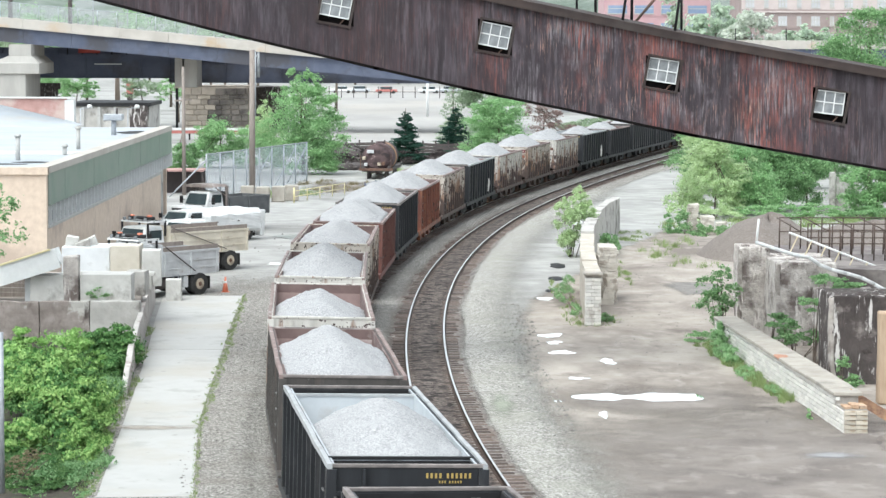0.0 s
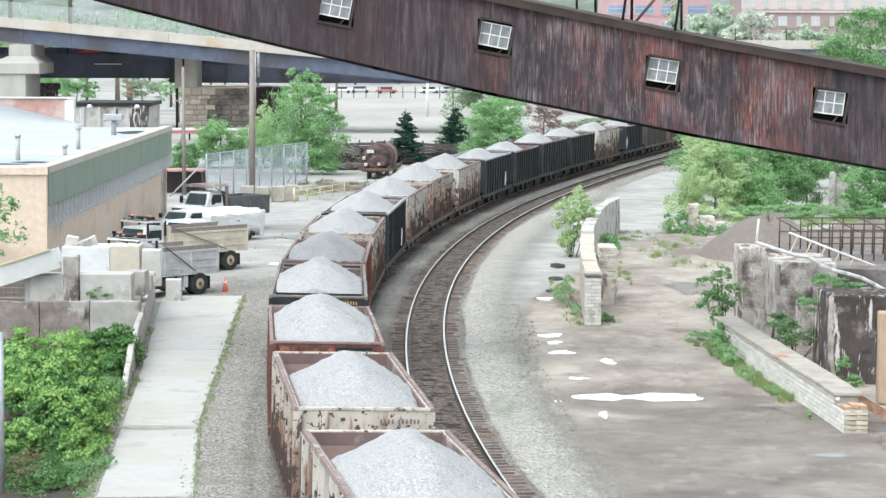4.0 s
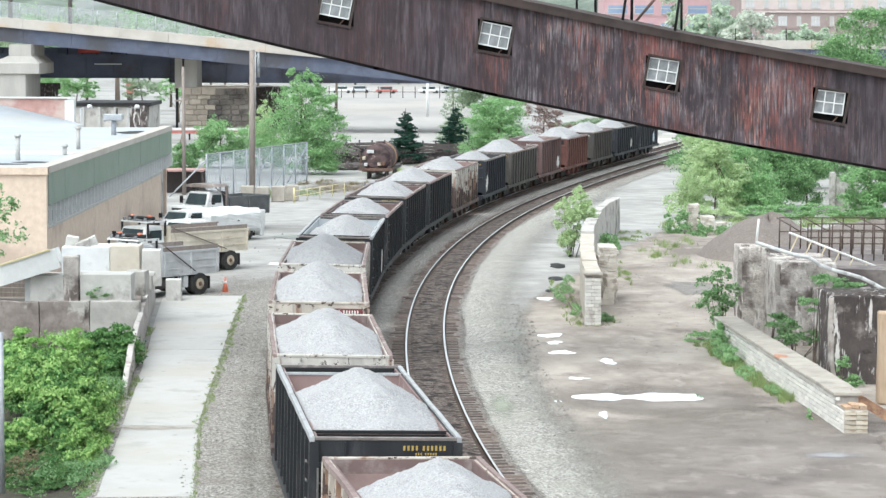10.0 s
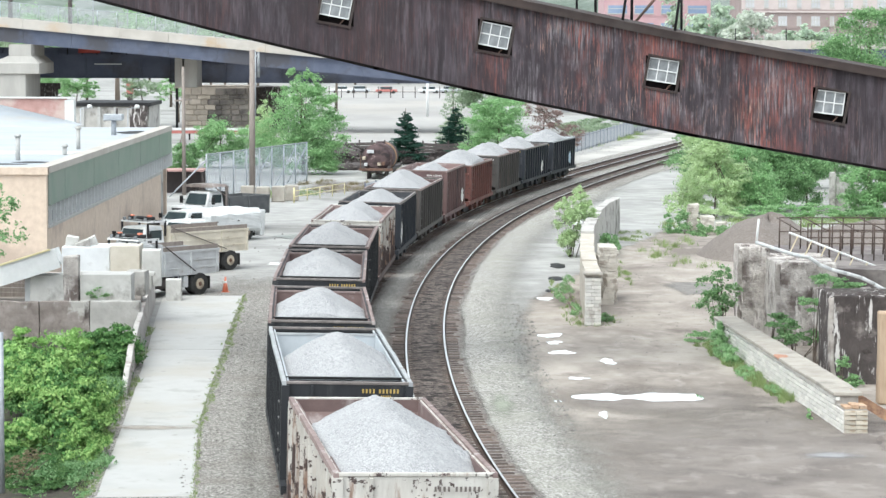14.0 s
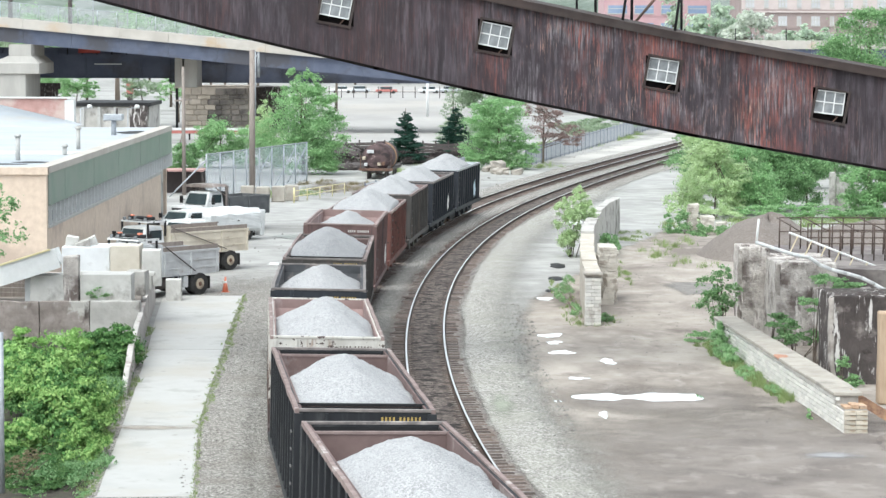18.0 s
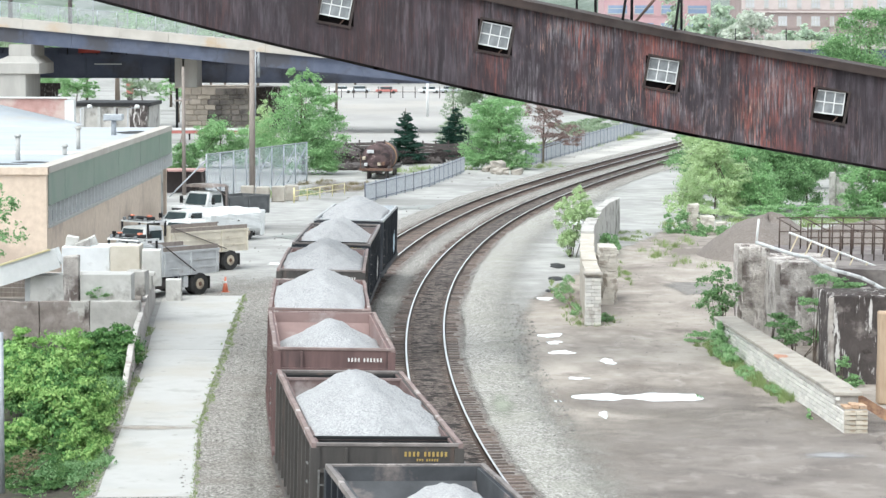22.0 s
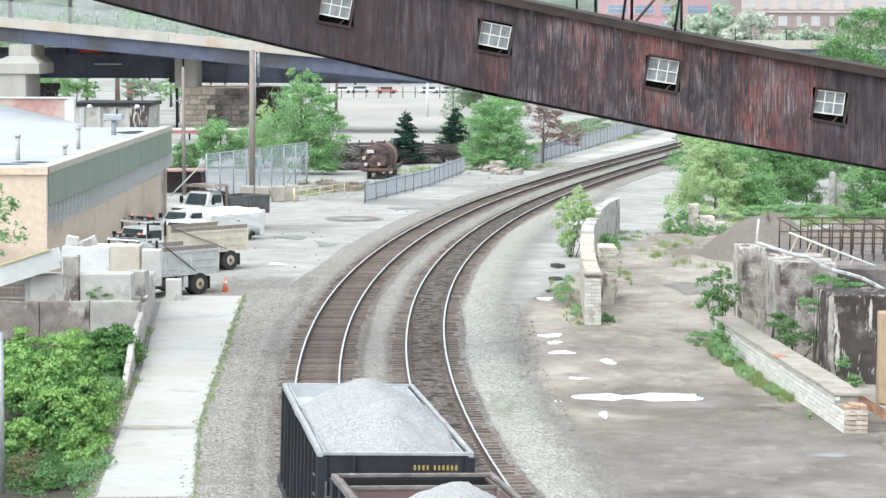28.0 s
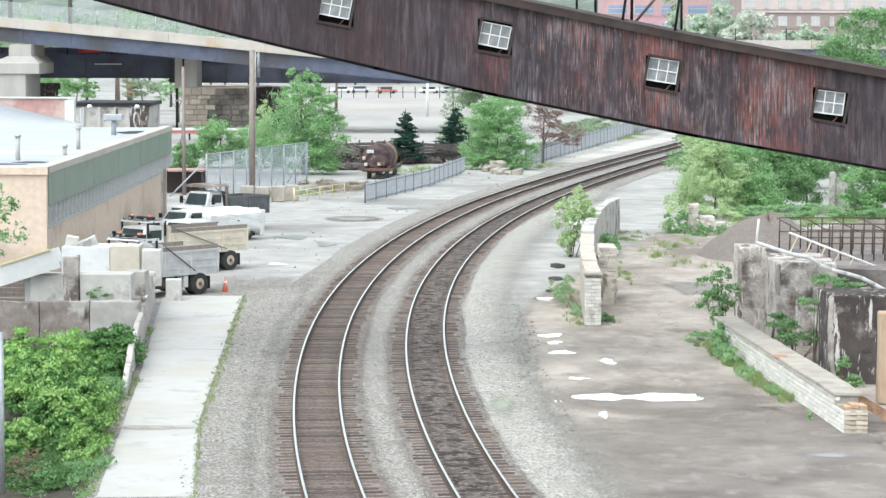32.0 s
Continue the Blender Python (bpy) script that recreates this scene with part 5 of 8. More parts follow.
for i in range(8):
    rng = random.Random(40 + i)
    s = rng.uniform(0.1, 0.22)
    ob = part("rubble_stone", roughen(box(-s, s, -s, s, 0, 1.4 * s, bevel=0.03), 0.07, 2.5, 2), M["block"])
    ob.matrix_basis = pose(-15.6 + 0.34 * i + rng.uniform(-0.1, 0.1), 107.1 + rng.uniform(0, 0.5), 1.32, 0, 0, rng.uniform(0, 90))
    tagged(ob, "broken pale rubble stone on the terrace", "stone", "rubble stones")
for x, y, w, h, tilt, mt in ((-15.98, 113.9, 0.5, 0.42, 14, "block"), (-15.42, 113.7, 0.62, 0.24, -12, "ruin_concrete"), (-15.1, 114.4, 0.45, 0.34, -25, "block")):
    ob = part("rubble_slab", roughen(box(-w / 2, w / 2, -0.3, 0.3, -0.06, h, bevel=0.02), 0.06, 1.8, 3), M[mt])
    ob.matrix_basis = pose(x, y, 2.93, 4, tilt, 8)
    tagged(ob, "broken white concrete slab piled on a block", "concrete slab", "rubble slabs")
tagged(part("concrete_beam", roughen(box(-15.3, -12.1, 111.0, 111.35, 1.9, 2.05, bevel=0.02), 0.02, 1.5, 3), M["block"]), "long pale concrete beam across the blocks", "concrete beam")
for x in (-15.1, -12.4):
    tagged(part("concrete_block", roughen(box(x - 0.2, x + 0.2, 110.9, 111.4, 1.32, 1.9, bevel=0.03), 0.03, 2.0, 2), M["ruin_concrete"]), "small grey block under a concrete beam", "concrete block", "concrete blocks on the terrace")
ob = part("concrete_post", roughen(box(-15.15, -14.55, 105.6, 106.2, 1.32, 3.15, bevel=0.03), 0.05, 2.0, 4), M["old_concrete"])
tagged(ob, "stained upright concrete post on the terrace", "post")
ch = root("conveyor_chute", pose(0, 0, 0), "sloping white steel chute with a yellow edge", "chute")
part("side_plate", beam((-22.0, 105.2, 1.0), (-15.3, 105.2, 3.12), 0.12, 0.8), M["white_paint"], ch)
part("yellow_edge", beam((-17.6, 105.14, 2.83), (-15.6, 105.14, 3.46), 0.14, 0.07), M["yellow"], ch)
part("far_side_plate", beam((-22.0, 106.6, 1.0), (-15.35, 106.6, 3.12), 0.1, 0.7), M["white_paint"], ch)
part("chute_floor", beam((-22.0, 105.9, 0.45), (-15.4, 105.9, 2.85), 1.3, 0.08), M["bed_grey"], ch)
part("leg", box(-16.7, -16.5, 105.7, 105.9, 1.3, 2.3), M["bed_grey"], ch)
pw = root("plank_wall", pose(0, 0, 0), "grey weathered plank wall on the terrace", "plank wall")
for i in range(6):
    part("plank", box(-19.6, -16.6, 107.6, 107.66, 1.33 + i * 0.19, 1.33 + i * 0.19 + 0.175), M["wood_pole"], pw)
gp = part("steel_post", rod((-11.72, 70.0, Z0), (-11.72, 70.0, 4.1), 0.08, seg=10), M["galv"])
tagged(gp, "plain galvanised steel post among the shrubs", "post")
sheet("soil", [(-30, 55), (-9.0, 60), (-9.5, 70), (-10.4, 82.3), (-11.2, 95), (-12.0, 105.2), (-30, 105.2)], Z0 + 0.044, M["soil"], "soil under the shrubs, darkened for their shade", "soil")
M["leaf_bush"] = leaf("glossy_green_leaf", (0.09, 0.23, 0.06), (0.42, 0.6, 0.22), 0.35)
M["leaf_fresh"] = leaf("fresh_yellow_green_leaf", (0.16, 0.34, 0.08), (0.44, 0.64, 0.25), 0.4)
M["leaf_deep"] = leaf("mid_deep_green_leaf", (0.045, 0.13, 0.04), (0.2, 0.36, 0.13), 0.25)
for i, (x, y, bl, lm, n, sz, lab) in enumerate((
        (-11.95, 81.0, [(0.3, 0, 0.95, 1.35, 2.2, 1.1), (-0.9, 3.0, 1.15, 1.2, 2.0, 1.05), (1.0, -2.4, 0.45, 0.8, 1.3, 0.65), (-0.5, -3.8, 0.3, 1.0, 1.6, 0.6)], "leaf_bush", 7500, 0.15, "dense bright green leafy shrub beside the walkway"),
        (-13.6, 88.5, [(0, 0, 1.0, 1.9, 2.8, 1.2), (1.2, 1.5, 0.6, 0.9, 1.6, 0.8)], "leaf_fresh", 5500, 0.15, "bright yellow-green shrub beside the terrace wall"),
        (-12.1, 95.5, [(0.0, 1.6, 0.8, 1.1, 1.3, 0.72), (0.45, -2.2, 0.35, 0.55, 1.5, 0.55), (0.35, -5.4, 0.2, 0.55, 1.4, 0.45)], "leaf_deep", 7500, 0.14, "deep green shrub against the concrete wall"),
        (-11.7, 73.0, [(0, 0, 0.05, 1.6, 2.4, 0.55), (0.7, 2.2, 0.05, 0.8, 1.8, 0.5), (0.6, -1.6, 0.0, 1.3, 1.6, 0.45)], "leaf_dark", 3800, 0.1, "low ragged green shrub on the bank"),
        (-11.2, 88.3, [(0, 0, 0.3, 0.45, 2.2, 0.4)], "leaf_mid", 1800, 0.09, "low weeds along the walkway edge"))):
    sh = shrub("shrub", x, y, bl, M[lm], n, sz, 100 + i, lab, group="shrubs by the walkway")
    # deeper green core leaves put the shrub's inner shade into the colour
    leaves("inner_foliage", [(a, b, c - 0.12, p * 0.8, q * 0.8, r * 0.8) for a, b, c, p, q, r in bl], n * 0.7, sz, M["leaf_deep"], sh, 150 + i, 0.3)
for i, (x, y, bl, lm, n, sz, lab) in enumerate((
        (-10.55, 80.0, [(-0.1, 0, 0.35, 0.55, 2.6, 0.5), (-0.45, 4.2, 0.35, 0.5, 2.4, 0.5), (0.15, -4.0, 0.25, 0.5, 2.6, 0.4)], "leaf_bush", 2600, 0.12, "green shrub edge along the walkway"),
        (-10.0, 74.0, [(0.0, 0, 0.1, 0.6, 2.6, 0.28), (-0.8, -2.0, 0.15, 0.8, 2.0, 0.3), (0.25, -3.4, 0.05, 0.5, 1.6, 0.22)], "leaf_mid", 2400, 0.09, "low mixed weeds on the bank"))):
    shrub("shrub", x, y, bl, M[lm], n, sz, 170 + i, lab, group="shrubs by the walkway")
grass("weeds", [(-9.5 - 0.075 * k, 70 + k, 0.28, 0.7) for k in range(20)], 3800, 0.16, M["grass"], 14, "thin grass between the shrubs and the walkway")
shrub("dead_brush", -12.0, 70.6, [(0, 0, 0.5, 0.9, 0.8, 0.35), (1.0, 0.8, 0.7, 0.6, 0.6, 0.25)], M["weed_brown"], 500, 0.07, 175, "dry brown twigs below the shrubs")
shrub("sapling", -13.95, 105.9, [(0, 0, 0.35, 0.55, 0.4, 0.28)], M["leaf_mid"], 350, 0.09, 120, "small green sapling growing on the terrace", z=1.33)
tree("young_tree", -13.0, 70.0, 8.2, [(1.35, 0, 7.2, 0.5, 0.5, 0.9), (1.2, 0, 6.6, 0.45, 0.5, 0.5), (-0.6, 0, 7.6, 1.2, 1.0, 1.2)], M["leaf_mid"], 700, 0.11, 131, "slender young tree with sparse green leaves", r=0.07)
grass("grass_verge", [(-6.52 - 1.07 * k / 12, 69 + 1.1 * k, 0.07, 0.8) for k in range(13)] + [(-7.58 - 1.72 * k / 40, 82.3 + 1.04 * k, 0.06 + 0.05 * ((k * 7) % 4), 0.8) for k in range(41)], 12000, 0.11, M["grass"], 5, "green grass along the walkway edge")
grass("weeds", [(-11.0 + 0.1 * k, 92 - 3.2 * k, 0.35, 1.8) for k in range(7)] + [(-12.1, 108, 0.15, 2), (-11.4, 99, 0.12, 2.2)], 2600, 0.3, M["grass"], 6, "rough weeds beside the walkway")

# ---- poles, fences and lot ----
pa = root("utility_pole", pose(-14.6, 203, Z0), "tall weathered wooden utility pole with a conduit", "utility pole", "utility poles")
part("pole", rod((0, 0, 0), (0.02, 0, 11.1), 0.24, 0.2, 12), M["wood_pole"], pa)
part("conduit", rod((0.27, -0.1, 6.0), (0.27, -0.1, 11.0), 0.05, seg=6), M["galv"], pa)
part("bracket", rod((0.1, 0, 10.3), (0.55, 0, 10.9), 0.05, seg=6), M["galv"], pa)
part("lamp_head", rod((0.5, 0, 9.0), (0.5, 0, 10.9), 0.13, 0.09, 8), M["pane"], pa)
pb = root("utility_pole", pose(-19.8, 203, Z0), "slim weathered wooden utility pole", "utility pole", "utility poles")
part("pole", rod((0, 0, 0), (-0.05, 0, 9.8), 0.16, 0.11, 10), M["wood_pole"], pb)
part("cross_arm", beam((-0.7, 0, 7.2), (0.6, 0, 7.3), 0.1, 0.12), M["wood_pole"], pb)

chain = bpy.data.materials.new("chain_link_mesh")
chain.use_nodes = True
_n, _l = chain.node_tree.nodes, chain.node_tree.links
_t = _n.new("ShaderNodeBsdfTransparent")
_m = _n.new("ShaderNodeMixShader")
_m.inputs[0].default_value = 0.29
_n["Principled BSDF"].inputs["Base Color"].default_value = (0.5, 0.56, 0.62, 1)
_n["Principled BSDF"].inputs["Roughness"].default_value = 0.6
_l.new(_t.outputs[0], _m.inputs[1])
_l.new(_n["Principled BSDF"].outputs[0], _m.inputs[2])
_l.new(_m.outputs[0], _n["Material Output"].inputs[0])
cf = root("chain_link_fence", pose(0, 0, 0), "tall galvanised chain-link fence with braced posts", "fence", kind="structure")
fa, fb = Vector((-17.75, 199.0, Z0)), Vector((-11.4, 222.0, Z0))
for i in range(9):
    p = fa.lerp(fb, i / 8)
    part("post", rod(p, p + Vector((0, 0, 3.35)), 0.055, seg=8), M["galv"], cf)
    if i < 8:
        q = fa.lerp(fb, (i + 1) / 8)
        a, b = p.lerp(q, 0.02), p.lerp(q, 0.98)
        part("mesh_panel", prism([(a.x, a.y), (b.x, b.y), (b.x - 0.012, b.y + 0.003), (a.x - 0.012, a.y + 0.003)], Z0 + 0.05, Z0 + 3.27), chain, cf)
        part("top_rail", rod(p + Vector((0, 0, 3.3)), q + Vector((0, 0, 3.3)), 0.035, seg=6), M["galv"], cf)
    if i in (5, 7, 8):
        part("brace", rod(p + Vector((0, 0, 3.0)), p + Vector((-1.5, -2.0, 0)), 0.045, seg=6), M["galv"], cf)
part("brace", rod(fa + Vector((0, 0, 2.9)), fa + Vector((-2.6, -1.5, 0.2)), 0.06, seg=6), M["galv"], cf)
M["shade"] = mat("dark_awning", (0.06, 0.05, 0.05), (0.1, 0.085, 0.08), 1, 0.8)
aw = root("lean_to", pose(-20.3, 205, Z0), "low dark lean-to shed with a faded red roof", "shed")
part("roof", box(-1.9, 1.9, -1.2, 1.2, 1.75, 1.9), M["red_wall"], aw)
for s in (-1.8, 1.8):
    part("post", box(s - 0.06, s + 0.06, -1.1, -1.0, 0, 1.75), M["shade"], aw)
part("back_wall", box(-1.85, 1.85, 1.0, 1.1, 0, 1.75), M["shade"], aw)

yg = root("barrier_rail", pose(0, 0, 0), "low yellow painted pipe barrier", "barrier")
ya, yb = Vector((-10.9, 194.0, Z0)), Vector((-7.6, 204.5, Z0))
for i in range(5):
    p = ya.lerp(yb, i / 4)
    part("post", rod(p, p + Vector((0, 0, 1.1 if i == 0 else 0.9)), 0.035 if i else 0.07, seg=8), M["yellow"], yg)
for z in (0.45, 0.85):
    part("rail", rod(ya + Vector((0, 0, z)), yb + Vector((0, 0, z)), 0.028, seg=6), M["yellow"], yg)
for i, (x, y) in enumerate(((-13.2, 194.5), (-12.1, 195.0), (-11.2, 196.5), (-14.4, 195.5))):
    tagged(part("barrier_block", roughen(box(x - 0.5, x + 0.5, y - 0.35, y + 0.35, Z0, Z0 + 1.15, bevel=0.06), 0.04, 2, 3), M["cap"]), "pale concrete barrier block at the lot edge", "concrete block", "barrier blocks")


def picket_fence(pts, h, label):
    f = root("steel_fence", pose(0, 0, 0), label, "fence", "steel picket fences", "structure")
    for a, b in zip(pts[:-1], pts[1:]):
        a, b = Vector((*a, Z0)), Vector((*b, Z0))
        n = max(1, round((b - a).length / 3.0))
        for i in range(n):
            p, q = a.lerp(b, i / n), a.lerp(b, (i + 1) / n)
            part("post", rod(p, p + Vector((0, 0, h + 0.08)), 0.05, seg=6), M["steel_blue"], f)
            for z in (0.2, h - 0.15):
                part("rail", rod(p + Vector((0, 0, z)), q + Vector((0, 0, z)), 0.025, seg=5), M["steel_blue"], f)
            verts, faces = [], []
            m = int((q - p).length / 0.15)
            for j in range(m):
                c = p.lerp(q, (j + 0.5) / m)
                k = len(verts)
                verts += [(c.x - 0.02, c.y, Z0 + 0.06), (c.x + 0.02, c.y, Z0 + 0.06), (c.x + 0.02, c.y, Z0 + h), (c.x - 0.02, c.y, Z0 + h), (c.x, c.y + 0.02, Z0 + 0.06), (c.x, c.y + 0.02, Z0 + h)]
                faces += [(k, k + 1, k + 2, k + 3), (k + 1, k + 4, k + 5, k + 2), (k + 4, k, k + 3, k + 5)]
            tagged(raw("pickets", verts, faces, M["galv"], f), kind="stuff")
    return f


picket_fence([(-5.7, 193.6), (-3.6, 203.4), (-1.1, 215.0), (1.9, 237.3)], 1.45, "grey steel picket fence beside the railway")
picket_fence([(7.7, 247.9), (12.4, 271.5), (19.3, 306.6), (27.7, 352.0), (42, 420)], 1.75, "grey steel picket fence along the curve")

# ---- old tank wagon ----
M["tank"] = mat("flaking_rust_tank", (0.05, 0.034, 0.036), (0.12, 0.078, 0.078), 1.6, 0.85, bump=0.5, stain=(0.28, 0.21, 0.2), sscale=1.6, slo=0.6, shi=0.64, more=(((0.03, 0.024, 0.024), 1.1, 0.55, 0.66, (1, 1, 1)),))
tw = root("tank_wagon", pose(-5.3, 230.6, Z0 - 0.1, 0, 0, -5), "derelict rusty tank wagon with an orange end ring", "railway wagon")
part("tank", rod((0, -4.2, 1.85), (0, 1.6, 1.85), 1.25, seg=28), M["tank"], tw)
part("tank_end", rod((0, -4.2, 1.85), (0, -4.5, 1.85), 1.23, 0.8, 28), M["tank"], tw)
part("orange_ring", rod((0, -0.6, 1.85), (0, 0.1, 1.85), 1.27, seg=28), mat("faded_orange_ring", (0.36, 0.2, 0.1), (0.45, 0.28, 0.16), 2, 0.8), tw, "faded orange painted ring")
part("dome", rod((0, -1.2, 2.95), (0, -1.2, 3.2), 0.45, 0.4, 16), M["tank"], tw)
part("underframe", box(-1.2, 1.2, -4.8, 4.8, 0.75, 1.0), M["shade"], tw)
part("end_platform", box(-1.45, 1.45, -5.1, -4.6, 0.85, 1.05), M["rust"], tw)
for x, z, mt in ((-0.65, 2.45, "bed_grey"), (-0.35, 2.45, "bed_grey"), (-1.05, 1.9, "tan_rim"), (-0.9, 1.35, "bed_grey"), (0.25, 1.4, "tan_rim"), (0.6, 1.45, "rust"), (-1.1, 1.0, "shade"), (1.1, 1.1, "shade"), (0.9, 0.9, "rust"), (-0.3, 0.75, "shade"), (0.4, 0.7, "shade")):
    part("fitting", box(x - 0.14, x + 0.14, -4.75, -4.4, z - 0.14, z + 0.14, bevel=0.03), M[mt], tw)
for y in (-3.2, 3.2):
    for s in (-0.75, 0.75):
        for d in (-0.8, 0.8):
            part("wheel", rod((s - 0.07, y + d, 0.43), (s + 0.07, y + d, 0.43), 0.43, seg=16), M["shade"], tw)
part("hand_rail", rod((-1.3, -4.9, 1.0), (-1.3, -4.9, 2.3), 0.03, seg=5), M["rust"], tw)
part("hand_rail", rod((1.3, -4.9, 1.0), (1.3, -4.9, 2.3), 0.03, seg=5), M["rust"], tw)
dk = root("timber_fence", pose(0, 0, 0), "dark sagging timber fence behind the tank wagon", "fence", kind="structure")
for i in range(14):
    x = -12 + i * 1.25
    part("post", box(x - 0.08, x + 0.08, 262 - i * 0.2, 262.2 - i * 0.2, Z0, 1.7), M["shade"], dk)
    for z in (0.05, 0.36, 0.67, 0.98, 1.3):
        part("board", beam((x, 262 - i * 0.2, z + 0.05 * math.sin(i * 1.7 + z)), (x + 1.25, 261.8 - i * 0.2, z + 0.05 * math.sin((i + 1) * 1.7 + z)), 0.05, 0.28), M["shade"], dk)

for i, (x, y, sx, sy, h) in enumerate(((-9.8, 251, 2.2, 3.0, 1.2), (-7.6, 253, 1.6, 3.0, 0.9), (-8.6, 243, 1.4, 2.0, 0.2), (-1.6, 256, 1.6, 2.0, 0.3))):
    tagged(part("scrap_mound", roughen(roughen(box(x - sx, x + sx, y - sy, y + sy, Z0 - 0.2, h, bevel=0.3), 0.5, 0.8, 5), 0.2, 2.5), M["shade"]), "dark tangled mound of scrap behind the lot", "scrap mound", "scrap mounds")
# ---- rubble by the track ----
for i in range(16):
    rng = random.Random(70 + i)
    s = rng.uniform(0.25, 0.55) if i else 0.9
    rk = roughen(box(-s, s, -s * 0.7, s * 0.7, 0, s * 1.1, bevel=0.1), 0.2, 1.6, 2)
    ob = part("rubble_stone", rk, M["cap"])
    ob.matrix_basis = pose(4.9 + (rng.uniform(-1.3, 1.9) if i else 0.0), 237.5 + (rng.uniform(-3.5, 2.0) if i else 1), Z0 - 0.04, 0, 0, rng.uniform(0, 90))
    tagged(ob, "pale rubble boulder in a heap by the track", "stone", "rubble heap stones")

# ---- trees behind the lot ----
tree("broadleaf_tree", -12.3, 234, 9.2, [(0, 0, 5.2, 2.9, 2.8, 2.4), (-2.0, 0, 3.3, 2.2, 2.2, 1.9), (1.8, 0, 3.2, 2.3, 2.2, 2.0), (0.0, 0, 7.4, 1.5, 1.5, 1.6), (0.4, -0.5, 1.5, 3.2, 2.0, 1.5), (2.2, -0.4, 0.9, 1.4, 1.2, 1.0), (-0.8, 0.4, 8.3, 0.7, 0.7, 0.9)], M["leaf_bright"], 12000, 0.19, 201, "full broadleaf tree with fresh green leaves", r=0.2)
for i, (x, y, bl, lm, n) in enumerate((
        (-20.5, 244, [(0, 0, 2.6, 1.9, 1.8, 1.9), (2.3, 0, 2.0, 1.5, 1.5, 1.8), (-1.8, 0, 1.4, 1.3, 1.3, 1.4)], "leaf_bright", 5000),
        (-16.6, 246, [(0, 0, 3.2, 1.3, 1.3, 2.4), (1.3, 0, 1.6, 1.4, 1.2, 1.5)], "leaf_spring", 3200),
        (-22.8, 232, [(0, 0, 1.3, 1.4, 1.2, 1.3)], "leaf_mid", 2000))):
    tree("small_tree", x, y, 5.0, bl, M[lm], n, 0.2, 210 + i, "small leafy tree behind the fence", r=0.1, group="small trees behind the fence")


def conifer(x, y, h, r, n, seed, label, lm="needle", sparse=1.0):
    t = root("conifer", pose(x, y, Z0), label, "tree", "conifers")
    part("trunk", rod((0, 0, 0), (0, 0, h), 0.13, 0.02, 7), M["bark"], t)
    bl = []
    rng = random.Random(seed)
    lv = int(11 * sparse)
    for i in range(lv):
        z = h * (0.1 + 0.86 * i / lv)
        rr = r * (1 - i / lv) ** 0.85 + 0.12
        for k in range(5):
            a = rng.uniform(0, 6.28)
            bl.append((math.cos(a) * rr * 0.55, math.sin(a) * rr * 0.55, z, rr * 0.55, rr * 0.55, h / lv * 0.55))
    leaves("needles", bl, n, 0.13, M[lm], t, seed, 0.3, 0.2, False)
    return t


conifer(-3.6, 253.5, 5.3, 1.95, 12000, 221, "dark blue-green spruce beside the tank wagon")
conifer(1.2, 262, 5.5, 2.2, 9000, 222, "dark spruce half hidden by other trees")
conifer(1.0, 270, 9.0, 2.0, 2200, 223, "thin airy pine with pale green needles", "leaf_pale")
tree("broadleaf_tree", 4.9, 243, 7.0, [(0, 0, 3.2, 2.9, 2.2, 2.0), (-1.7, 0, 1.3, 1.7, 1.8, 1.4), (1.7, 0, 1.4, 1.8, 1.8, 1.4), (0.0, -0.4, 0.9, 2.6, 1.6, 0.9), (0.8, 0, 5.3, 2.2, 1.8, 1.5), (-1.7, 0.4, 4.7, 1.5, 1.5, 1.2)], M["leaf_bright"], 11000, 0.18, 231, "broadleaf tree with dense fresh green leaves", r=0.16)
tree("broadleaf_tree", 4.6, 262, 9.0, [(0, 0, 6.5, 2.4, 2.2, 2.0), (-2.5, 0, 6.8, 1.6, 1.6, 1.6), (2.2, 0, 7.0, 1.8, 1.8, 1.7)], M["leaf_pale"], 5000, 0.2, 232, "pale green tree behind the others", r=0.15)
tree("budding_tree", 9.6, 255, 7.0, [(-0.8, 0, 5.4, 1.2, 1.2, 1.5), (0.6, 0, 5.6, 1.3, 1.2, 1.4), (0.2, 0, 3.6, 1.5, 1.2, 1.3), (1.8, 0, 2.9, 1.6, 1.4, 1.2), (3.0, 0.5, 2.5, 1.3, 1.2, 0.8)], M["leaf_red"], 2600, 0.14, 233, "half-bare tree with russet young leaves", r=0.12, limbs=26)
grass("weeds", [(9.5, 249, 2, 3), (3.5, 243, 2.5, 2.5), (-3.5, 240, 3, 6), (-11, 205, 2.5, 2.5), (-14, 199, 2.0, 1.5), (14, 300, 3, 10), (20, 325, 4, 12)], 9000, 0.5, M["grass"], 7, "rough green weeds round the lot")
shrub("shrub", 17.0, 330, [(0, 0, 0.9, 3.6, 8, 1.0), (5, 8, 1.0, 3.0, 8, 1.1)], M["leaf_pale"], 2600, 0.3, 236, "pale green hedge behind the fence")

# ---- right side: curved ruined wall ----
M["peach_concrete"] = mat("peach_grey_masonry", (0.42, 0.375, 0.32), (0.52, 0.475, 0.415), 1.6, 0.9, bump=0.5, bscale=9, stain=(0.58, 0.545, 0.49), sscale=1.1, slo=0.54, shi=0.62, bdist=0.04)
M["fragment"] = mat("cream_broken_masonry", (0.46, 0.42, 0.37), (0.6, 0.565, 0.51), 2.2, 0.92, bump=0.7, bscale=9, stain=(0.3, 0.26, 0.225), sscale=1.3, slo=0.52, shi=0.64, bdist=0.05)
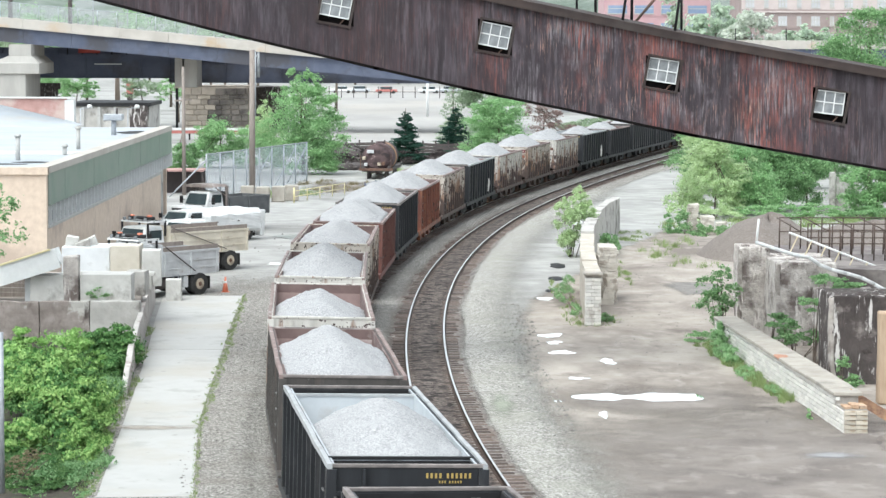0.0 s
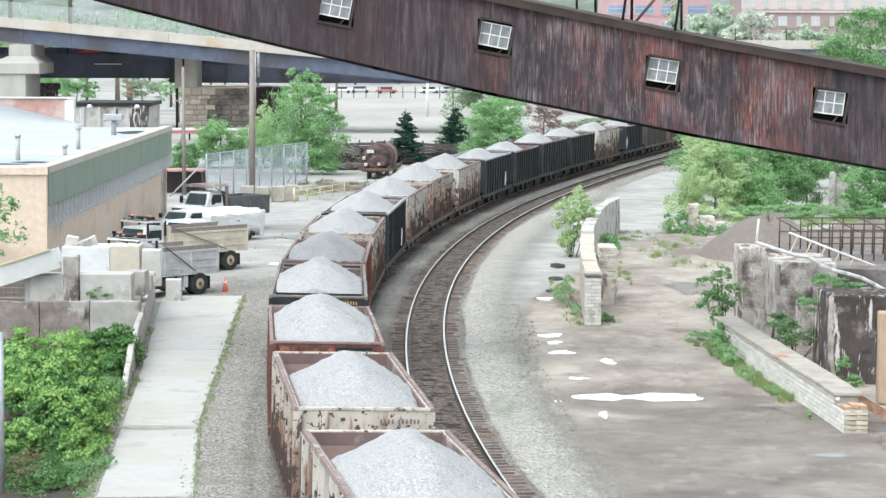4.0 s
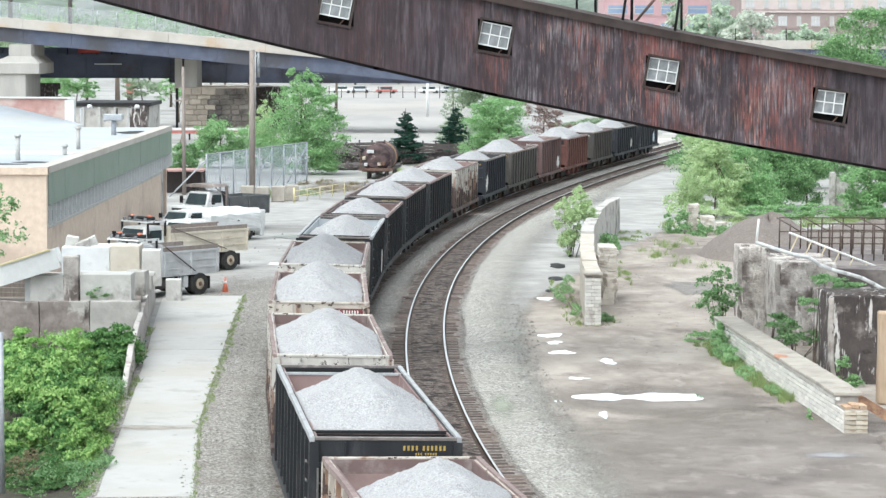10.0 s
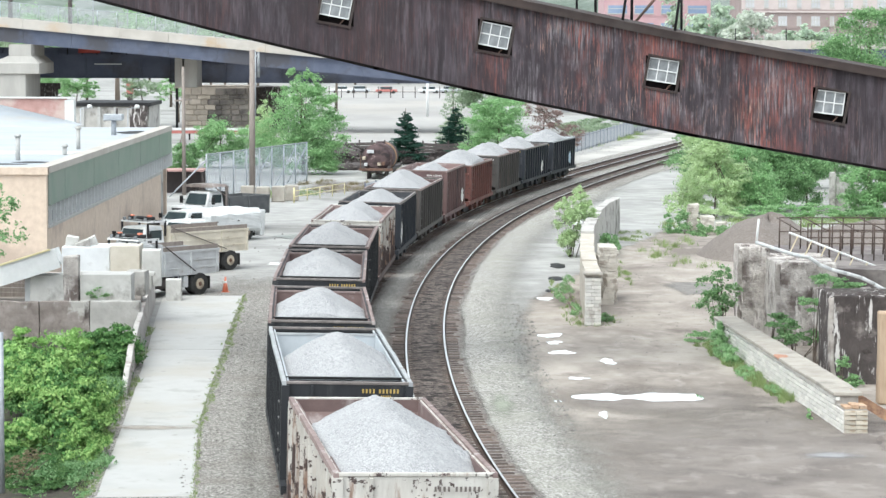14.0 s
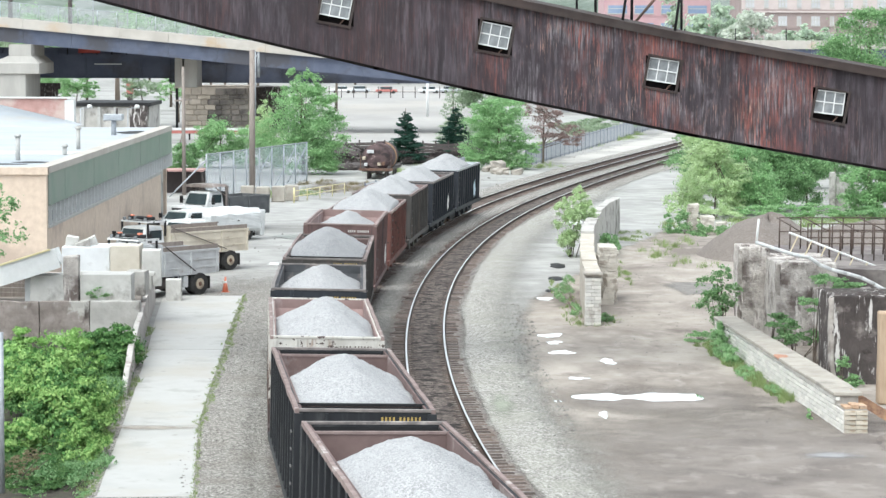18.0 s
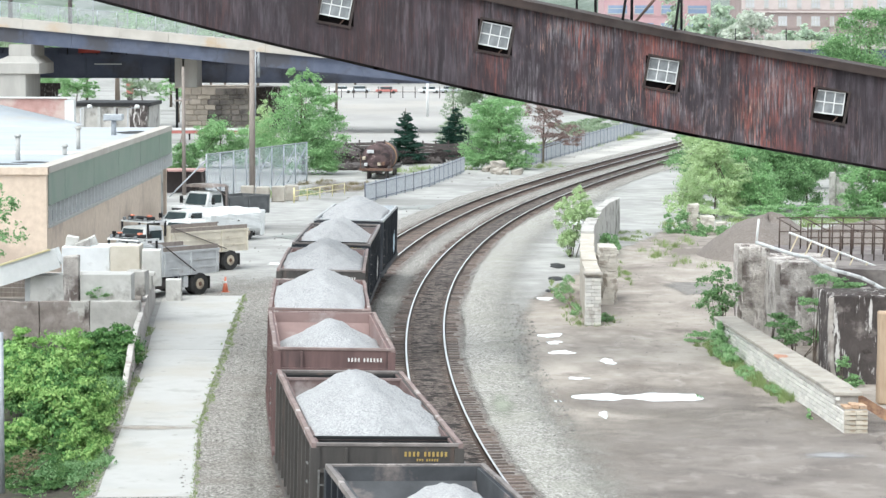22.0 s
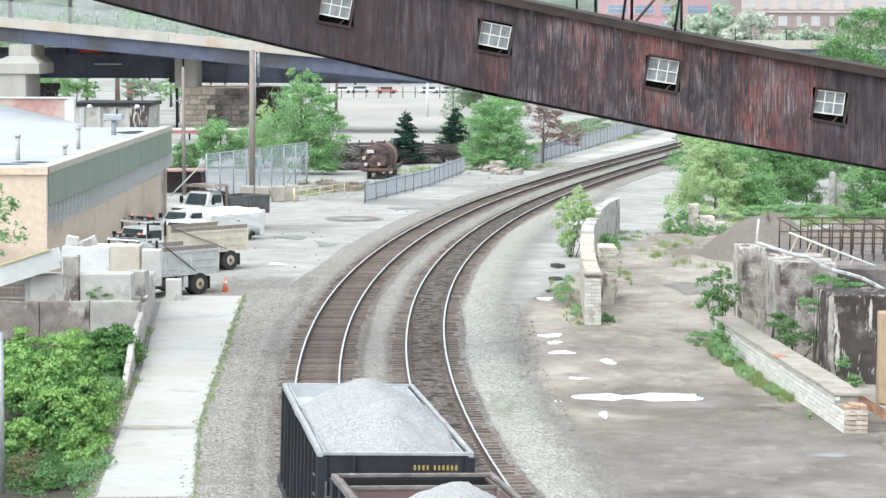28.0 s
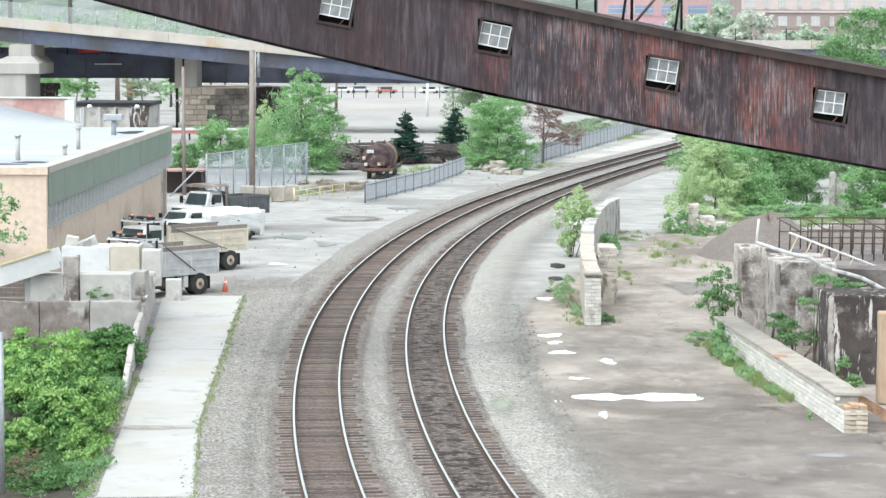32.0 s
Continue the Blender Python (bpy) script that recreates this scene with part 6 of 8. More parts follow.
cw = root("ruined_wall", pose(0, 0, 0), "curved ruined wall of whitewashed masonry", "wall", kind="structure")
CWP = [(6.05, 112.4), (6.2, 118), (6.45, 124.7), (6.75, 130), (7.05, 135.5), (7.4, 141), (7.95, 147), (8.6, 152.5), (9.35, 158), (10.0, 162.5), (10.6, 166.5)]
for i in range(len(CWP) - 1):
    (x0, y0), (x1, y1) = CWP[i], CWP[i + 1]
    th_ = 0.66 if i < 6 else 0.5
    zt = 1.95 + 0.08 * math.sin(i * 1.9)
    bm = prism([(x0, y0), (x0 + th_, y0), (x1 + th_, y1 - 0.02), (x1, y1 - 0.02)], Z0 - 0.1, zt)
    bmesh.ops.subdivide_edges(bm, edges=bm.edges[:], cuts=4, use_grid_fill=True)
    roughen(bm, 0.06, 1.5)
    part("wall_section", bm, M["peach_concrete"] if i < 4 else M["ruin_concrete"], cw)
part("pillar_core", box(6.03, 6.68, 111.75, 112.45, Z0 - 0.05, 1.9), M["mortar"], cw)
for r in range(13):
    for k in range(2):
        x0 = 6.0 if k == 0 else 6.0 + (0.42 if (r % 2) else 0.28)
        x1 = x0 + (0.42 if (r % 2) == (1 - k) else 0.28)
        part("brick", box(x0, min(x1, 6.7) - 0.012, 111.68 + 0.015 * ((r * 3 + k) % 3), 111.95, Z0 + 0.02 + r * 0.155, Z0 + 0.02 + r * 0.155 + 0.14, bevel=0.012), M["white_brick"], cw)
part("pillar_cap", roughen(box(5.95, 6.75, 111.6, 112.5, 1.88, 2.0, bevel=0.03), 0.03, 2, 2), M["cap"], cw)


def broken_courses(x0, x1, y0, y1, z0, z1, seed, lean=0.0, course=0.13, taper=0.0):
    """Uneven courses of rubble masonry, ragged at both ends."""
    rng = random.Random(seed)
    bm = bmesh.new()
    z, k = z0, 0
    while z < z1:
        h = course * rng.uniform(0.7, 1.2)
        f = (z - z0) / max(0.1, z1 - z0)
        a, b = x0 + rng.uniform(-0.03, 0.04) + lean * f + taper * f * (x1 - x0), x1 - rng.uniform(-0.03, 0.06) + lean * f
        c = a
        while c < b - 0.05:
            d = min(b, c + rng.uniform(0.25, 0.55))
            e = rng.uniform(-0.018, 0.018)
            box(c, d - 0.003, y0 + e, y1 + e, z, z + h - 0.005, bm, bevel=0.012)
            c = d
        z, k = z + h, k + 1
    return roughen(roughen(bm, 0.14, 1.1), 0.02, 5.0)


for x0, x1, y0, y1, z1, seed, lean, taper in ((7.2, 7.85, 120.6, 121.5, 1.02, 3, 0.05, 0.2), (7.1, 8.05, 122.2, 124.2, 2.25, 4, 0.08, 0.0)):
    ob = part("wall_fragment", broken_courses(x0, x1, y0, y1, Z0 - 0.1, z1, seed, lean, taper=taper), M["fragment"])
    tagged(ob, "broken leaning fragment of pale coursed masonry", "wall fragment", "wall fragments")
shrub("shrub", 7.1, 147.0, [(-0.1, 0, 1.7, 0.75, 1.2, 1.2), (0.2, 0.4, 2.9, 0.6, 0.9, 0.8), (0.5, 0.6, 3.6, 0.35, 0.6, 0.5), (-0.3, -0.5, 0.7, 0.45, 0.9, 0.7), (0.9, 0.5, 2.3, 0.6, 0.9, 0.9), (-0.6, 0, 2.6, 0.4, 0.7, 0.5)], M["leaf_spring"], 3400, 0.13, 301, "airy bright green shrub growing behind the ruined wall")
shrub("shrub", 5.85, 117.0, [(0, 0, 0.2, 0.35, 2.4, 0.3), (-0.25, 5.0, 0.3, 0.45, 2.6, 0.4), (0.15, 10.0, 0.3, 0.35, 2.6, 0.4)], M["leaf_mid"], 800, 0.08, 303, "low sparse green weeds along the ruined wall")
shrub("shrub", 7.0, 113.6, [(0, 0, 0.12, 0.3, 0.8, 0.22)], M["leaf_mid"], 350, 0.09, 304, "small weed clump behind the brick pillar")
shrub("shrub", 9.2, 147.0, [(0, 0, 0.5, 0.5, 2.0, 0.6), (0.6, 6, 0.4, 0.4, 3.0, 0.5)], M["leaf_mid"], 900, 0.14, 302, "low green weeds at the foot of the wall")
grass("weeds", [(5.6, 116, 0.5, 3.5), (5.9, 122, 0.3, 3), (7.2, 114.5, 0.5, 1.6), (5.6, 128, 0.4, 4), (6.3, 112.2, 0.9, 0.7), (8.8, 134, 0.8, 4), (9.0, 141, 0.6, 6), (11.5, 162, 1.6, 4)], 5000, 0.17, M["grass"], 8, "green weeds round the ruined wall")

# ---- low brick wall ----
bw = root("brick_wall", pose(0, 0, 0), "low whitewashed brick wall with a concrete cap", "wall", kind="structure")
wa, wb = Vector((12.4, 81.4, 0)), Vector((10.85, 105.2, 0))
wd = (wb - wa).normalized()
wn_ = Vector((wd.y, -wd.x, 0))
mw = Matrix(((wd.x, wn_.x, 0, wa.x), (wd.y, wn_.y, 0, wa.y), (0, 0, 1, 0), (0, 0, 0, 1)))
WL = (wb - wa).length
part("core", box(1.25, WL, 0.03, 0.72, Z0 - 0.1, 0.75, m=mw), M["mortar"], bw)
part("core", box(0.02, 1.25, 0.03, 0.72, Z0 - 0.1, 0.5, m=mw), M["mortar"], bw)
bk = {}
for ln in (0.6, 0.3):
    me = bpy.data.meshes.new("brick")
    b = box(0, ln - 0.032, -0.015, 0.12, 0, 0.128, bevel=0.014)
    b.to_mesh(me)
    b.free()
    me.materials.append(M["white_brick"])
    bk[ln] = me
rng = random.Random(3)
for r in range(7):
    x = 0.0 if r % 2 == 0 else -0.3
    while x < WL - 0.05:
        a = max(x, 0.0)
        ln = 0.3 if x < 0 or WL - x < 0.6 else 0.6
        if rng.random() > 0.01 and not (a < 1.2 and r >= 5):
            shared("brick", bk[ln], bw, mw @ pose(a, rng.uniform(-0.012, 0.012), Z0 - 0.05 + r * 0.15, 0, 0, rng.uniform(-0.8, 0.8)))
        x = a + ln
me = bpy.data.meshes.new("end_brick")
b = box(-0.02, 0.1, 0.0, 0.36, 0, 0.135, bevel=0.012)
b.to_mesh(me)
b.free()
me.materials.append(mat("cream_end_brick", (0.47, 0.42, 0.35), (0.58, 0.53, 0.45), 3, 0.9, bump=0.4, stain=(0.34, 0.27, 0.2), sscale=3, vary=0.2))
for r in range(5):
    for k in range(2):
        shared("brick", me, bw, mw @ pose(-0.03 - rng.uniform(0, 0.03), 0.0 + k * 0.37, Z0 - 0.03 + r * 0.15))
for i in range(9):
    x0, x1 = (1.15 if i == 0 else i * WL / 9), (i + 1) * WL / 9 - 0.03
    b = roughen(box(x0, x1, -0.1, 0.84, 0.75, 0.87 + 0.015 * (i % 2), bevel=0.02), 0.02, 2.0, 2)
    b.transform(mw)
    part("cap_slab", b, M["cap"], bw)
M["orange_brick"] = mat("rust_stained_brick", (0.42, 0.27, 0.17), (0.58, 0.43, 0.31), 3, 0.9, bump=0.5, stain=(0.3, 0.22, 0.17), sscale=3, vary=0.2)
for i in range(6):
    part("loose_brick", roughen(box(0.02 + 0.36 * (i // 3) + 0.02 * (i % 2), 0.34 + 0.36 * (i // 3), 0.02 + 0.24 * (i % 3), 0.24 + 0.24 * (i % 3), 0.5, 0.58 + 0.03 * ((i * 5) % 3), bevel=0.02, m=mw), 0.02, 4), M["orange_brick"], bw)
part("rust_patch", roughen(box(10.1, 10.95, -0.13, 0.34, 0.81, 0.9, bevel=0.03, m=mw), 0.03, 3.0), mat("red_rust_patch", (0.34, 0.16, 0.1), (0.47, 0.26, 0.18), 3, 0.9, bump=0.4), bw, "rust-stained patch on the cap")
pk = part("rusty_plank", beam((12.8, 83.2, 0.78), (14.4, 83.4, -0.2), 0.07, 0.3), mat("orange_rust_plate", (0.46, 0.26, 0.14), (0.58, 0.37, 0.23), 2, 0.8, stain=(0.2, 0.11, 0.08), sscale=1.0))
tagged(pk, "rust-orange steel plate leaning on the wall", "steel plate")
ps = part("timber_post", roughen(box(14.5, 15.0, 87.7, 88.3, Z0, 2.85, bevel=0.05), 0.03, 2, 3), mat("tan_timber", (0.36, 0.26, 0.18), (0.47, 0.36, 0.26), 2, 0.9, stretch=(2, 2, 0.4)))
tagged(ps, "thick tan timber post", "post")
grass("weeds", [(11.55 - 0.065 * k, 88.5 + k, 0.22 + 0.1 * ((k * 5) % 3), 0.7) for k in range(17)], 5200, 0.26, M["grass"], 9, "ragged green weeds along the brick wall")
for i, (x, y, bl, n) in enumerate(((10.75, 99.5, [(0, 0, 0.3, 0.4, 1.4, 0.4), (-0.1, 2.2, 0.45, 0.35, 0.9, 0.5), (0.1, 3.6, 0.6, 0.25, 0.6, 0.6)], 1500), (10.3, 106.3, [(0, 0, 0.12, 0.55, 0.9, 0.2)], 500), (11.0, 95.3, [(0, 0, 0.12, 0.32, 1.3, 0.22)], 500), (11.35, 90.6, [(0, 0, 0.1, 0.25, 0.9, 0.2)], 350), (11.8, 84.6, [(0, 0, 0.08, 0.12, 0.4, 0.2)], 90))):
    shrub("weed_clump", x, y, bl, M["leaf_bright"], n, 0.09, 340 + i, "bright green weed clump at the foot of the brick wall", "weeds", group="weed clumps by the wall")

# ---- concrete abutments and pit ----
M["chipped"] = mat("chipped_pale_concrete", (0.27, 0.24, 0.22), (0.46, 0.425, 0.395), 2.4, 0.93, bump=0.9, bscale=9, stain=(0.2, 0.17, 0.155), sscale=1.6, slo=0.52, shi=0.64, bdist=0.06)
def abut(x0, x1, y0, y1, z1, label, amp=0.06):
    b = roughen(roughen(box(x0, x1, y0, y1, Z0 - 0.2, z1, bevel=0.04), amp, 0.7, 15), 0.045, 4.5)
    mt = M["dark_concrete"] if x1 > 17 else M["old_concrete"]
    ab = root("abutment", pose(0, 0, 0), label, "concrete abutment", "ruined abutments")
    part("wall_mass", b, mt, ab)
    rng = random.Random(int(x0 * 100))
    for k in range(int((x1 - x0) * 6)):
        s = rng.uniform(0.05, 0.14)
        px, py = rng.uniform(x0 + 0.1, x1 - 0.1), y0 + abs(rng.gauss(0, 0.5))
        part("broken_chunk", roughen(box(px - s, px + s, py - s, py + s, z1 - 0.12, z1 + s * 0.35, bevel=0.03), s * 0.7, 4.0, 2), mt, ab)
    part("chipped_edge", roughen(roughen(box(x0 - 0.02, x0 + 0.16, y0 - 0.03, y0 + 0.3, Z0, z1 - 0.05, bevel=0.03), 0.12, 1.1, 9), 0.04, 4.5), M["chipped"], ab)
    return ab


abut(12.15, 13.4, 108.6, 110.6, 3.35, "tall stained concrete abutment with white streaks")
abut(13.2, 15.6, 104.6, 109.4, 3.05, "crumbling dark concrete abutment with white streaks")
abut(14.6, 16.9, 99.5, 104.8, 2.1, "broken sunken concrete abutment overgrown with saplings")
abut(13.65, 18.5, 93.0, 96.0, 2.87, "massive dark concrete abutment with a flat top")
M["ledge_dirt"] = mat("purple_grey_dirt", (0.1, 0.084, 0.082), (0.175, 0.152, 0.148), 0.9, 0.95, bump=0.5, bscale=8, stain=(0.26, 0.235, 0.222), sscale=0.5)
ld = root("ledge", pose(0, 0, 0), "raised dirt ledge behind the abutments", "ledge", kind="structure")
part("fill", roughen(prism([(14.4, 106.0), (40, 100), (40, 117), (14.4, 117)], Z0, 2.75), 0.1, 0.7, 6), M["ledge_dirt"], ld)
M["tan_strut"] = mat("tan_painted_steel", (0.5, 0.42, 0.28), (0.6, 0.52, 0.38), 4, 0.7)
M["dark_rust"] = mat("dark_brown_rusty_steel", (0.055, 0.038, 0.032), (0.1, 0.07, 0.058), 3, 0.85, bump=0.2)
fr = root("steel_railing", pose(0, 0, 0), "rusty steel pipe railing frames on the ledge", "railing")
for row, (y, h) in enumerate(((115.5, 1.35), (109.5, 1.25), (112.4, 1.3))):
    for i in range(15):
        x = 14.65 + i * 0.46 + row * 0.4
        part("post", rod((x, y, 2.7), (x + 0.02, y, 2.75 + h * (1.0 if i % 2 == 0 else 0.8)), 0.03, seg=6), M["dark_rust"], fr)
        if i < 14:
            for z in (0.55, 1.0):
                part("rail", rod((x, y, 2.75 + h * z), (x + 0.46, y, 2.75 + h * z), 0.025, seg=5), M["dark_rust"], fr)
for i in range(6):
    x = 14.75 + i * 1.2
    part("cross_rail", rod((x, 109.5, 3.95), (x - 0.2, 115.5, 4.1), 0.03, seg=5), M["dark_rust"], fr)
for i in range(7):
    p = Vector((14.2, 108.8, 3.95)).lerp(Vector((18.6, 106.5, 2.3)), 0.08 + 0.12 * i)
    part("strut", rod(p + Vector((-0.42, -0.7, -0.62)), p + Vector((0, 0, 0.02)), 0.028, seg=5), M["tan_strut"], fr)
part("hand_rail", rod((14.2, 108.8, 3.95), (18.6, 106.5, 2.3), 0.045, seg=6), M["white_paint"], fr, "white painted sloping handrail")
pp = root("white_pipe", pose(0, 0, 0), "bent white plastic pipe across the ledge", "pipe")
line = [(12.75, 107.6, 3.62), (13.3, 106.0, 3.5), (13.9, 104.9, 3.36), (14.45, 104.4, 3.28), (14.85, 104.3, 3.0), (15.3, 104.2, 2.82), (15.9, 104.2, 2.68), (16.5, 104.2, 2.5), (17.0, 104.2, 2.25), (17.9, 104.0, 1.75)]
for a, b in zip(line[:-1], line[1:]):
    part("pipe_length", rod(a, b, 0.075, seg=9), M["white_paint"], pp)
part("riser", rod((12.95, 109.6, 3.3), (13.05, 109.6, 4.45), 0.05, seg=8), M["white_paint"], pp)
for i, (x, y, z, bl, n) in enumerate(((11.5, 107.3, Z0, [(-0.45, 0, 2.2, 0.5, 0.6, 0.5), (-0.1, 0, 2.6, 0.35, 0.4, 0.3), (-0.65, 0, 1.4, 0.5, 0.6, 0.5), (0.0, 0, 1.6, 0.4, 0.5, 0.5), (-0.3, 0, 0.8, 0.35, 0.5, 0.35)], 800), (14.5, 98.7, Z0, [(-0.1, 0, 3.15, 0.45, 0.5, 0.16), (-0.4, 0, 3.3, 0.25, 0.3, 0.12), (0.75, 0.3, 2.85, 0.5, 0.5, 0.14)], 520), (13.9, 98.9, Z0, [(-0.05, 0, 2.25, 0.45, 0.5, 0.17), (0.6, 0, 1.6, 0.3, 0.4, 0.2)], 420), (13.2, 99.4, Z0, [(-0.25, 0, 1.4, 0.4, 0.4, 0.14), (0.05, 0, 0.85, 0.4, 0.4, 0.2), (0.95, 0, 0.85, 0.4, 0.4, 0.25)], 520), (13.95, 92.3, Z0, [(0, 0, 0.75, 0.22, 0.25, 0.3), (0.2, 0, 0.2, 0.4, 0.3, 0.2)], 240), (15.2, 99.2, Z0, [(0, 0, 0.6, 0.6, 0.4, 0.5), (-0.5, 0, 1.9, 0.35, 0.3, 0.2)], 400), (12.6, 101.5, Z0, [(0.2, 0, 1.3, 0.4, 0.4, 0.2), (0.5, 0, 0.7, 0.4, 0.4, 0.2)], 380))):
    bl = [(a, b, c, p * 1.2, q * 1.2, r * 1.35) for a, b, c, p, q, r in bl]
    shrub("sapling", x, y, bl, M["leaf_mid"] if i % 3 == 0 else M["leaf_bright"], int(n * 1.4), 0.11, 320 + i, "green sapling growing from the ruined concrete", group="saplings in the ruin", z=z)
hp = roughen(box(-1.3, 1.6, -1.6, 1.3, -0.6, 0.16, bevel=0.3), 0.22, 0.9, 7)
tagged(part("mud_mound", roughen(hp, 0.06, 3.0), M["mound"]), "low dark mound of churned mud", "mud mound").matrix_basis = pose(14.3, 79.2, Z0 - 0.05)
M["damp"] = mat("damp_dirt", (0.175, 0.15, 0.133), (0.285, 0.252, 0.228), 0.7, 0.85, bump=0.6, bscale=9, stain=(0.125, 0.105, 0.095), sscale=0.35, slo=0.48, shi=0.66, stretch=(0.9, 0.8, 1), more=(((0.33, 0.295, 0.268), 0.9, 0.54, 0.74, (1, 0.7, 1)), ((0.4, 0.37, 0.34), 13.0, 0.66, 0.72, (1, 0.6, 1)), ((0.09, 0.075, 0.068), 11.0, 0.65, 0.71, (1, 0.6, 1))))
soft_patch("soil_stain", -9.1, 81.9, 1.7, 0.55, Z0 + 0.056, mat("thin_brown_soil", (0.3, 0.268, 0.235), (0.42, 0.385, 0.345), 1.5, 0.95, bump=0.2), "brown soil washed over the walkway joint", "soil", 0.6)
soft_patch("damp_ground", -5.9, 177.0, 2.3, 3.6, Z0 + 0.009, M["damp"], "dark damp patch on the paved lot", "ground", 0.4)
soft_patch("damp_ground", -8.3, 214.0, 3.4, 11.0, Z0 + 0.009, M["damp"], "brown weedy dirt behind the barrier", "ground", 0.7)
grass("weeds", [(-8.5, 211, 1.8, 4), (-10, 220, 1.8, 4), (-6.4, 216, 1.4, 5), (-12.5, 200, 0.5, 1.2)], 2600, 0.3, M["weed_brown"], 15, "dry brown weeds behind the barrier")
soft_patch("moss", 1.95, 87.0, 0.9, 6.0, -0.168, mat("pale_green_moss", (0.23, 0.25, 0.19), (0.38, 0.395, 0.335), 6, 0.95, bump=0.3), "thin green moss over the stone verge", "moss", 2.0)
# the wet soil's bluish sheen is painted as a grey-blue colour
soft_patch("wet_clay", 11.4, 77.0, 1.7, 1.1, Z0 + 0.018, mat("bluish_sheen_wet_soil", (0.25, 0.245, 0.25), (0.36, 0.35, 0.355), 1.2, 0.5, bump=0.3), "wet soil on the dirt with a painted bluish sheen", "ground", 1.2)
soft_patch("damp_ground", 11.5, 72, 12, 18, Z0 + 0.009, M["damp"], "damp brown churned dirt", "ground", 0.5)
soft_patch("damp_ground", 7.5, 88.6, 5.0, 5.0, Z0 + 0.011, M["damp"], "damp dirt round the puddle", "ground", 0.8)

# ---- gravel heap ----
verts, faces = [], []
nr, na = 18, 48
for i in range(nr + 1):
    for j in range(na):
        a, r = j / na * 2 * math.pi, i / nr
        v = Vector((math.cos(a) * r * 4.0, math.sin(a) * r * 6.2, 0))
        z = 2.6 * max(0.0, 1 - r ** 1.6) * (1 + 0.1 * math.sin(a * 2 + 1)) + 0.16 * noise.noise(v * 0.8) + 0.06 * noise.noise(v * 3)
        verts.append((18.2 + v.x, 148.5 + v.y, Z0 - 0.05 + max(z, 0.0) * 0.86))
for i in range(nr):
    for j in range(na):
        a, b = i * na + j, i * na + (j + 1) % na
        faces.append((a, a + na, b + na, b))
tagged(raw("heap_of_gravel", verts, faces, M["mound"], smooth=True), "brown-grey heap of gravel", "gravel heap")
verts2 = [(x * 1.3 + 1.5, y * 0.9 + 22, z * 0.62 - 0.08) for x, y, z in verts]
tagged(raw("heap_of_gravel", verts2, faces, M["mound"], smooth=True), "low heap of brown gravel behind the railing", "gravel heap")
sheet("wet_patch", [(10.4, 129.5), (11.2, 131.8), (12.6, 132.4), (13.8, 131.0), (13.9, 127.5), (13.0, 125.4), (11.6, 125.0), (10.7, 126.6)], Z0 + 0.011, mat("dark_gravel_patch", (0.16, 0.148, 0.138), (0.26, 0.24, 0.225), 2, 0.9, bump=0.4, bscale=10), "dark patch of fine gravel", "gravel", 0.7)
rw = root("ruined_wall", pose(0, 0, 0), "small crumbled whitewashed wall among weeds", "wall", kind="structure")
part("wall_section", broken_courses(15.25, 16.0, 166.0, 166.6, Z0 - 0.1, 1.35, 21, 0.0, 0.16, 0.1), M["fragment"], rw)
part("wall_section", broken_courses(15.9, 16.9, 164.6, 165.3, Z0 - 0.1, 0.85, 22, 0.0, 0.16, 0.1), M["fragment"], rw)
part("wall_section", broken_courses(16.7, 17.5, 163.4, 164.0, Z0 - 0.1, 0.55, 23, 0.0, 0.16, 0.2), M["fragment"], rw)
tagged(part("concrete_post", roughen(box(26.8, 27.2, 184, 184.4, Z0, 2.6, bevel=0.04), 0.04, 2, 2), M["ruin_concrete"]), "weathered concrete post among the trees", "post")

# ---- trees on the right ----
def wispy(seed, w, d, h, k, lean=0.0, low=0.2):
    """Many small sprays of foliage filling an uneven upright envelope."""
    rng = random.Random(seed)
    out = []
    for _ in range(k):
        f = rng.uniform(low, 1.0) ** 0.9
        r = (0.35 + 0.65 * math.sin(math.pi * min(1.0, 0.22 + 0.72 * f))) * (1.0 if f < 0.75 else 0.75)
        a, q = rng.uniform(0, 6.28), math.sqrt(rng.random())
        s = rng.uniform(0.4, 0.85)
        out.append((math.cos(a) * q * w * r + lean * f, math.sin(a) * q * d * r, h * f * 0.92, s, s, s * rng.uniform(0.6, 1.1)))
    return out


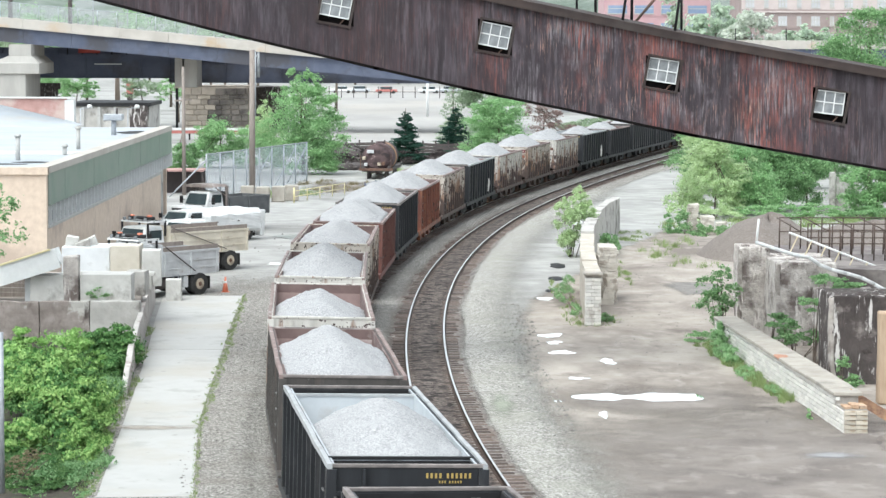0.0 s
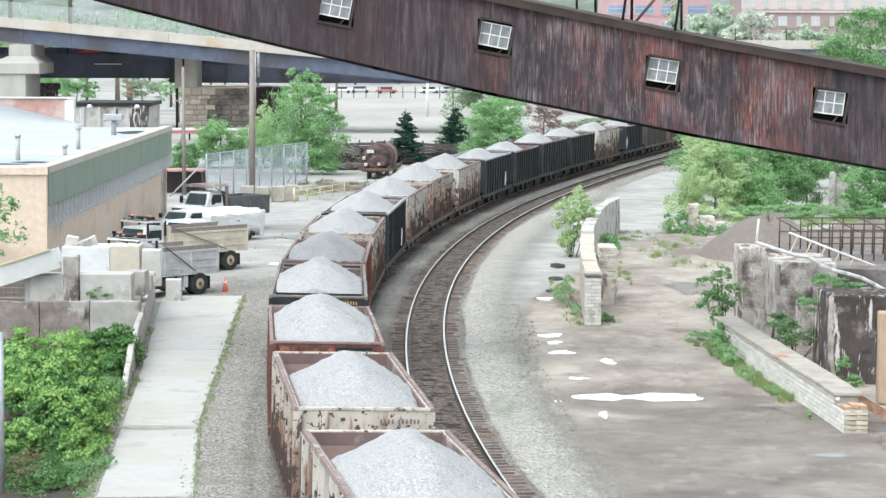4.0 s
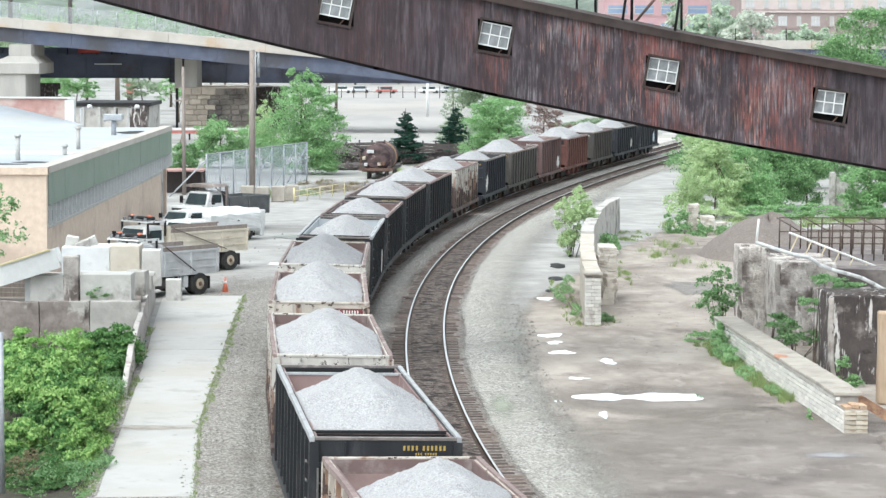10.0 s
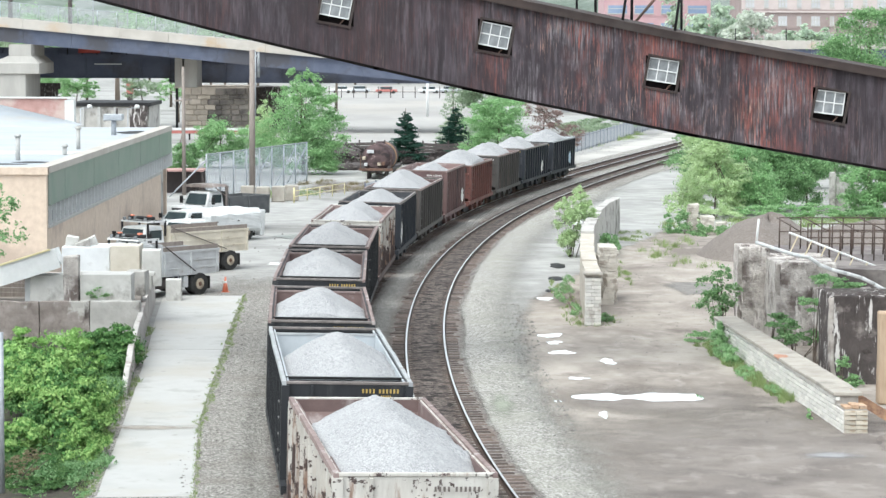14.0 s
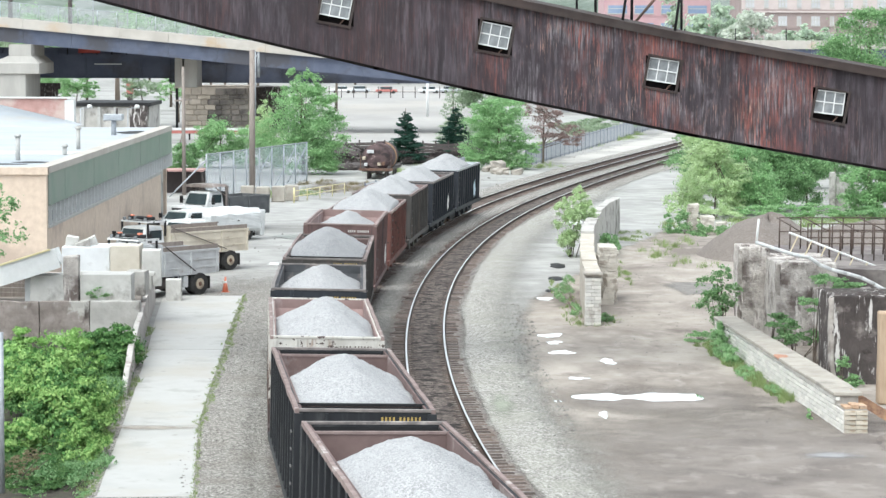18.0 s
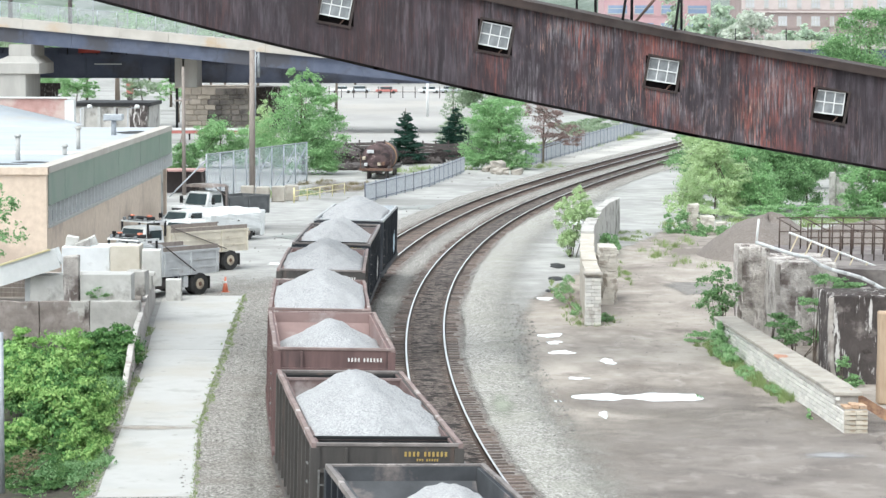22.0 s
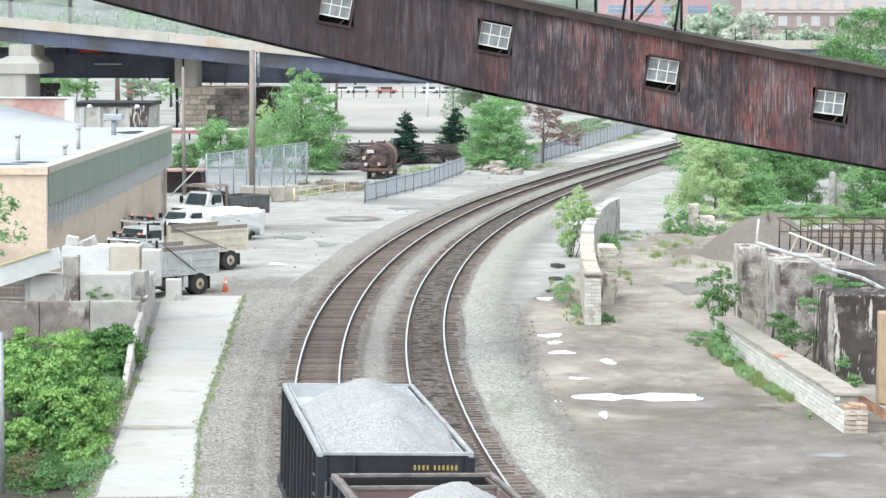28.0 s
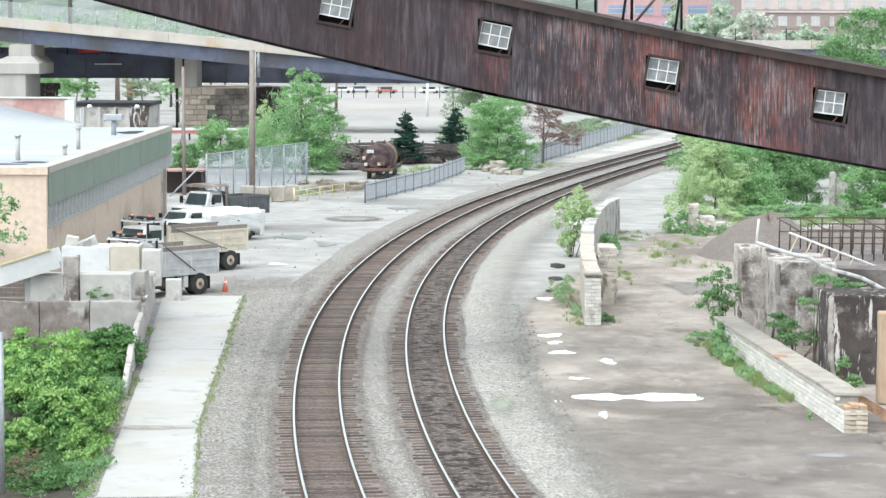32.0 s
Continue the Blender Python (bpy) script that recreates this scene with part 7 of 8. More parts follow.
for i, (nm, x, y, w, d, h, k, lm, n, lab) in enumerate((
        ("shrub_tree", 18.4, 180, 2.0, 2.0, 5.6, 34, "leaf_spring", 5200, "airy yellow-green young tree beside the track"),
        ("shrub_tree", 17.0, 184, 1.3, 2.0, 2.6, 18, "leaf_spring", 1900, "low airy yellow-green shrub tree"),
        ("shrub_tree", 20.6, 183, 1.7, 2.0, 5.4, 26, "leaf_bright", 4200, "bright green young tree"),
        ("shrub_tree", 23.2, 186, 2.1, 2.0, 5.3, 30, "leaf_mid", 5200, "dense green thicket tree"),
        ("shrub_tree", 21.8, 181, 1.3, 1.2, 2.4, 14, "leaf_bright", 1700, "small green shrub tree below the thicket"),
        ("shrub_tree", 26.0, 190, 2.2, 2.0, 4.4, 30, "leaf_mid", 3600, "green brushy young tree"),
        ("shrub_tree", 21.5, 203, 3.0, 2.6, 7.2, 40, "leaf_spring", 5200, "bright green tree at the track side"),
        ("broadleaf_tree", 29.6, 181, 2.0, 2.0, 4.6, 34, "leaf_bright", 6500, "dense bright green tree above the ruin"),
        ("broadleaf_tree", 32.4, 187, 2.4, 2.2, 6.0, 34, "leaf_mid", 6000, "dense green tree above the ruin"))):
    tree(nm, x, y, h, wispy(410 + i, w, d, h, k, low=0.08), M[lm], n, 0.17, 400 + i, lab, r=0.07, group="trees by the ruin", limbs=16, clump=0.45)
for i, (nm, x, y, h, bl, lm, n, lab) in enumerate((
        ("broadleaf_tree", 31.5, 196, 15.5, [(0, 0, 11.2, 3.6, 3.0, 3.0), (-2.4, 0, 9.4, 2.4, 2.2, 2.0), (1.5, 0, 8.0, 3.2, 3.0, 2.6), (-0.6, 0, 13.2, 1.6, 1.6, 1.2), (0, 0, 5, 3, 2.6, 2.2)], "leaf_mid", 14000, "tall broadleaf tree with a dense green crown"),
        ("broadleaf_tree", 37, 205, 12.0, [(0, 0, 8, 3.6, 3.0, 3.2), (0, 0, 4, 3.8, 3, 2.6)], "leaf_mid", 7000, "broadleaf tree with deep green leaves"))):
    tree(nm, x, y, h, bl, M[lm], n, 0.19, 430 + i, lab, r=0.22, group="trees by the ruin")
for i, (x, y, w, h) in enumerate(((21.0, 212, 3.2, 5.5), (26.0, 212, 3.2, 5.5), (31.5, 214, 3.2, 6.0))):
    tree("thicket_tree", x, y, h, wispy(450 + i, w, 2.5, h, 40, low=0.05), M["leaf_mid"], 3600, 0.2, 450 + i, "dense green thicket behind the young trees", r=0.08, group="thicket trees", limbs=8, clump=0.45)
for i, (x, y, bl, lm, n) in enumerate(((18.0, 176.5, [(0, 0, 0.4, 1.6, 2.0, 0.6), (-2.2, 2, 0.4, 1.0, 2.0, 0.5)], "leaf_spring", 1500), (22.4, 178, [(0, 0, 0.4, 2.6, 1.6, 0.6), (3.0, 0.5, 0.4, 2.0, 1.6, 0.55)], "leaf_bright", 2600), (27.8, 178, [(0, 0, 0.4, 1.6, 1.6, 0.6)], "leaf_mid", 1200), (14.6, 165.5, [(0, 0, 0.5, 0.8, 1.6, 0.7), (1.2, -2.6, 0.3, 0.9, 0.9, 0.4), (2.9, -3.2, 0.3, 0.8, 0.8, 0.35)], "leaf_mid", 1300))):
    shrub("shrub", x, y, bl, M[lm], n, 0.15, 440 + i, "low green undergrowth below the trees", group="undergrowth")
cwl = root("ruined_wall", pose(0, 0, 0), "grey stub of concrete wall among the trees", "wall", kind="structure")
part("wall_section", roughen(box(27.25, 28.9, 184.3, 184.6, Z0, 2.3, bevel=0.03), 0.06, 1.5, 4), M["ruin_concrete"], cwl)
grass("weeds", [(18, 174, 3.2, 4), (23, 175, 4, 4), (28, 176, 4, 4), (15.2, 171, 1.5, 3), (13.5, 158, 1.2, 4), (12.0, 150, 1.0, 4), (13.5, 142, 1.3, 2)], 6000, 0.35, M["grass"], 10, "green weeds below the trees")
for i in range(14):
    rng = random.Random(500 + i)
    x, y = 22 + i * 3.2 + rng.uniform(-1, 1), 230 + rng.uniform(-8, 25) + i * 2
    tree("woodland_tree", x + 4, y, 8, [(0, 0, 4.5, 3, 3, 3.2), (rng.uniform(-2, 2), 0, 2.2, 3, 2.6, 2.2)], M[("leaf_mid", "leaf_bright", "leaf_dark")[i % 3]], 2600, 0.32, 520 + i, "woodland tree behind the yard", group="woodland trees", limbs=4)

sheet("sand_lot", [(9.5, 258), (16, 285), (26, 330), (34, 375), (60, 440), (70, 400), (40, 330), (31, 300), (24.5, 272), (17.5, 245)], Z0 + 0.012, M["sand"], "pale sandy ground beyond the curve", "ground", 1.2)


def loose_stones(name, n, spots, s0, s1, material, seed, label):
    """Scattered small stones over round spots (x, y, rx, ry)."""
    rng = np.random.default_rng(seed)
    sp = np.array(spots)
    ar = sp[:, 2] * sp[:, 3]
    idx = rng.choice(len(sp), n, p=ar / ar.sum())
    rr, aa = np.sqrt(rng.uniform(0, 1, n)), rng.uniform(0, 6.283, n)
    cx, cy = sp[idx, 0] + rr * np.cos(aa) * sp[idx, 2], sp[idx, 1] + rr * np.sin(aa) * sp[idx, 3]
    sz = rng.uniform(s0, s1, n) * rng.uniform(0.5, 1.0, n)
    base = np.array([[-1, -0.6, 0], [0.8, -0.9, 0], [1, 0.7, 0], [-0.7, 0.9, 0], [-0.4, -0.3, 0.8], [0.5, 0.2, 0.9]])
    v = (base[None] * rng.uniform(0.6, 1.3, (n, 6, 3)) * sz[:, None, None]) + np.stack([cx, cy, np.full(n, Z0 + 0.01)], 1)[:, None]
    f = np.array([[0, 1, 5], [0, 5, 4], [1, 2, 5], [2, 3, 5], [3, 4, 5], [3, 0, 4]])
    faces = (f[None] + 6 * np.arange(n)[:, None, None]).reshape(-1, 3)
    return tagged(raw(name, v.reshape(-1, 3), faces.tolist(), material), label, "stones", kind="stuff")


M["pebble"] = mat("loose_pebbles", (0.2, 0.185, 0.17), (0.34, 0.32, 0.3), 3, 0.9, bump=0, vary=0.45, island=True)
loose_stones("loose_stones", 420, [(8.5, 101, 3.5, 8), (9, 125, 4, 14), (9.5, 80, 4, 5), (12, 140, 4, 12)], 0.02, 0.045, M["pebble"], 41, "small pale stones strewn over the dirt yard")
loose_stones("loose_stones", 3000, [(-6.4, 78, 1.2, 9), (-7.0, 96, 1.3, 12), (-7.3, 114, 1.6, 10), (3.2, 84, 0.9, 16), (2.9, 108, 1.0, 14)], 0.03, 0.08, M["pebble"], 42, "loose stones strewn over the gravel strips")
loose_stones("loose_stones", 160, [(-8, 150, 5, 22), (-3, 190, 5, 18), (3, 228, 4, 14), (13, 280, 5, 20)], 0.04, 0.12, M["pebble"], 43, "debris strewn over the paved lot")

# ---- far background ----
M["hill"] = mat("wooded_hill", (0.1, 0.135, 0.105), (0.18, 0.215, 0.18), 0.06, 1.0, bump=0.8, bscale=0.25, stain=(0.24, 0.26, 0.25), sscale=0.012, bdist=3.0)
verts, faces = [], []
nx, ny = 90, 26
for j in range(ny + 1):
    for i in range(nx + 1):
        x, y = -520 + 1040 * i / nx, 760 + 900 * j / ny
        z = 42 * (1 - math.exp(-((j / ny) * 3.2) ** 1.4)) * (0.8 + 0.3 * math.sin(x * 0.006 + 1)) + 9 * noise.noise(Vector((x * 0.02, y * 0.02, 0))) * min(1, j / 3) + 4 * noise.noise(Vector((x * 0.07, y * 0.07, 4))) * min(1, j / 3)
        verts.append((x, y, Z0 - 0.5 + z))
for j in range(ny):
    for i in range(nx):
        a = j * (nx + 1) + i
        faces.append((a, a + 1, a + nx + 2, a + nx + 1))
tagged(raw("hillside", verts, faces, M["hill"], smooth=True), "hazy green wooded hillside", "hillside", kind="structure")


def block_of_windows(name, x0, x1, y, z1, wall, glass, cols, floor_h, z_first, label, win=(0.55, 0.5), zbase=Z0, bays=1):
    b = root(name, pose(0, 0, 0), label, "building", kind="structure")
    part("wall", box(x0, x1, y, y + 25, zbase, z1), M[wall], b)
    part("cornice", box(x0 - 0.3, x1 + 0.3, y - 0.3, y + 25.3, z1, z1 + 0.6), M[wall], b)
    cwid = (x1 - x0) / cols
    z = z_first
    while z + floor_h < z1:
        for i in range(cols):
            xc = x0 + cwid * (i + 0.5)
            hw = cwid * win[0] / 2 * (1.0 if bays == 1 else (1.25, 0.6)[i % 2])
            w = part("window", box(xc - hw, xc + hw, y - 0.06, y + 0.02, z, z + floor_h * win[1]), M[glass], b)
            part("sill", box(xc - hw - 0.1, xc + hw + 0.1, y - 0.2, y - 0.02, z - 0.25, z - 0.02), M["concrete"], w)
            for k in range(bays):
                part("mullion", box(xc - hw + 2 * hw * k / bays - 0.09, xc - hw + 2 * hw * k / bays + 0.09, y - 0.14, y - 0.06, z, z + floor_h * win[1]), M["concrete"], w)
            part("transom", box(xc - hw, xc + hw, y - 0.12, y - 0.06, z + floor_h * win[1] * 0.55, z + floor_h * win[1] * 0.55 + 0.14), M["concrete"], w)
        part("string_course", box(x0, x1, y - 0.12, y, z - 0.75, z - 0.5), M[wall], b)
        z += floor_h
    return b


M["pink_wall"] = mat("pale_red_brick", (0.46, 0.29, 0.31), (0.52, 0.35, 0.37), 0.3, 0.9, bump=0)
M["blue_glass"] = mat("blue_window_glass", (0.2, 0.27, 0.4), (0.28, 0.35, 0.48), 0.3, 0.2, bump=0)
M["rose_brick"] = mat("rose_beige_brick", (0.28, 0.222, 0.21), (0.35, 0.29, 0.275), 0.3, 0.9, bump=0)
M["buff_brick"] = mat("buff_brick", (0.47, 0.4, 0.385), (0.54, 0.47, 0.455), 0.3, 0.9, bump=0)
M["pale_glass"] = mat("pale_window_glass", (0.44, 0.44, 0.46), (0.56, 0.56, 0.58), 0.5, 0.2, bump=0)
block_of_windows("office_block", 38.5, 64.0, 640, 34, "pink_wall", "blue_glass", 4, 4.2, 9.0, "pale red office block with blue windows", (0.72, 0.45))
mill = block_of_windows("mill_building", 67.0, 104.0, 600, 32, "rose_brick", "pale_glass", 10, 4.0, 6.5, "long rose-brick mill building with pale windows", (0.42, 0.5), bays=3)
part("upper_wall", box(66.95, 104.05, 599.96, 599.99, 17.5, 32), M["buff_brick"], mill, "paler buff brick upper storeys")
part("ledge", box(66.9, 104.1, 599.6, 600, 17.3, 17.7), M["buff_brick"], mill)
# whitish leaf colour with the distance haze painted in
M["leaf_haze_white"] = leaf("haze_whitened_leaf", (0.58, 0.63, 0.55), (0.76, 0.79, 0.72), 0.55)
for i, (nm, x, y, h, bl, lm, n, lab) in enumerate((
        ("pale_tree", 55.5, 480, 17, [(0, 0, 13.0, 3.6, 4, 3.4), (-2.5, 0, 11, 3, 4, 3), (3.0, 0, 10.5, 3, 4, 2.6), (0, 0, 8, 5, 4, 4)], "leaf_haze_white", 6500, "tree whitened by haze before the far buildings"),
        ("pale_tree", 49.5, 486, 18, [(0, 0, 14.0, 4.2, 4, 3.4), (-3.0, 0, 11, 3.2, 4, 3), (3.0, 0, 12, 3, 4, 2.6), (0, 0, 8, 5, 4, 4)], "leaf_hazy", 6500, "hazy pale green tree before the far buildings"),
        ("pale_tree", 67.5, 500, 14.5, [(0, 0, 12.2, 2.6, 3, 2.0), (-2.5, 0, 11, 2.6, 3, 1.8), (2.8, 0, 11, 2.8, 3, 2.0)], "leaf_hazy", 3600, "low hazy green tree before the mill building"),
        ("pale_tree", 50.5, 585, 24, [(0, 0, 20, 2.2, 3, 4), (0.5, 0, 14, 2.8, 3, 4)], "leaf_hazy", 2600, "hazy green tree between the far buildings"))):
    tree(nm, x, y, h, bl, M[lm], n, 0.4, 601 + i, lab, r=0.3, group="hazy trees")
for i in range(26):
    rng = random.Random(700 + i)
    x = -160 + i * 12.5 + rng.uniform(-3, 3)
    y = 660 + rng.uniform(-40, 60)
    if 30 < x < 110:
        continue
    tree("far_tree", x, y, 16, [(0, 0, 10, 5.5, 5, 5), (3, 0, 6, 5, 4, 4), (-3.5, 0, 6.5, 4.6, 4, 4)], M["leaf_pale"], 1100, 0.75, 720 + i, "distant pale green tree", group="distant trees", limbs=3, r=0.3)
for i in range(12):
    rng = random.Random(760 + i)
    tree("hill_tree", -78 + i * 5.4 + rng.uniform(-1.5, 1.5), 430 + rng.uniform(-10, 30), 18, [(0, 0, 12.5, 3.4, 3, 3), (rng.uniform(-2, 2), 0, 9.5, 3.6, 3, 3), (rng.uniform(-3, 3), 0, 15.0, 2.2, 2.2, 2.0)], M[("leaf_mid", "leaf_pale", "leaf_bright")[i % 3]], 900, 0.34, 770 + i, "broadleaf tree on the slope behind the bridge", group="slope trees", limbs=4, r=0.25, clump=0.4)
for i, x in enumerate((-54.4, -46.9, -44.0, -39.7, -32.1)):
    lp = root("street_lamp", pose(x, 335.0, deck_z(x) - 1.3), "tall dark street lamp post on the bridge", "street lamp", "street lamps on the bridge")
    part("pole", rod((0, 0, 0), (0, 0, 7.5), 0.3 if i < 2 else 0.07, 0.25 if i < 2 else 0.05), M["shade"] if i < 2 else M["galv"], lp)
    part("arm", rod((0, 0, 7.4), (1.4, 0, 7.8), 0.05), M["galv"], lp)

# the lot's colour includes a slight bluish haze
sheet("sand_lot", [(-17, 268), (3, 268), (5, 420), (10, 655), (-62, 655), (-42, 480), (-24, 350)], Z0 + 0.02, mat("white_sandy_lot", (0.305, 0.294, 0.283), (0.405, 0.393, 0.38), 0.05, 0.95, bump=0.1, stain=(0.4, 0.37, 0.34), sscale=0.02, slo=0.5, shi=0.62, stretch=(1, 0.4, 1)), "pale sandy gravel lot beyond the bridge", "ground", 1.5)
# parked cars in the far lot
def parked_car(x, y, rz, paint, label):
    c = root("parked_car", pose(x, y, Z0, 0, 0, rz), label, "car", "cars in the far lot")
    part("body", box(-2.2, 2.2, -0.9, 0.9, 0.3, 0.9, bevel=0.12), paint, c)
    part("cabin", profile_x([(-0.8, 0.9), (-0.65, 1.42), (0.65, 1.42), (0.8, 0.9)], -1.3, 1.1), M["glass"], c)
    part("roof", box(-1.0, 0.8, -0.66, 0.66, 1.42, 1.48), paint, c)
    for sx in (-1.4, 1.4):
        for sy in (-0.85, 0.85):
            part("wheel", rod((sx, sy - 0.1, 0.33), (sx, sy + 0.1, 0.33), 0.33, seg=12), M["rubber"], c)


M["car_silver"] = mat("silver_car_paint", (0.45, 0.47, 0.5), (0.52, 0.54, 0.57), 1, 0.3, bump=0)
for i, (x, p) in enumerate(((-27, "white_paint"), (-21.5, "white_paint"), (-17.8, "car_silver"), (-12.0, "car_red"), (-3.0, "white_paint"), (1.5, "car_silver"), (-33, "car_silver"))):
    parked_car(x, 560 + (i % 3) * 3, 4 * i, M[p], {"white_paint": "white car", "car_silver": "silver car", "car_red": "red car"}[p] + " parked in the far lot")
gr = root("guard_rail", pose(0, 0, 0), "thin dark railing along the far lot", "railing", kind="structure")
for i in range(22):
    part("post", box(-32 + i * 2.4, -31.85 + i * 2.4, 520, 520.15, Z0, 2.0), M["shade"], gr)
    part("rail", box(-32 + i * 2.4, -29.6 + i * 2.4, 520.02, 520.1, 0.9, 1.0), M["shade"], gr)
lp = root("light_pole", pose(-2.4, 400, Z0), "pale steel light pole in the far lot", "lamp post")
part("pole", rod((0, 0, 0), (0, 0, 6.2), 0.22, 0.16), M["white_paint"], lp)
part("lamp_head", box(-0.5, 0.5, -0.2, 0.2, 6.2, 6.4), M["white_paint"], lp)
for i, (x, y, n) in enumerate(((-52, 378, 1600), (-43.5, 384, 1100), (-57, 390, 1300), (-37.0, 372, 700))):
    tree("small_tree", x, y, 6, [(0, 0, 4.9, 2.4, 2.2, 1.5), (1.5, 0, 4.0, 1.6, 1.6, 1.1), (-1.6, 0, 4.2, 1.6, 1.6, 1.1)], M["leaf_bright" if i != 1 else "leaf_pale"], n, 0.26, 800 + i, "small green tree beneath the bridge", group="trees beneath the bridge", limbs=6)
bx = root("storage_box", pose(-46.5, 395, Z0), "small red storage box beneath the bridge", "storage box")
part("body", box(-0.5, 0.5, -0.5, 0.5, 3.5, 5.2, bevel=0.05), M["car_red"], bx)
part("stand", box(-0.4, 0.4, -0.4, 0.4, 0, 3.5), M["shade"], bx)
bs_ = root("scrub", pose(-7.5, 247.0, Z0), "dark tangled brush and scrap behind the tank wagon", "brush")
M["twig"] = leaf("dark_dead_twigs", (0.02, 0.018, 0.018), (0.075, 0.062, 0.06), 0.1)
leaves("tangle", [(-3.0, 0, 0.5, 1.6, 3, 0.7), (0, 3, 0.6, 2.6, 3, 0.8), (3.5, 6, 0.6, 2.5, 3, 0.7), (7.5, 9, 0.5, 2.5, 3, 0.6), (-1.5, 8, 1.0, 2.5, 3, 0.6)], 2600, 0.2, M["twig"], bs_, 808)

# ---- hopper wagons ----
def chipped(name, c1, c2, rust, dark, flake, streak, low):
    """Old wagon paint: dark flakes, and rust runs that thicken towards the sill."""
    m = mat(name, c1, c2, 1.2, 0.7, bump=0.12, stain=tuple(0.78 * v for v in c1), sscale=0.9, slo=0.5, shi=0.7, stretch=(1.6, 1.6, 0.4), jitter=True)
    n, l = m.node_tree.nodes, m.node_tree.links
    bs = n["Principled BSDF"]
    tc = n.new("ShaderNodeTexCoord")
    oi = n.new("ShaderNodeObjectInfo")
    sc = n.new("ShaderNodeVectorMath")
    sc.operation = "SCALE"
    sc.inputs[0].default_value = (17.0, 61.0, 29.0)
    l.new(oi.outputs["Random"], sc.inputs["Scale"])
    av = n.new("ShaderNodeVectorMath")
    l.new(tc.outputs["Object"], av.inputs[0])
    l.new(sc.outputs[0], av.inputs[1])
    sep = n.new("ShaderNodeSeparateXYZ")
    l.new(tc.outputs["Object"], sep.inputs[0])
    hi = n.new("ShaderNodeMapRange")
    hi.inputs["From Min"].default_value, hi.inputs["From Max"].default_value = 0.9, 3.4
    hi.inputs["To Min"].default_value, hi.inputs["To Max"].default_value = low, -0.03
    l.new(sep.outputs[2], hi.inputs["Value"])
    col = bs.inputs["Base Color"].links[0].from_socket
    for tone, scale, stretch, lo, soft, lift in ((rust, 1.7, (1.6, 1.6, 0.3), streak, 0.1, True), (dark, 3.4, (1.3, 1.3, 0.5), streak + 0.06, 0.03, True), (dark, 4.5, (1, 1, 1.3), flake, 0.02, False)):
        mp = n.new("ShaderNodeMapping")
        mp.inputs["Scale"].default_value = stretch
        l.new(av.outputs[0], mp.inputs[0])
        t = n.new("ShaderNodeTexNoise")
        t.inputs["Scale"].default_value = scale
        t.inputs["Detail"].default_value = 7
        t.inputs["Roughness"].default_value = 0.62
        l.new(mp.outputs[0], t.inputs["Vector"])
        src = t.outputs["Fac"]
        if lift:
            ad = n.new("ShaderNodeMath")
            l.new(src, ad.inputs[0])
            l.new(hi.outputs[0], ad.inputs[1])
            src = ad.outputs[0]
        r = n.new("ShaderNodeMapRange")
        r.inputs["From Min"].default_value, r.inputs["From Max"].default_value = lo, lo + soft
        l.new(src, r.inputs["Value"])
        x = n.new("ShaderNodeMix")
        x.data_type = "RGBA"
        l.new(r.outputs[0], x.inputs[0])
        l.new(col, x.inputs[6])
        x.inputs[7].default_value = (*tone, 1)
        col = x.outputs[2]
    l.new(col, bs.inputs["Base Color"])
    return m


PAINT = {
    "black": mat("black_wagon_paint", (0.014, 0.015, 0.018), (0.026, 0.028, 0.033), 1.2, 0.6, bump=0.1, stain=(0.1, 0.095, 0.095), sscale=0.6, slo=0.58, shi=0.8, stretch=(2, 2, 0.4), spec=0.4, jitter=True),
    "navy": mat("navy_wagon_paint", (0.015, 0.018, 0.024), (0.028, 0.032, 0.042), 1.2, 0.6, bump=0.1, stain=(0.1, 0.1, 0.11), sscale=0.6, slo=0.58, shi=0.8, stretch=(2, 2, 0.4), spec=0.4, jitter=True),
    "cream": chipped("cream_wagon_paint", (0.48, 0.455, 0.42), (0.6, 0.58, 0.545), (0.24, 0.15, 0.11), (0.07, 0.048, 0.045), 0.6, 0.55, 0.23),
    "tan": chipped("tan_wagon_paint", (0.44, 0.395, 0.35), (0.56, 0.515, 0.46), (0.25, 0.155, 0.11), (0.07, 0.048, 0.042), 0.58, 0.525, 0.24),
    "red": chipped("rust_red_wagon_paint", (0.1, 0.04, 0.034), (0.17, 0.068, 0.055), (0.21, 0.085, 0.06), (0.04, 0.027, 0.025), 0.6, 0.58, 0.02),
    "orange": chipped("orange_rust_wagon_paint", (0.13, 0.045, 0.033), (0.22, 0.08, 0.048), (0.3, 0.12, 0.055), (0.04, 0.025, 0.02), 0.62, 0.54, 0.02),
    "maroon": mat("maroon_wagon_paint", (0.11, 0.066, 0.064), (0.165, 0.1, 0.095), 1.2, 0.7, bump=0.15, stain=(0.06, 0.045, 0.045), sscale=0.8, slo=0.54, shi=0.7, stretch=(2.4, 2.4, 0.35), jitter=True),
    "umber": mat("grey_brown_wagon_paint", (0.045, 0.041, 0.039), (0.078, 0.07, 0.065), 1.2, 0.65, bump=0.15, stain=(0.14, 0.1, 0.085), sscale=0.8, slo=0.56, shi=0.72, stretch=(2.4, 2.4, 0.35), jitter=True),
}
DUST = (0.46, 0.42, 0.41)
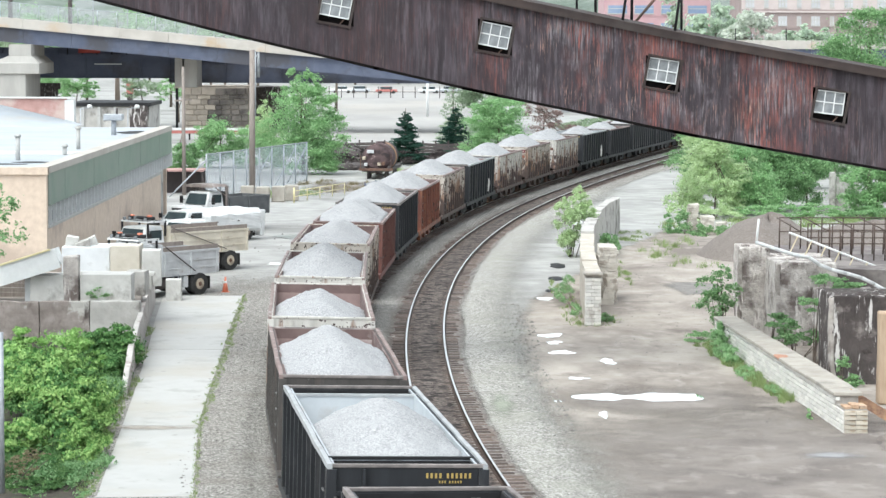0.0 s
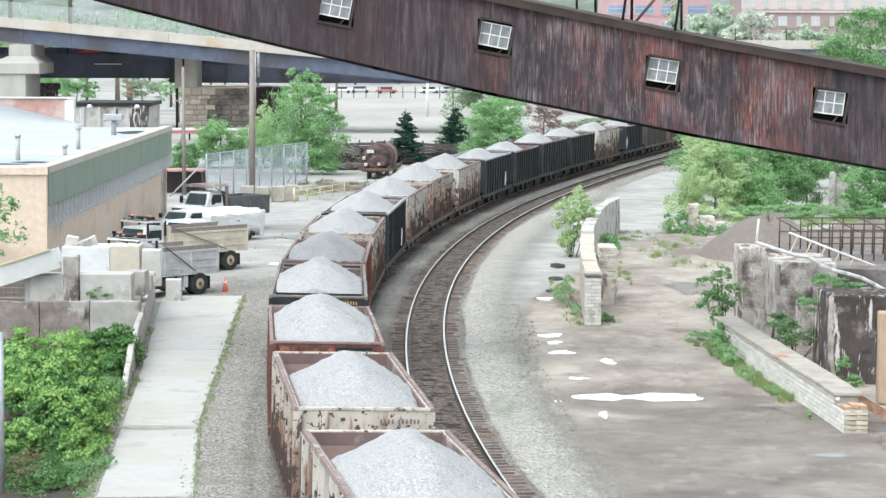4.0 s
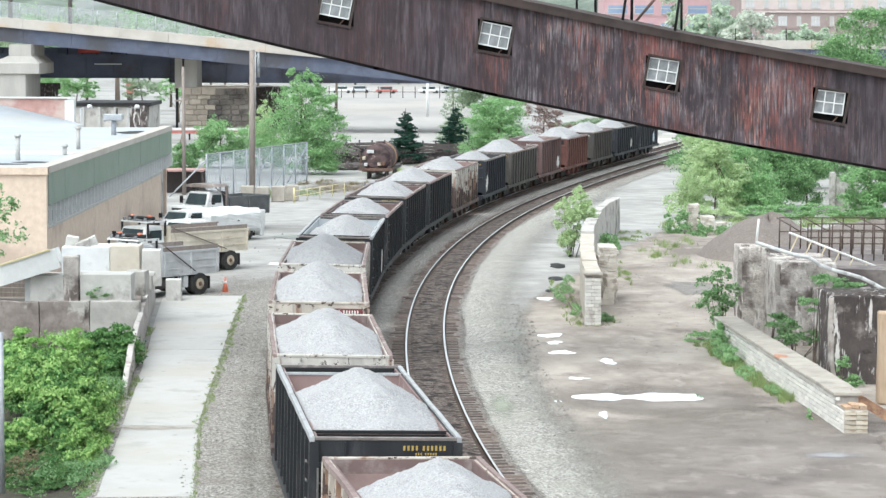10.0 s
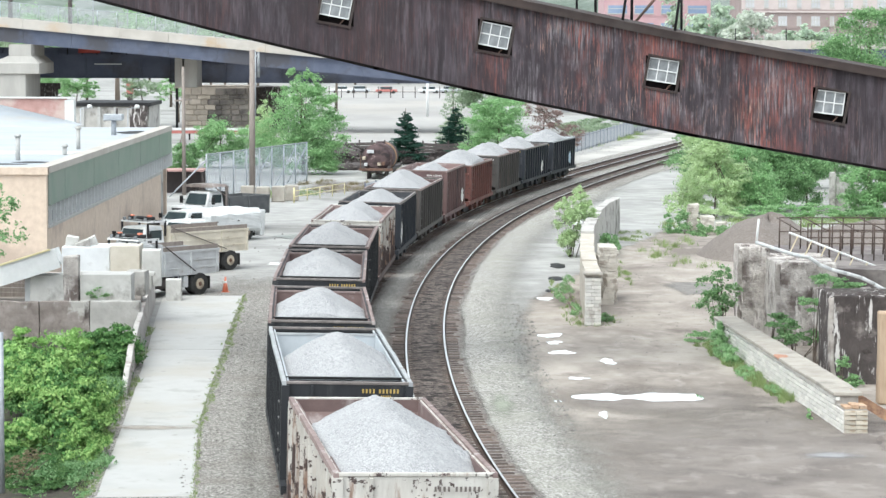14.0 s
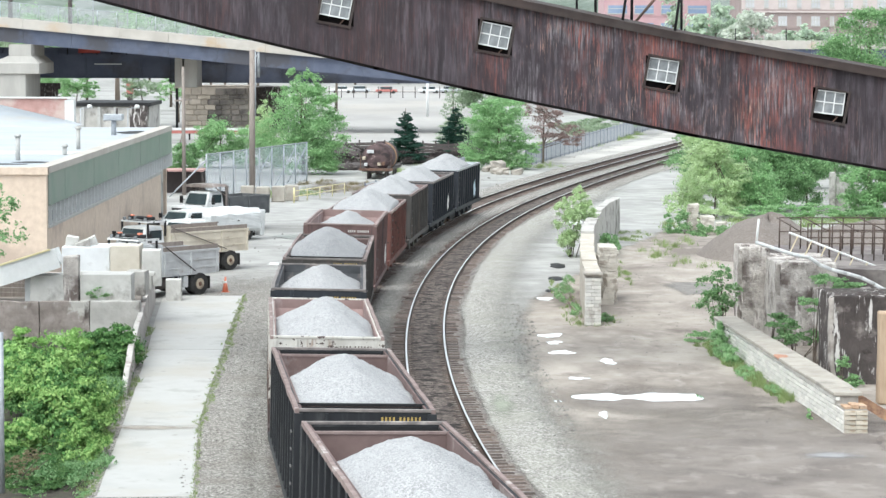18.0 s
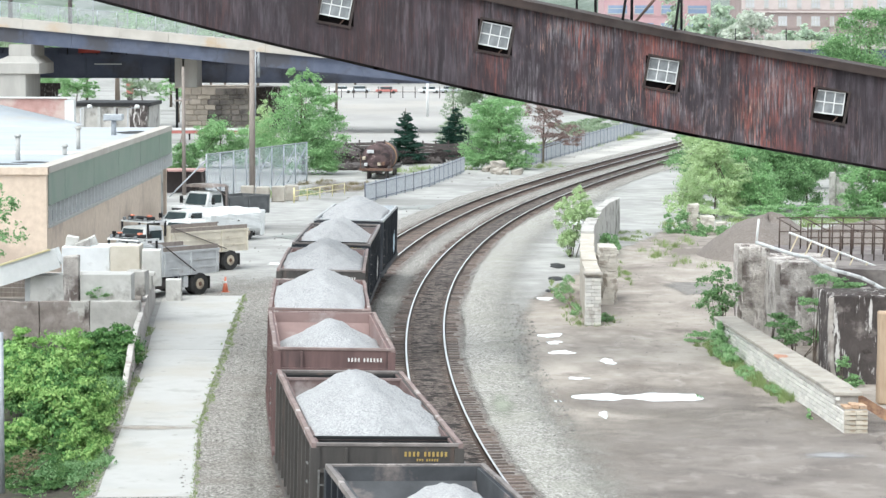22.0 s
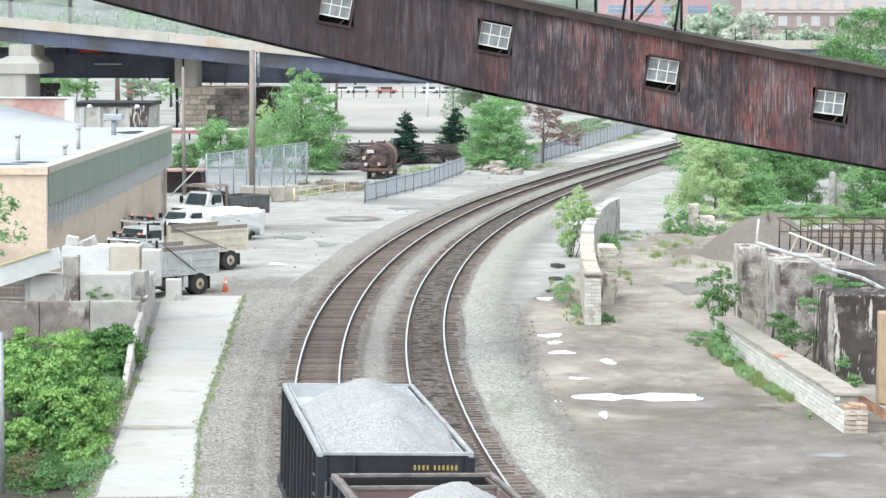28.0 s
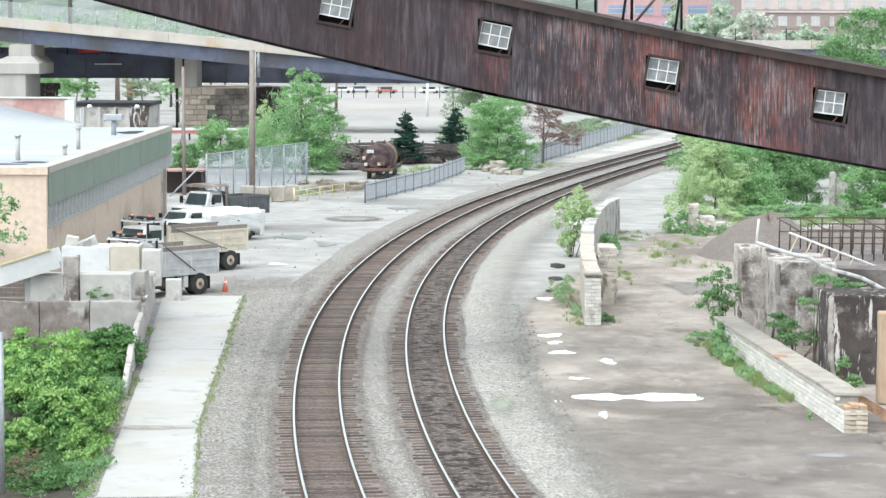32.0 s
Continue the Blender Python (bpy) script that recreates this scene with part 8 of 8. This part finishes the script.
INSIDE = {
    "brown": mat("rust_brown_lining", (0.125, 0.083, 0.078), (0.185, 0.127, 0.119), 1.0, 0.8, bump=0.15, stain=DUST, sscale=0.6, slo=0.57, shi=0.76, jitter=True),
    "pink": mat("pinkish_rust_lining", (0.21, 0.142, 0.134), (0.28, 0.195, 0.183), 1.0, 0.8, bump=0.15, stain=DUST, sscale=0.6, slo=0.57, shi=0.76, jitter=True),
    "grey": mat("worn_grey_lining", (0.4, 0.43, 0.46), (0.5, 0.53, 0.555), 1.0, 0.6, bump=0.1, stain=(0.4, 0.38, 0.37), sscale=0.7, slo=0.58, shi=0.74, jitter=True),
    "dark": mat("dark_lining", (0.035, 0.037, 0.042), (0.075, 0.078, 0.085), 1.0, 0.7, bump=0.1, stain=(0.33, 0.27, 0.25), sscale=0.55, slo=0.54, shi=0.72, jitter=True),
}
RIM = {
    "rust": mat("worn_rust_rim", (0.18, 0.128, 0.12), (0.28, 0.213, 0.2), 2.5, 0.7, bump=0.2, stain=(0.48, 0.44, 0.42), sscale=1.4, slo=0.58, shi=0.68, jitter=True),
    "grey": mat("worn_grey_rim", (0.3, 0.31, 0.325), (0.43, 0.44, 0.45), 2.5, 0.6, bump=0.1, stain=(0.24, 0.22, 0.21), sscale=1.3, slo=0.56, shi=0.7, jitter=True),
    "dark": mat("worn_dark_rim", (0.13, 0.115, 0.11), (0.24, 0.21, 0.2), 2.5, 0.6, bump=0.1, stain=(0.45, 0.4, 0.38), sscale=1.3, slo=0.58, shi=0.7, jitter=True),
}
# near-black trough plates put the shade of the recess into their colour
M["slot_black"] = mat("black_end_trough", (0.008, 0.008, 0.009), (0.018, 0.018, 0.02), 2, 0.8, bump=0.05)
M["sign_orange"] = mat("faded_orange_sheet", (0.27, 0.085, 0.045), (0.36, 0.125, 0.065), 5, 0.7, bump=0.05, stain=(0.09, 0.035, 0.03), sscale=2.2, slo=0.42, shi=0.56, jitter=True)
M["sign_red"] = mat("dull_red_panel", (0.14, 0.038, 0.04), (0.19, 0.055, 0.055), 4, 0.7, bump=0.05, stain=(0.09, 0.04, 0.035), sscale=3)
CW, CB = 3.24, 1.05
WORDS = {"black": "black", "navy": "navy blue", "cream": "chipped cream", "tan": "tan rust-streaked", "red": "rust-red", "orange": "orange-brown rusty", "maroon": "maroon", "umber": "grey-brown"}
INWORDS = {"brown": "brown", "pink": "pinkish brown", "grey": "pale grey", "dark": "dark"}
CACHE = {}


def piece(name, key, make, material, parent, m=None, label=""):
    """A part whose mesh is shared between wagons that look alike."""
    k = (key, material.name)
    if k not in CACHE:
        me = bpy.data.meshes.new(name)
        bm = make()
        bm.to_mesh(me)
        bm.free()
        me.materials.append(material)
        CACHE[k] = me
    ob = shared(name, CACHE[k], parent, m)
    if label:
        ob["label"] = label
    return ob


SLOT = 1.25


def heap_mesh(seed, cl, ct, level, peak, shift, second, slot=False):
    """Crushed stone heaped between the walls."""
    rng = random.Random(seed)
    nx, ny = 30, 84
    hw, hl = CW / 2 - 0.17, cl / 2 - (SLOT + 0.06 if slot else 0.16)
    verts, faces = [], []
    sx, sy = rng.uniform(-0.14, 0.1), shift - 0.75
    sx2, y2, p2 = rng.uniform(-0.1, 0.4), -hl + rng.uniform(1.9, 3.2), rng.uniform(0.1, 0.24)
    for j in range(ny + 1):
        for i in range(nx + 1):
            x, y = -hw + 2 * hw * i / nx, -hl + 2 * hl * j / ny
            d1 = math.hypot((x - sx) / 1.0, max(0.0, abs(y - sy) - (1.7 if y > sy else 1.4)) / 1.35)
            h = peak + 0.08 - 0.64 * (math.sqrt(d1 * d1 + 0.06) - 0.2)
            d2 = math.hypot((x - sx2) / 1.05, (y - y2) / 1.3)
            h = max(h, peak - p2 - 0.6 * (math.sqrt(d2 * d2 + 0.03) - 0.1))
            if second:
                d2 = math.hypot((x + sx) / 1.0, (y - second) / 1.2)
                h = max(h, peak - 0.1 - 0.7 * d2)
            h = max(h, level - (0.14 + 0.14 * max(0.0, x + 0.4) if y < sy else 0.3 + 0.1 * abs(x) + 0.4 * (y - sy) / hl))
            h = 0.92 * h + 0.08 * (level - 0.3)
            v = Vector((x * 0.9, y * 0.9, seed * 3.1))
            h += 0.1 * noise.noise(v) + 0.06 * noise.noise(v * 3.1) + 0.035 * noise.noise(v * 9.0) + rng.uniform(-0.014, 0.014) - 0.08
            verts.append((x, y, ct + h))
    w = nx + 1
    for j in range(ny):
        for i in range(nx):
            a = j * w + i
            faces.append((a, a + 1, a + w + 1, a + w))
    ring = [i for i in range(w)] + [j * w + nx for j in range(1, ny + 1)] + [ny * w + i for i in range(nx - 1, -1, -1)] + [j * w for j in range(ny - 1, 0, -1)]
    k0 = len(verts)
    for r in ring:
        verts.append((verts[r][0], verts[r][1], CB + 0.6))
    n = len(ring)
    for i in range(n):
        faces.append((ring[(i + 1) % n], ring[i], k0 + i, k0 + (i + 1) % n))
    faces.append(tuple(k0 + i for i in range(n))[::-1])
    return verts, faces


def marks(bm, x0, z, n1, n2, cw, ch, y):
    """Lettering as plain bars."""
    x = x0
    for n in (n1, n2):
        for i in range(n):
            box(x, x + cw * 0.5, y - 0.012, y, z, z + ch, bm)
            x += cw
        x += cw * 0.7
    return bm


def wagon_truck(parent, y, key):
    t = piece("bogie", "bogie" + key, lambda: box(-0.15, 0.15, y - 0.35, y + 0.35, 0.35, 0.75), M["black_paint"], parent)

    def frame_side(x):
        return profile_x([(y - 1.3, 0.35), (y - 1.3, 0.55), (y - 0.6, 0.85), (y + 0.6, 0.85), (y + 1.3, 0.55), (y + 1.3, 0.35), (y + 0.5, 0.25), (y - 0.5, 0.25)], x - 0.07, x + 0.07)
    for x in (-1.05, 1.05):
        piece("side_frame", "sf%d" % (x > 0) + key, lambda: frame_side(x), M["black_paint"], t)
        for dy in (-0.88, 0.88):
            piece("wheel", "wh%d%d" % (x > 0, dy > 0) + key, lambda: rod((x * 0.715 - 0.065, y + dy, 0.42), (x * 0.715 + 0.065, y + dy, 0.42), 0.42, seg=16), M["rust"], t)
    for dy in (-0.88, 0.88):
        piece("axle", "ax%d" % (dy > 0) + key, lambda: rod((-0.7, y + dy, 0.42), (0.7, y + dy, 0.42), 0.08, seg=8), M["black_paint"], t)


def hopper(spec, seed, cl, ct):
    paint, inside, rim, end, mark, level, peak, shift, second, patch, panel = spec
    P, I, R = PAINT[paint], INSIDE[inside], RIM[rim]
    state = "heaped with" if peak > 0.5 else "half filled with"
    c = root("hopper_wagon", pose(0, 0, 0), "%s hopper wagon with %s lining %s crushed stone" % (WORDS[paint], INWORDS[inside], state), "railway wagon", "wagons of the stone train")
    hl, hw = cl / 2, CW / 2
    slot = end == "slot"
    key = "_%d_%d_%d" % (round(cl * 100), round(ct * 100), slot)
    for sx in (-1, 1):
        k1 = "%d" % sx + key
        wall = piece("side_wall", "sw" + k1, lambda: box(sx * (hw - 0.13) - 0.03, sx * (hw - 0.13) + 0.03, -hl + 0.1, hl - 0.1, CB, ct - 0.05), P, c)
        piece("side_lining", "sl" + k1, lambda: box(sx * (hw - 0.185) - 0.02, sx * (hw - 0.185) + 0.02, -hl + 0.16, hl - 0.16, CB + 0.4, ct - 0.06), I, c)
        for k in range(11):
            y = -hl + 0.22 + k * (cl - 0.44) / 10
            piece("side_post", "sp" + k1, lambda: box(sx * (hw - 0.05) - 0.05, sx * (hw - 0.05) + 0.05, -0.06, 0.06, CB, ct - 0.1), P, wall, pose(0, y, 0))
        piece("side_sill", "ss" + k1, lambda: box(sx * (hw - 0.07) - 0.07, sx * (hw - 0.07) + 0.07, -hl - 0.95, hl + 0.95, CB - 0.22, CB), P, c)

        def chord():
            """A top rail with the dents of many loadings."""
            b = box(sx * (hw - 0.065) - 0.05, sx * (hw - 0.065) + 0.05, -hl, hl, ct - 0.12, ct)
            long = [e for e in b.edges if abs(e.verts[0].co.y - e.verts[1].co.y) > 1]
            bmesh.ops.subdivide_edges(b, edges=long, cuts=22, use_grid_fill=False)
            for v in b.verts:
                w = noise.noise(Vector((v.co.y * 0.55, sx * 7.0, cl * 9.0)))
                v.co.x += 0.022 * w
                v.co.z += 0.014 * noise.noise(Vector((v.co.y * 0.8, sx * 3.0, cl * 5.0)))
            return b
        piece("top_chord", "tc" + k1, chord, R, c)
        for z in (1.35, 1.75, 2.15, 2.55, 2.95):
            piece("grab_iron", "gi%d%d" % (sx, z * 100) + key, lambda: box(sx * (hw + 0.05) - 0.015, sx * (hw + 0.05) + 0.015, -hl - 0.02, -hl + 0.3, z, z + 0.03), M["grab"], wall)
    for sy in (-1, 1):
        k1 = "%d" % sy + key
        piece("end_wall", "ew" + k1, lambda: box(-hw + 0.1, hw - 0.1, sy * (hl - 0.06) - 0.03, sy * (hl - 0.06) + 0.03, CB + 0.15, ct - 0.03), P, c)
        piece("end_chord", "ec" + k1, lambda: box(-hw + 0.05, hw - 0.05, sy * (hl - 0.05) - 0.045, sy * (hl - 0.05) + 0.045, ct - 0.075, ct + 0.002, bevel=0.012), RIM["dark"] if slot or paint == "umber" else P if paint in ("cream", "tan") else R, c)
        if slot:
            piece("end_lining", "el" + k1, lambda: box(-hw + 0.16, hw - 0.16, sy * (hl - SLOT) - 0.025, sy * (hl - SLOT) + 0.025, CB + 0.5, ct - 0.06), I, c)
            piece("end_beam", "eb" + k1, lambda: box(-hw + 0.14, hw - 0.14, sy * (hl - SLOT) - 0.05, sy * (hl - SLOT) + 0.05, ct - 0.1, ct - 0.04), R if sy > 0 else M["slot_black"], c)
            # the trough's shade is coloured in, blacker than the wagon paint
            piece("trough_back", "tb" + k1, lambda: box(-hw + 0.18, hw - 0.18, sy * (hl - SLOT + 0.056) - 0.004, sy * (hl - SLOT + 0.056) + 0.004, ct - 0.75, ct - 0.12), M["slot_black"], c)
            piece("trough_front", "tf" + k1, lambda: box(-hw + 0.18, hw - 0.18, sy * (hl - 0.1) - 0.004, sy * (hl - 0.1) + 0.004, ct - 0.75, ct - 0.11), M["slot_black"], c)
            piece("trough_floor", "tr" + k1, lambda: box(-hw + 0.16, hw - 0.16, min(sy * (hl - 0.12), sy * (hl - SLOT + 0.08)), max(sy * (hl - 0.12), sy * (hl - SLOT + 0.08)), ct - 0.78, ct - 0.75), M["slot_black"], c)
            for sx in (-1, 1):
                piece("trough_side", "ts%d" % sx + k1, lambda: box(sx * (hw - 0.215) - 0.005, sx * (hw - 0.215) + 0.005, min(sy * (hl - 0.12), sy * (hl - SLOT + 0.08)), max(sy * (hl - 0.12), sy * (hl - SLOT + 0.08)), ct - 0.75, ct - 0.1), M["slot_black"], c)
        else:
            piece("end_lining", "ep" + k1, lambda: box(-hw + 0.16, hw - 0.16, sy * (hl - 0.12) - 0.02, sy * (hl - 0.12) + 0.02, CB + 0.5, ct - 0.04), I, c)
            piece("slope_lining", "sg" + k1, lambda: profile_x([(sy * (hl - 0.13), ct - 0.32), (sy * (hl - 0.13), ct - 0.4), (sy * (hl - 1.6), ct - 1.7), (sy * (hl - 1.7), ct - 1.68)], -hw + 0.2, hw - 0.2), I, c)
        for sx in (-1, 1):
            piece("corner_post", "cp%d" % sx + k1, lambda: box(sx * (hw - 0.1) - 0.1, sx * (hw - 0.1) + 0.1, sy * (hl - 0.02) - 0.07, sy * (hl - 0.02) + 0.07, CB - 0.2, ct - 0.1), P, c)
        piece("end_rib", "er" + k1, lambda: box(-hw + 0.2, hw - 0.2, sy * hl - 0.06, sy * hl + 0.06, ct - 0.62, ct - 0.54), P, c)
        piece("end_rib", "es2" + k1, lambda: box(-hw + 0.2, hw - 0.2, sy * hl - 0.06, sy * hl + 0.06, ct - 1.3, ct - 1.2), P, c)
        for x in (-hw + 0.75, 0.0, hw - 0.75):
            piece("end_stiffener", "ef%d" % round(x * 10) + k1, lambda: box(x - 0.05, x + 0.05, sy * hl - 0.05, sy * hl + 0.05, CB, ct - 0.62), P, c)
        piece("end_gusset", "eg" + k1, lambda: box(-hw + 0.72, -hw + 0.78, sy * hl - 0.06, sy * hl + 0.06, ct - 0.54, ct - 0.1), P, c)

        def ladder():
            b = bmesh.new()
            lx = -hw + 0.38 if sy < 0 else hw - 0.38
            for z in np.arange(1.0, 2.8, 0.38):
                box(lx - 0.2, lx + 0.2, sy * (hl + 0.1) - 0.012, sy * (hl + 0.1) + 0.012, z, z + 0.03, b)
            for dx in (-0.2, 0.2):
                box(lx + dx - 0.02, lx + dx + 0.02, sy * (hl + 0.08) - 0.03, sy * (hl + 0.08) + 0.03, 0.95, 2.85, b)
            return b
        piece("ladder", "ld" + k1, ladder, M["grab"], c)
        piece("slope_sheet", "sh" + k1, lambda: profile_x([(sy * hl * 0.98, 1.9), (sy * hl * 0.98, 1.8), (sy * 2.2, 0.55), (sy * 2.2, 0.7)], -hw + 0.2, hw - 0.2), P, c)
        piece("coupler", "cl" + k1, lambda: box(-0.14, 0.14, min(sy * hl, sy * (hl + 1.36)), max(sy * hl, sy * (hl + 1.36)), 0.72, 0.98, bevel=0.03), M["rust"], c)
        piece("end_sill", "es" + k1, lambda: box(-hw + 0.1, hw - 0.1, min(sy * (hl + 0.7), sy * (hl + 0.98)), max(sy * (hl + 0.7), sy * (hl + 0.98)), 0.75, 1.05), P, c)
        piece("end_platform", "epf" + k1, lambda: box(-hw + 0.15, hw - 0.15, min(sy * hl, sy * (hl + 0.72)), max(sy * hl, sy * (hl + 0.72)), 0.86, 0.92), M["black_paint"], c)
        wagon_truck(c, sy * (hl - 1.2), k1)
    for k in (-1, 0, 1):
        piece("hopper_bay", "hb%d" % k + key, lambda: profile_x([(k * 2.3 - 1.1, 1.15), (k * 2.3 + 1.1, 1.15), (k * 2.3 + 0.3, 0.3), (k * 2.3 - 0.3, 0.3)], -hw + 0.3, hw - 0.3), P, c)
    piece("centre_sill", "cs" + key, lambda: box(-0.2, 0.2, -hl - 0.3, hl + 0.3, 0.75, 1.1), M["black_paint"], c)
    piece("brake_wheel", "bw" + key, lambda: rod((-0.9, hl + 0.16, 2.6), (-0.9, hl + 0.2, 2.6), 0.26, seg=14), M["black_paint"], c)
    ye = -hl + 0.06 - 0.09
    if panel == "red":
        piece("name_panel", "np" + key, lambda: box(0.3, hw - 0.22, ye - 0.004, ye + 0.004, ct - 0.44, ct - 0.2), M["sign_red"], c, None, "dull red painted panel")
    if panel in ("red", "tags"):
        for a, b in ((-hw + 0.24, -hw + 0.66), (hw - 0.72, hw - 0.26)):
            piece("end_tag", "tg%d" % round(a * 10) + key, lambda: box(a, b, ye - 0.004, ye + 0.004, ct - 0.82, ct - 0.64), M["sign_orange"], c, None, "faded orange sheet on the end wall")
    if panel == "rusty":
        for a, b, mt in ((-hw + 0.3, -hw + 0.72, "sign_orange"), (-hw + 0.84, 0.2, "sign_orange"), (0.24, hw - 0.36, "slot_black")):
            piece("end_tag", "tg%d" % round(a * 10) + key, lambda: box(a, b, ye - 0.004, ye + 0.004, ct - 0.5, ct - 0.16), M[mt], c, None, "patch of fresh rust" if mt != "slot_black" else "black painted patch")
    if mark:
        z = ct - (0.27 if slot else 0.36)
        lt = piece("lettering", "mk" + key, lambda: marks(bmesh.new(), 0.36, z, 4, 6, 0.088, 0.1, ye - 0.006), M["mark_" + mark], c)
        tagged(lt, kind="stuff")
        if mark == "yellow":
            l2 = piece("small_lettering", "ms" + key, lambda: marks(bmesh.new(), 0.62, z - 0.1, 3, 5, 0.055, 0.05, ye - 0.006), M["mark_" + mark], c)
            tagged(l2, kind="stuff")
    if patch:
        colr, y0, ln, z0, hh = patch

        def blot():
            b = bmesh.new()
            rng = random.Random(seed)
            ring = []
            for i in range(26):
                a = i / 26 * 2 * math.pi
                r = rng.uniform(0.45, 1.0)
                ring.append((y0 + ln * r * math.cos(a), z0 + hh * (0.75 + 0.85 * r * math.sin(a))))
            fr_ = [b.verts.new((hw + 0.009, y, z)) for y, z in ring]
            bk_ = [b.verts.new((hw + 0.003, y, z)) for y, z in ring]
            b.faces.new(fr_)
            b.faces.new(bk_[::-1])
            for i in range(26):
                b.faces.new((fr_[i], bk_[i], bk_[(i + 1) % 26], fr_[(i + 1) % 26]))
            return b
        piece("paint_mark", "pt%d" % seed, blot, M[colr], c, None, "sprayed paint patch")
    v, f = heap_mesh(seed, cl, ct, level, peak, shift, second, slot)
    raw("stone_load", v, f, M["load"], c, "pale grey crushed stone load", smooth=True)
    return c


M["mark_blue"] = mat("pale_blue_spray_paint", (0.4, 0.52, 0.62), (0.55, 0.66, 0.74), 4, 0.7, bump=0)
M["grab"] = mat("dull_steel_rung", (0.09, 0.088, 0.085), (0.16, 0.155, 0.15), 6, 0.6, bump=0)
WHITE = ("mark_white", 3.4, 0.7, 1.15, 0.7)
WAGONS = [
    # place, length, height, then paint, lining, rim, end, lettering, level, peak, shift, second heap, paint patch, end panel
    (-38.6, 11.8, 3.47, ("black", "dark", "dark", "slot", "yellow", 0.0, 0.75, 0.0, 0, None, None)),
    (-24.3, 12.0, 3.49, ("black", "grey", "grey", "slot", "yellow", -0.05, 0.62, -0.6, 0, None, None)),
    (-10.11, 11.06, 3.45, ("umber", "brown", "rust", "plain", "yellow", 0.0, 0.72, -0.5, 0, None, None)),
    (3.45, 10.94, 3.49, ("cream", "brown", "rust", "plain", "dark", -0.1, 0.56, -2.0, 0, None, "tags")),
    (18.1, 11.18, 3.38, ("cream", "brown", "rust", "plain", "dark", 0.0, 0.82, 0.0, -3.0, None, "tags")),
    (31.91, 10.74, 3.5, ("tan", "brown", "rust", "plain", "dark", -0.1, 0.7, -0.3, 0, None, None)),
    (46.1, 9.99, 3.38, ("red", "brown", "rust", "plain", "white", 0.1, 0.9, 0.0, 1.5, None, "rusty")),
    (58.35, 12.38, 3.47, ("black", "brown", "dark", "slot", "yellow", 0.08, 0.88, -0.8, 0, None, None)),
    (73.07, 10.15, 3.38, ("orange", "brown", "rust", "plain", None, 0.05, 0.85, -0.3, 0, None, "rusty")),
    (85.81, 10.61, 3.5, ("tan", "brown", "rust", "plain", "dark", 0.0, 0.75, 0.0, -2.8, None, None)),
    (98.98, 12.43, 3.5, ("black", "pink", "grey", "slot", "yellow", 0.0, 0.78, -0.5, 0, WHITE, None)),
    (114.17, 10.59, 3.43, ("cream", "brown", "rust", "plain", "dark", 0.0, 0.8, -0.5, -3.0, None, None)),
    (127.8, 10.81, 3.49, ("tan", "brown", "rust", "plain", "white", 0.05, 0.8, 0.3, -3.0, None, "red")),
    (141.66, 10.91, 3.5, ("cream", "brown", "rust", "plain", "dark", 0.0, 0.76, -0.4, 0, None, "tags")),
    (155.49, 12.3, 3.48, ("black", "grey", "grey", "slot", "yellow", -0.1, 0.55, -0.2, 0, WHITE, None)),
    (170.1, 11.02, 3.42, ("black", "brown", "rust", "slot", "yellow", -0.1, 0.6, -0.9, 0, None, None)),
    (182.93, 12.6, 3.51, ("black", "brown", "rust", "slot", "yellow", -0.05, 0.65, -0.2, 0, None, None)),
    (197.46, 12, 3.5, ("black", "brown", "rust", "slot", "yellow", -0.05, 0.65, -0.8, 0, None, None)),
    (211.95, 10.98, 3.52, ("cream", "pink", "rust", "plain", "dark", -0.1, 0.62, -0.6, 0, None, None)),
    (226.97, 9.71, 3.44, ("navy", "dark", "dark", "plain", "yellow", -0.12, 0.5, -1.1, 0, ("mark_white", -4.2, 0.5, 1.2, 0.8), None)),
    (239.53, 12.3, 3.41, ("umber", "brown", "rust", "slot", "yellow", 0.05, 0.82, -0.5, 1.8, None, None)),
    (254.33, 9.4, 3.69, ("maroon", "pink", "rust", "plain", "white", -0.28, 0.36, -1.0, 0, ("mark_white", 3.3, 0.8, 1.2, 0.7), None)),
    (267.26, 10.06, 3.41, ("red", "brown", "rust", "plain", None, 0.1, 0.92, -0.2, 2.2, None, "rusty")),
    (280.63, 9.93, 3.46, ("umber", "pink", "rust", "plain", "white", 0.0, 0.82, -0.3, 0, None, None)),
    (293.36, 11.4, 3.43, ("navy", "brown", "dark", "slot", "yellow", 0.0, 0.74, -0.2, 0, ("mark_white", 2.6, 0.6, 1.2, 0.7), None)),
    (307.24, 10.88, 3.45, ("navy", "grey", "grey", "plain", "yellow", 0.02, 0.85, 0.0, 2.4, ("mark_blue", 2.8, 0.7, 1.2, 0.8), None)),
]
TRAIN = [(place, cl, hopper(spec, i + 1, cl, ct)) for i, (place, cl, ct, spec) in enumerate(WAGONS)]


# ---- what moves ----
def motions():
    """The train slows a little as it draws past; the curve's banking tips it inwards."""
    for place, cl, wagon in TRAIN:
        rows = []
        for t in range(33):
            s = place - SPEED * t + 0.0112 * (t - 16) ** 2
            xa, ya, _ = on_track(s + 1.2)
            xb, yb, _ = on_track(s + cl - 1.2)
            rows.append((float(t), pose((xa + xb) / 2, (ya + yb) / 2, 0.02, 0, CANT, -math.degrees(math.atan2(xb - xa, yb - ya)))))
        walk(wagon, rows)


motions()
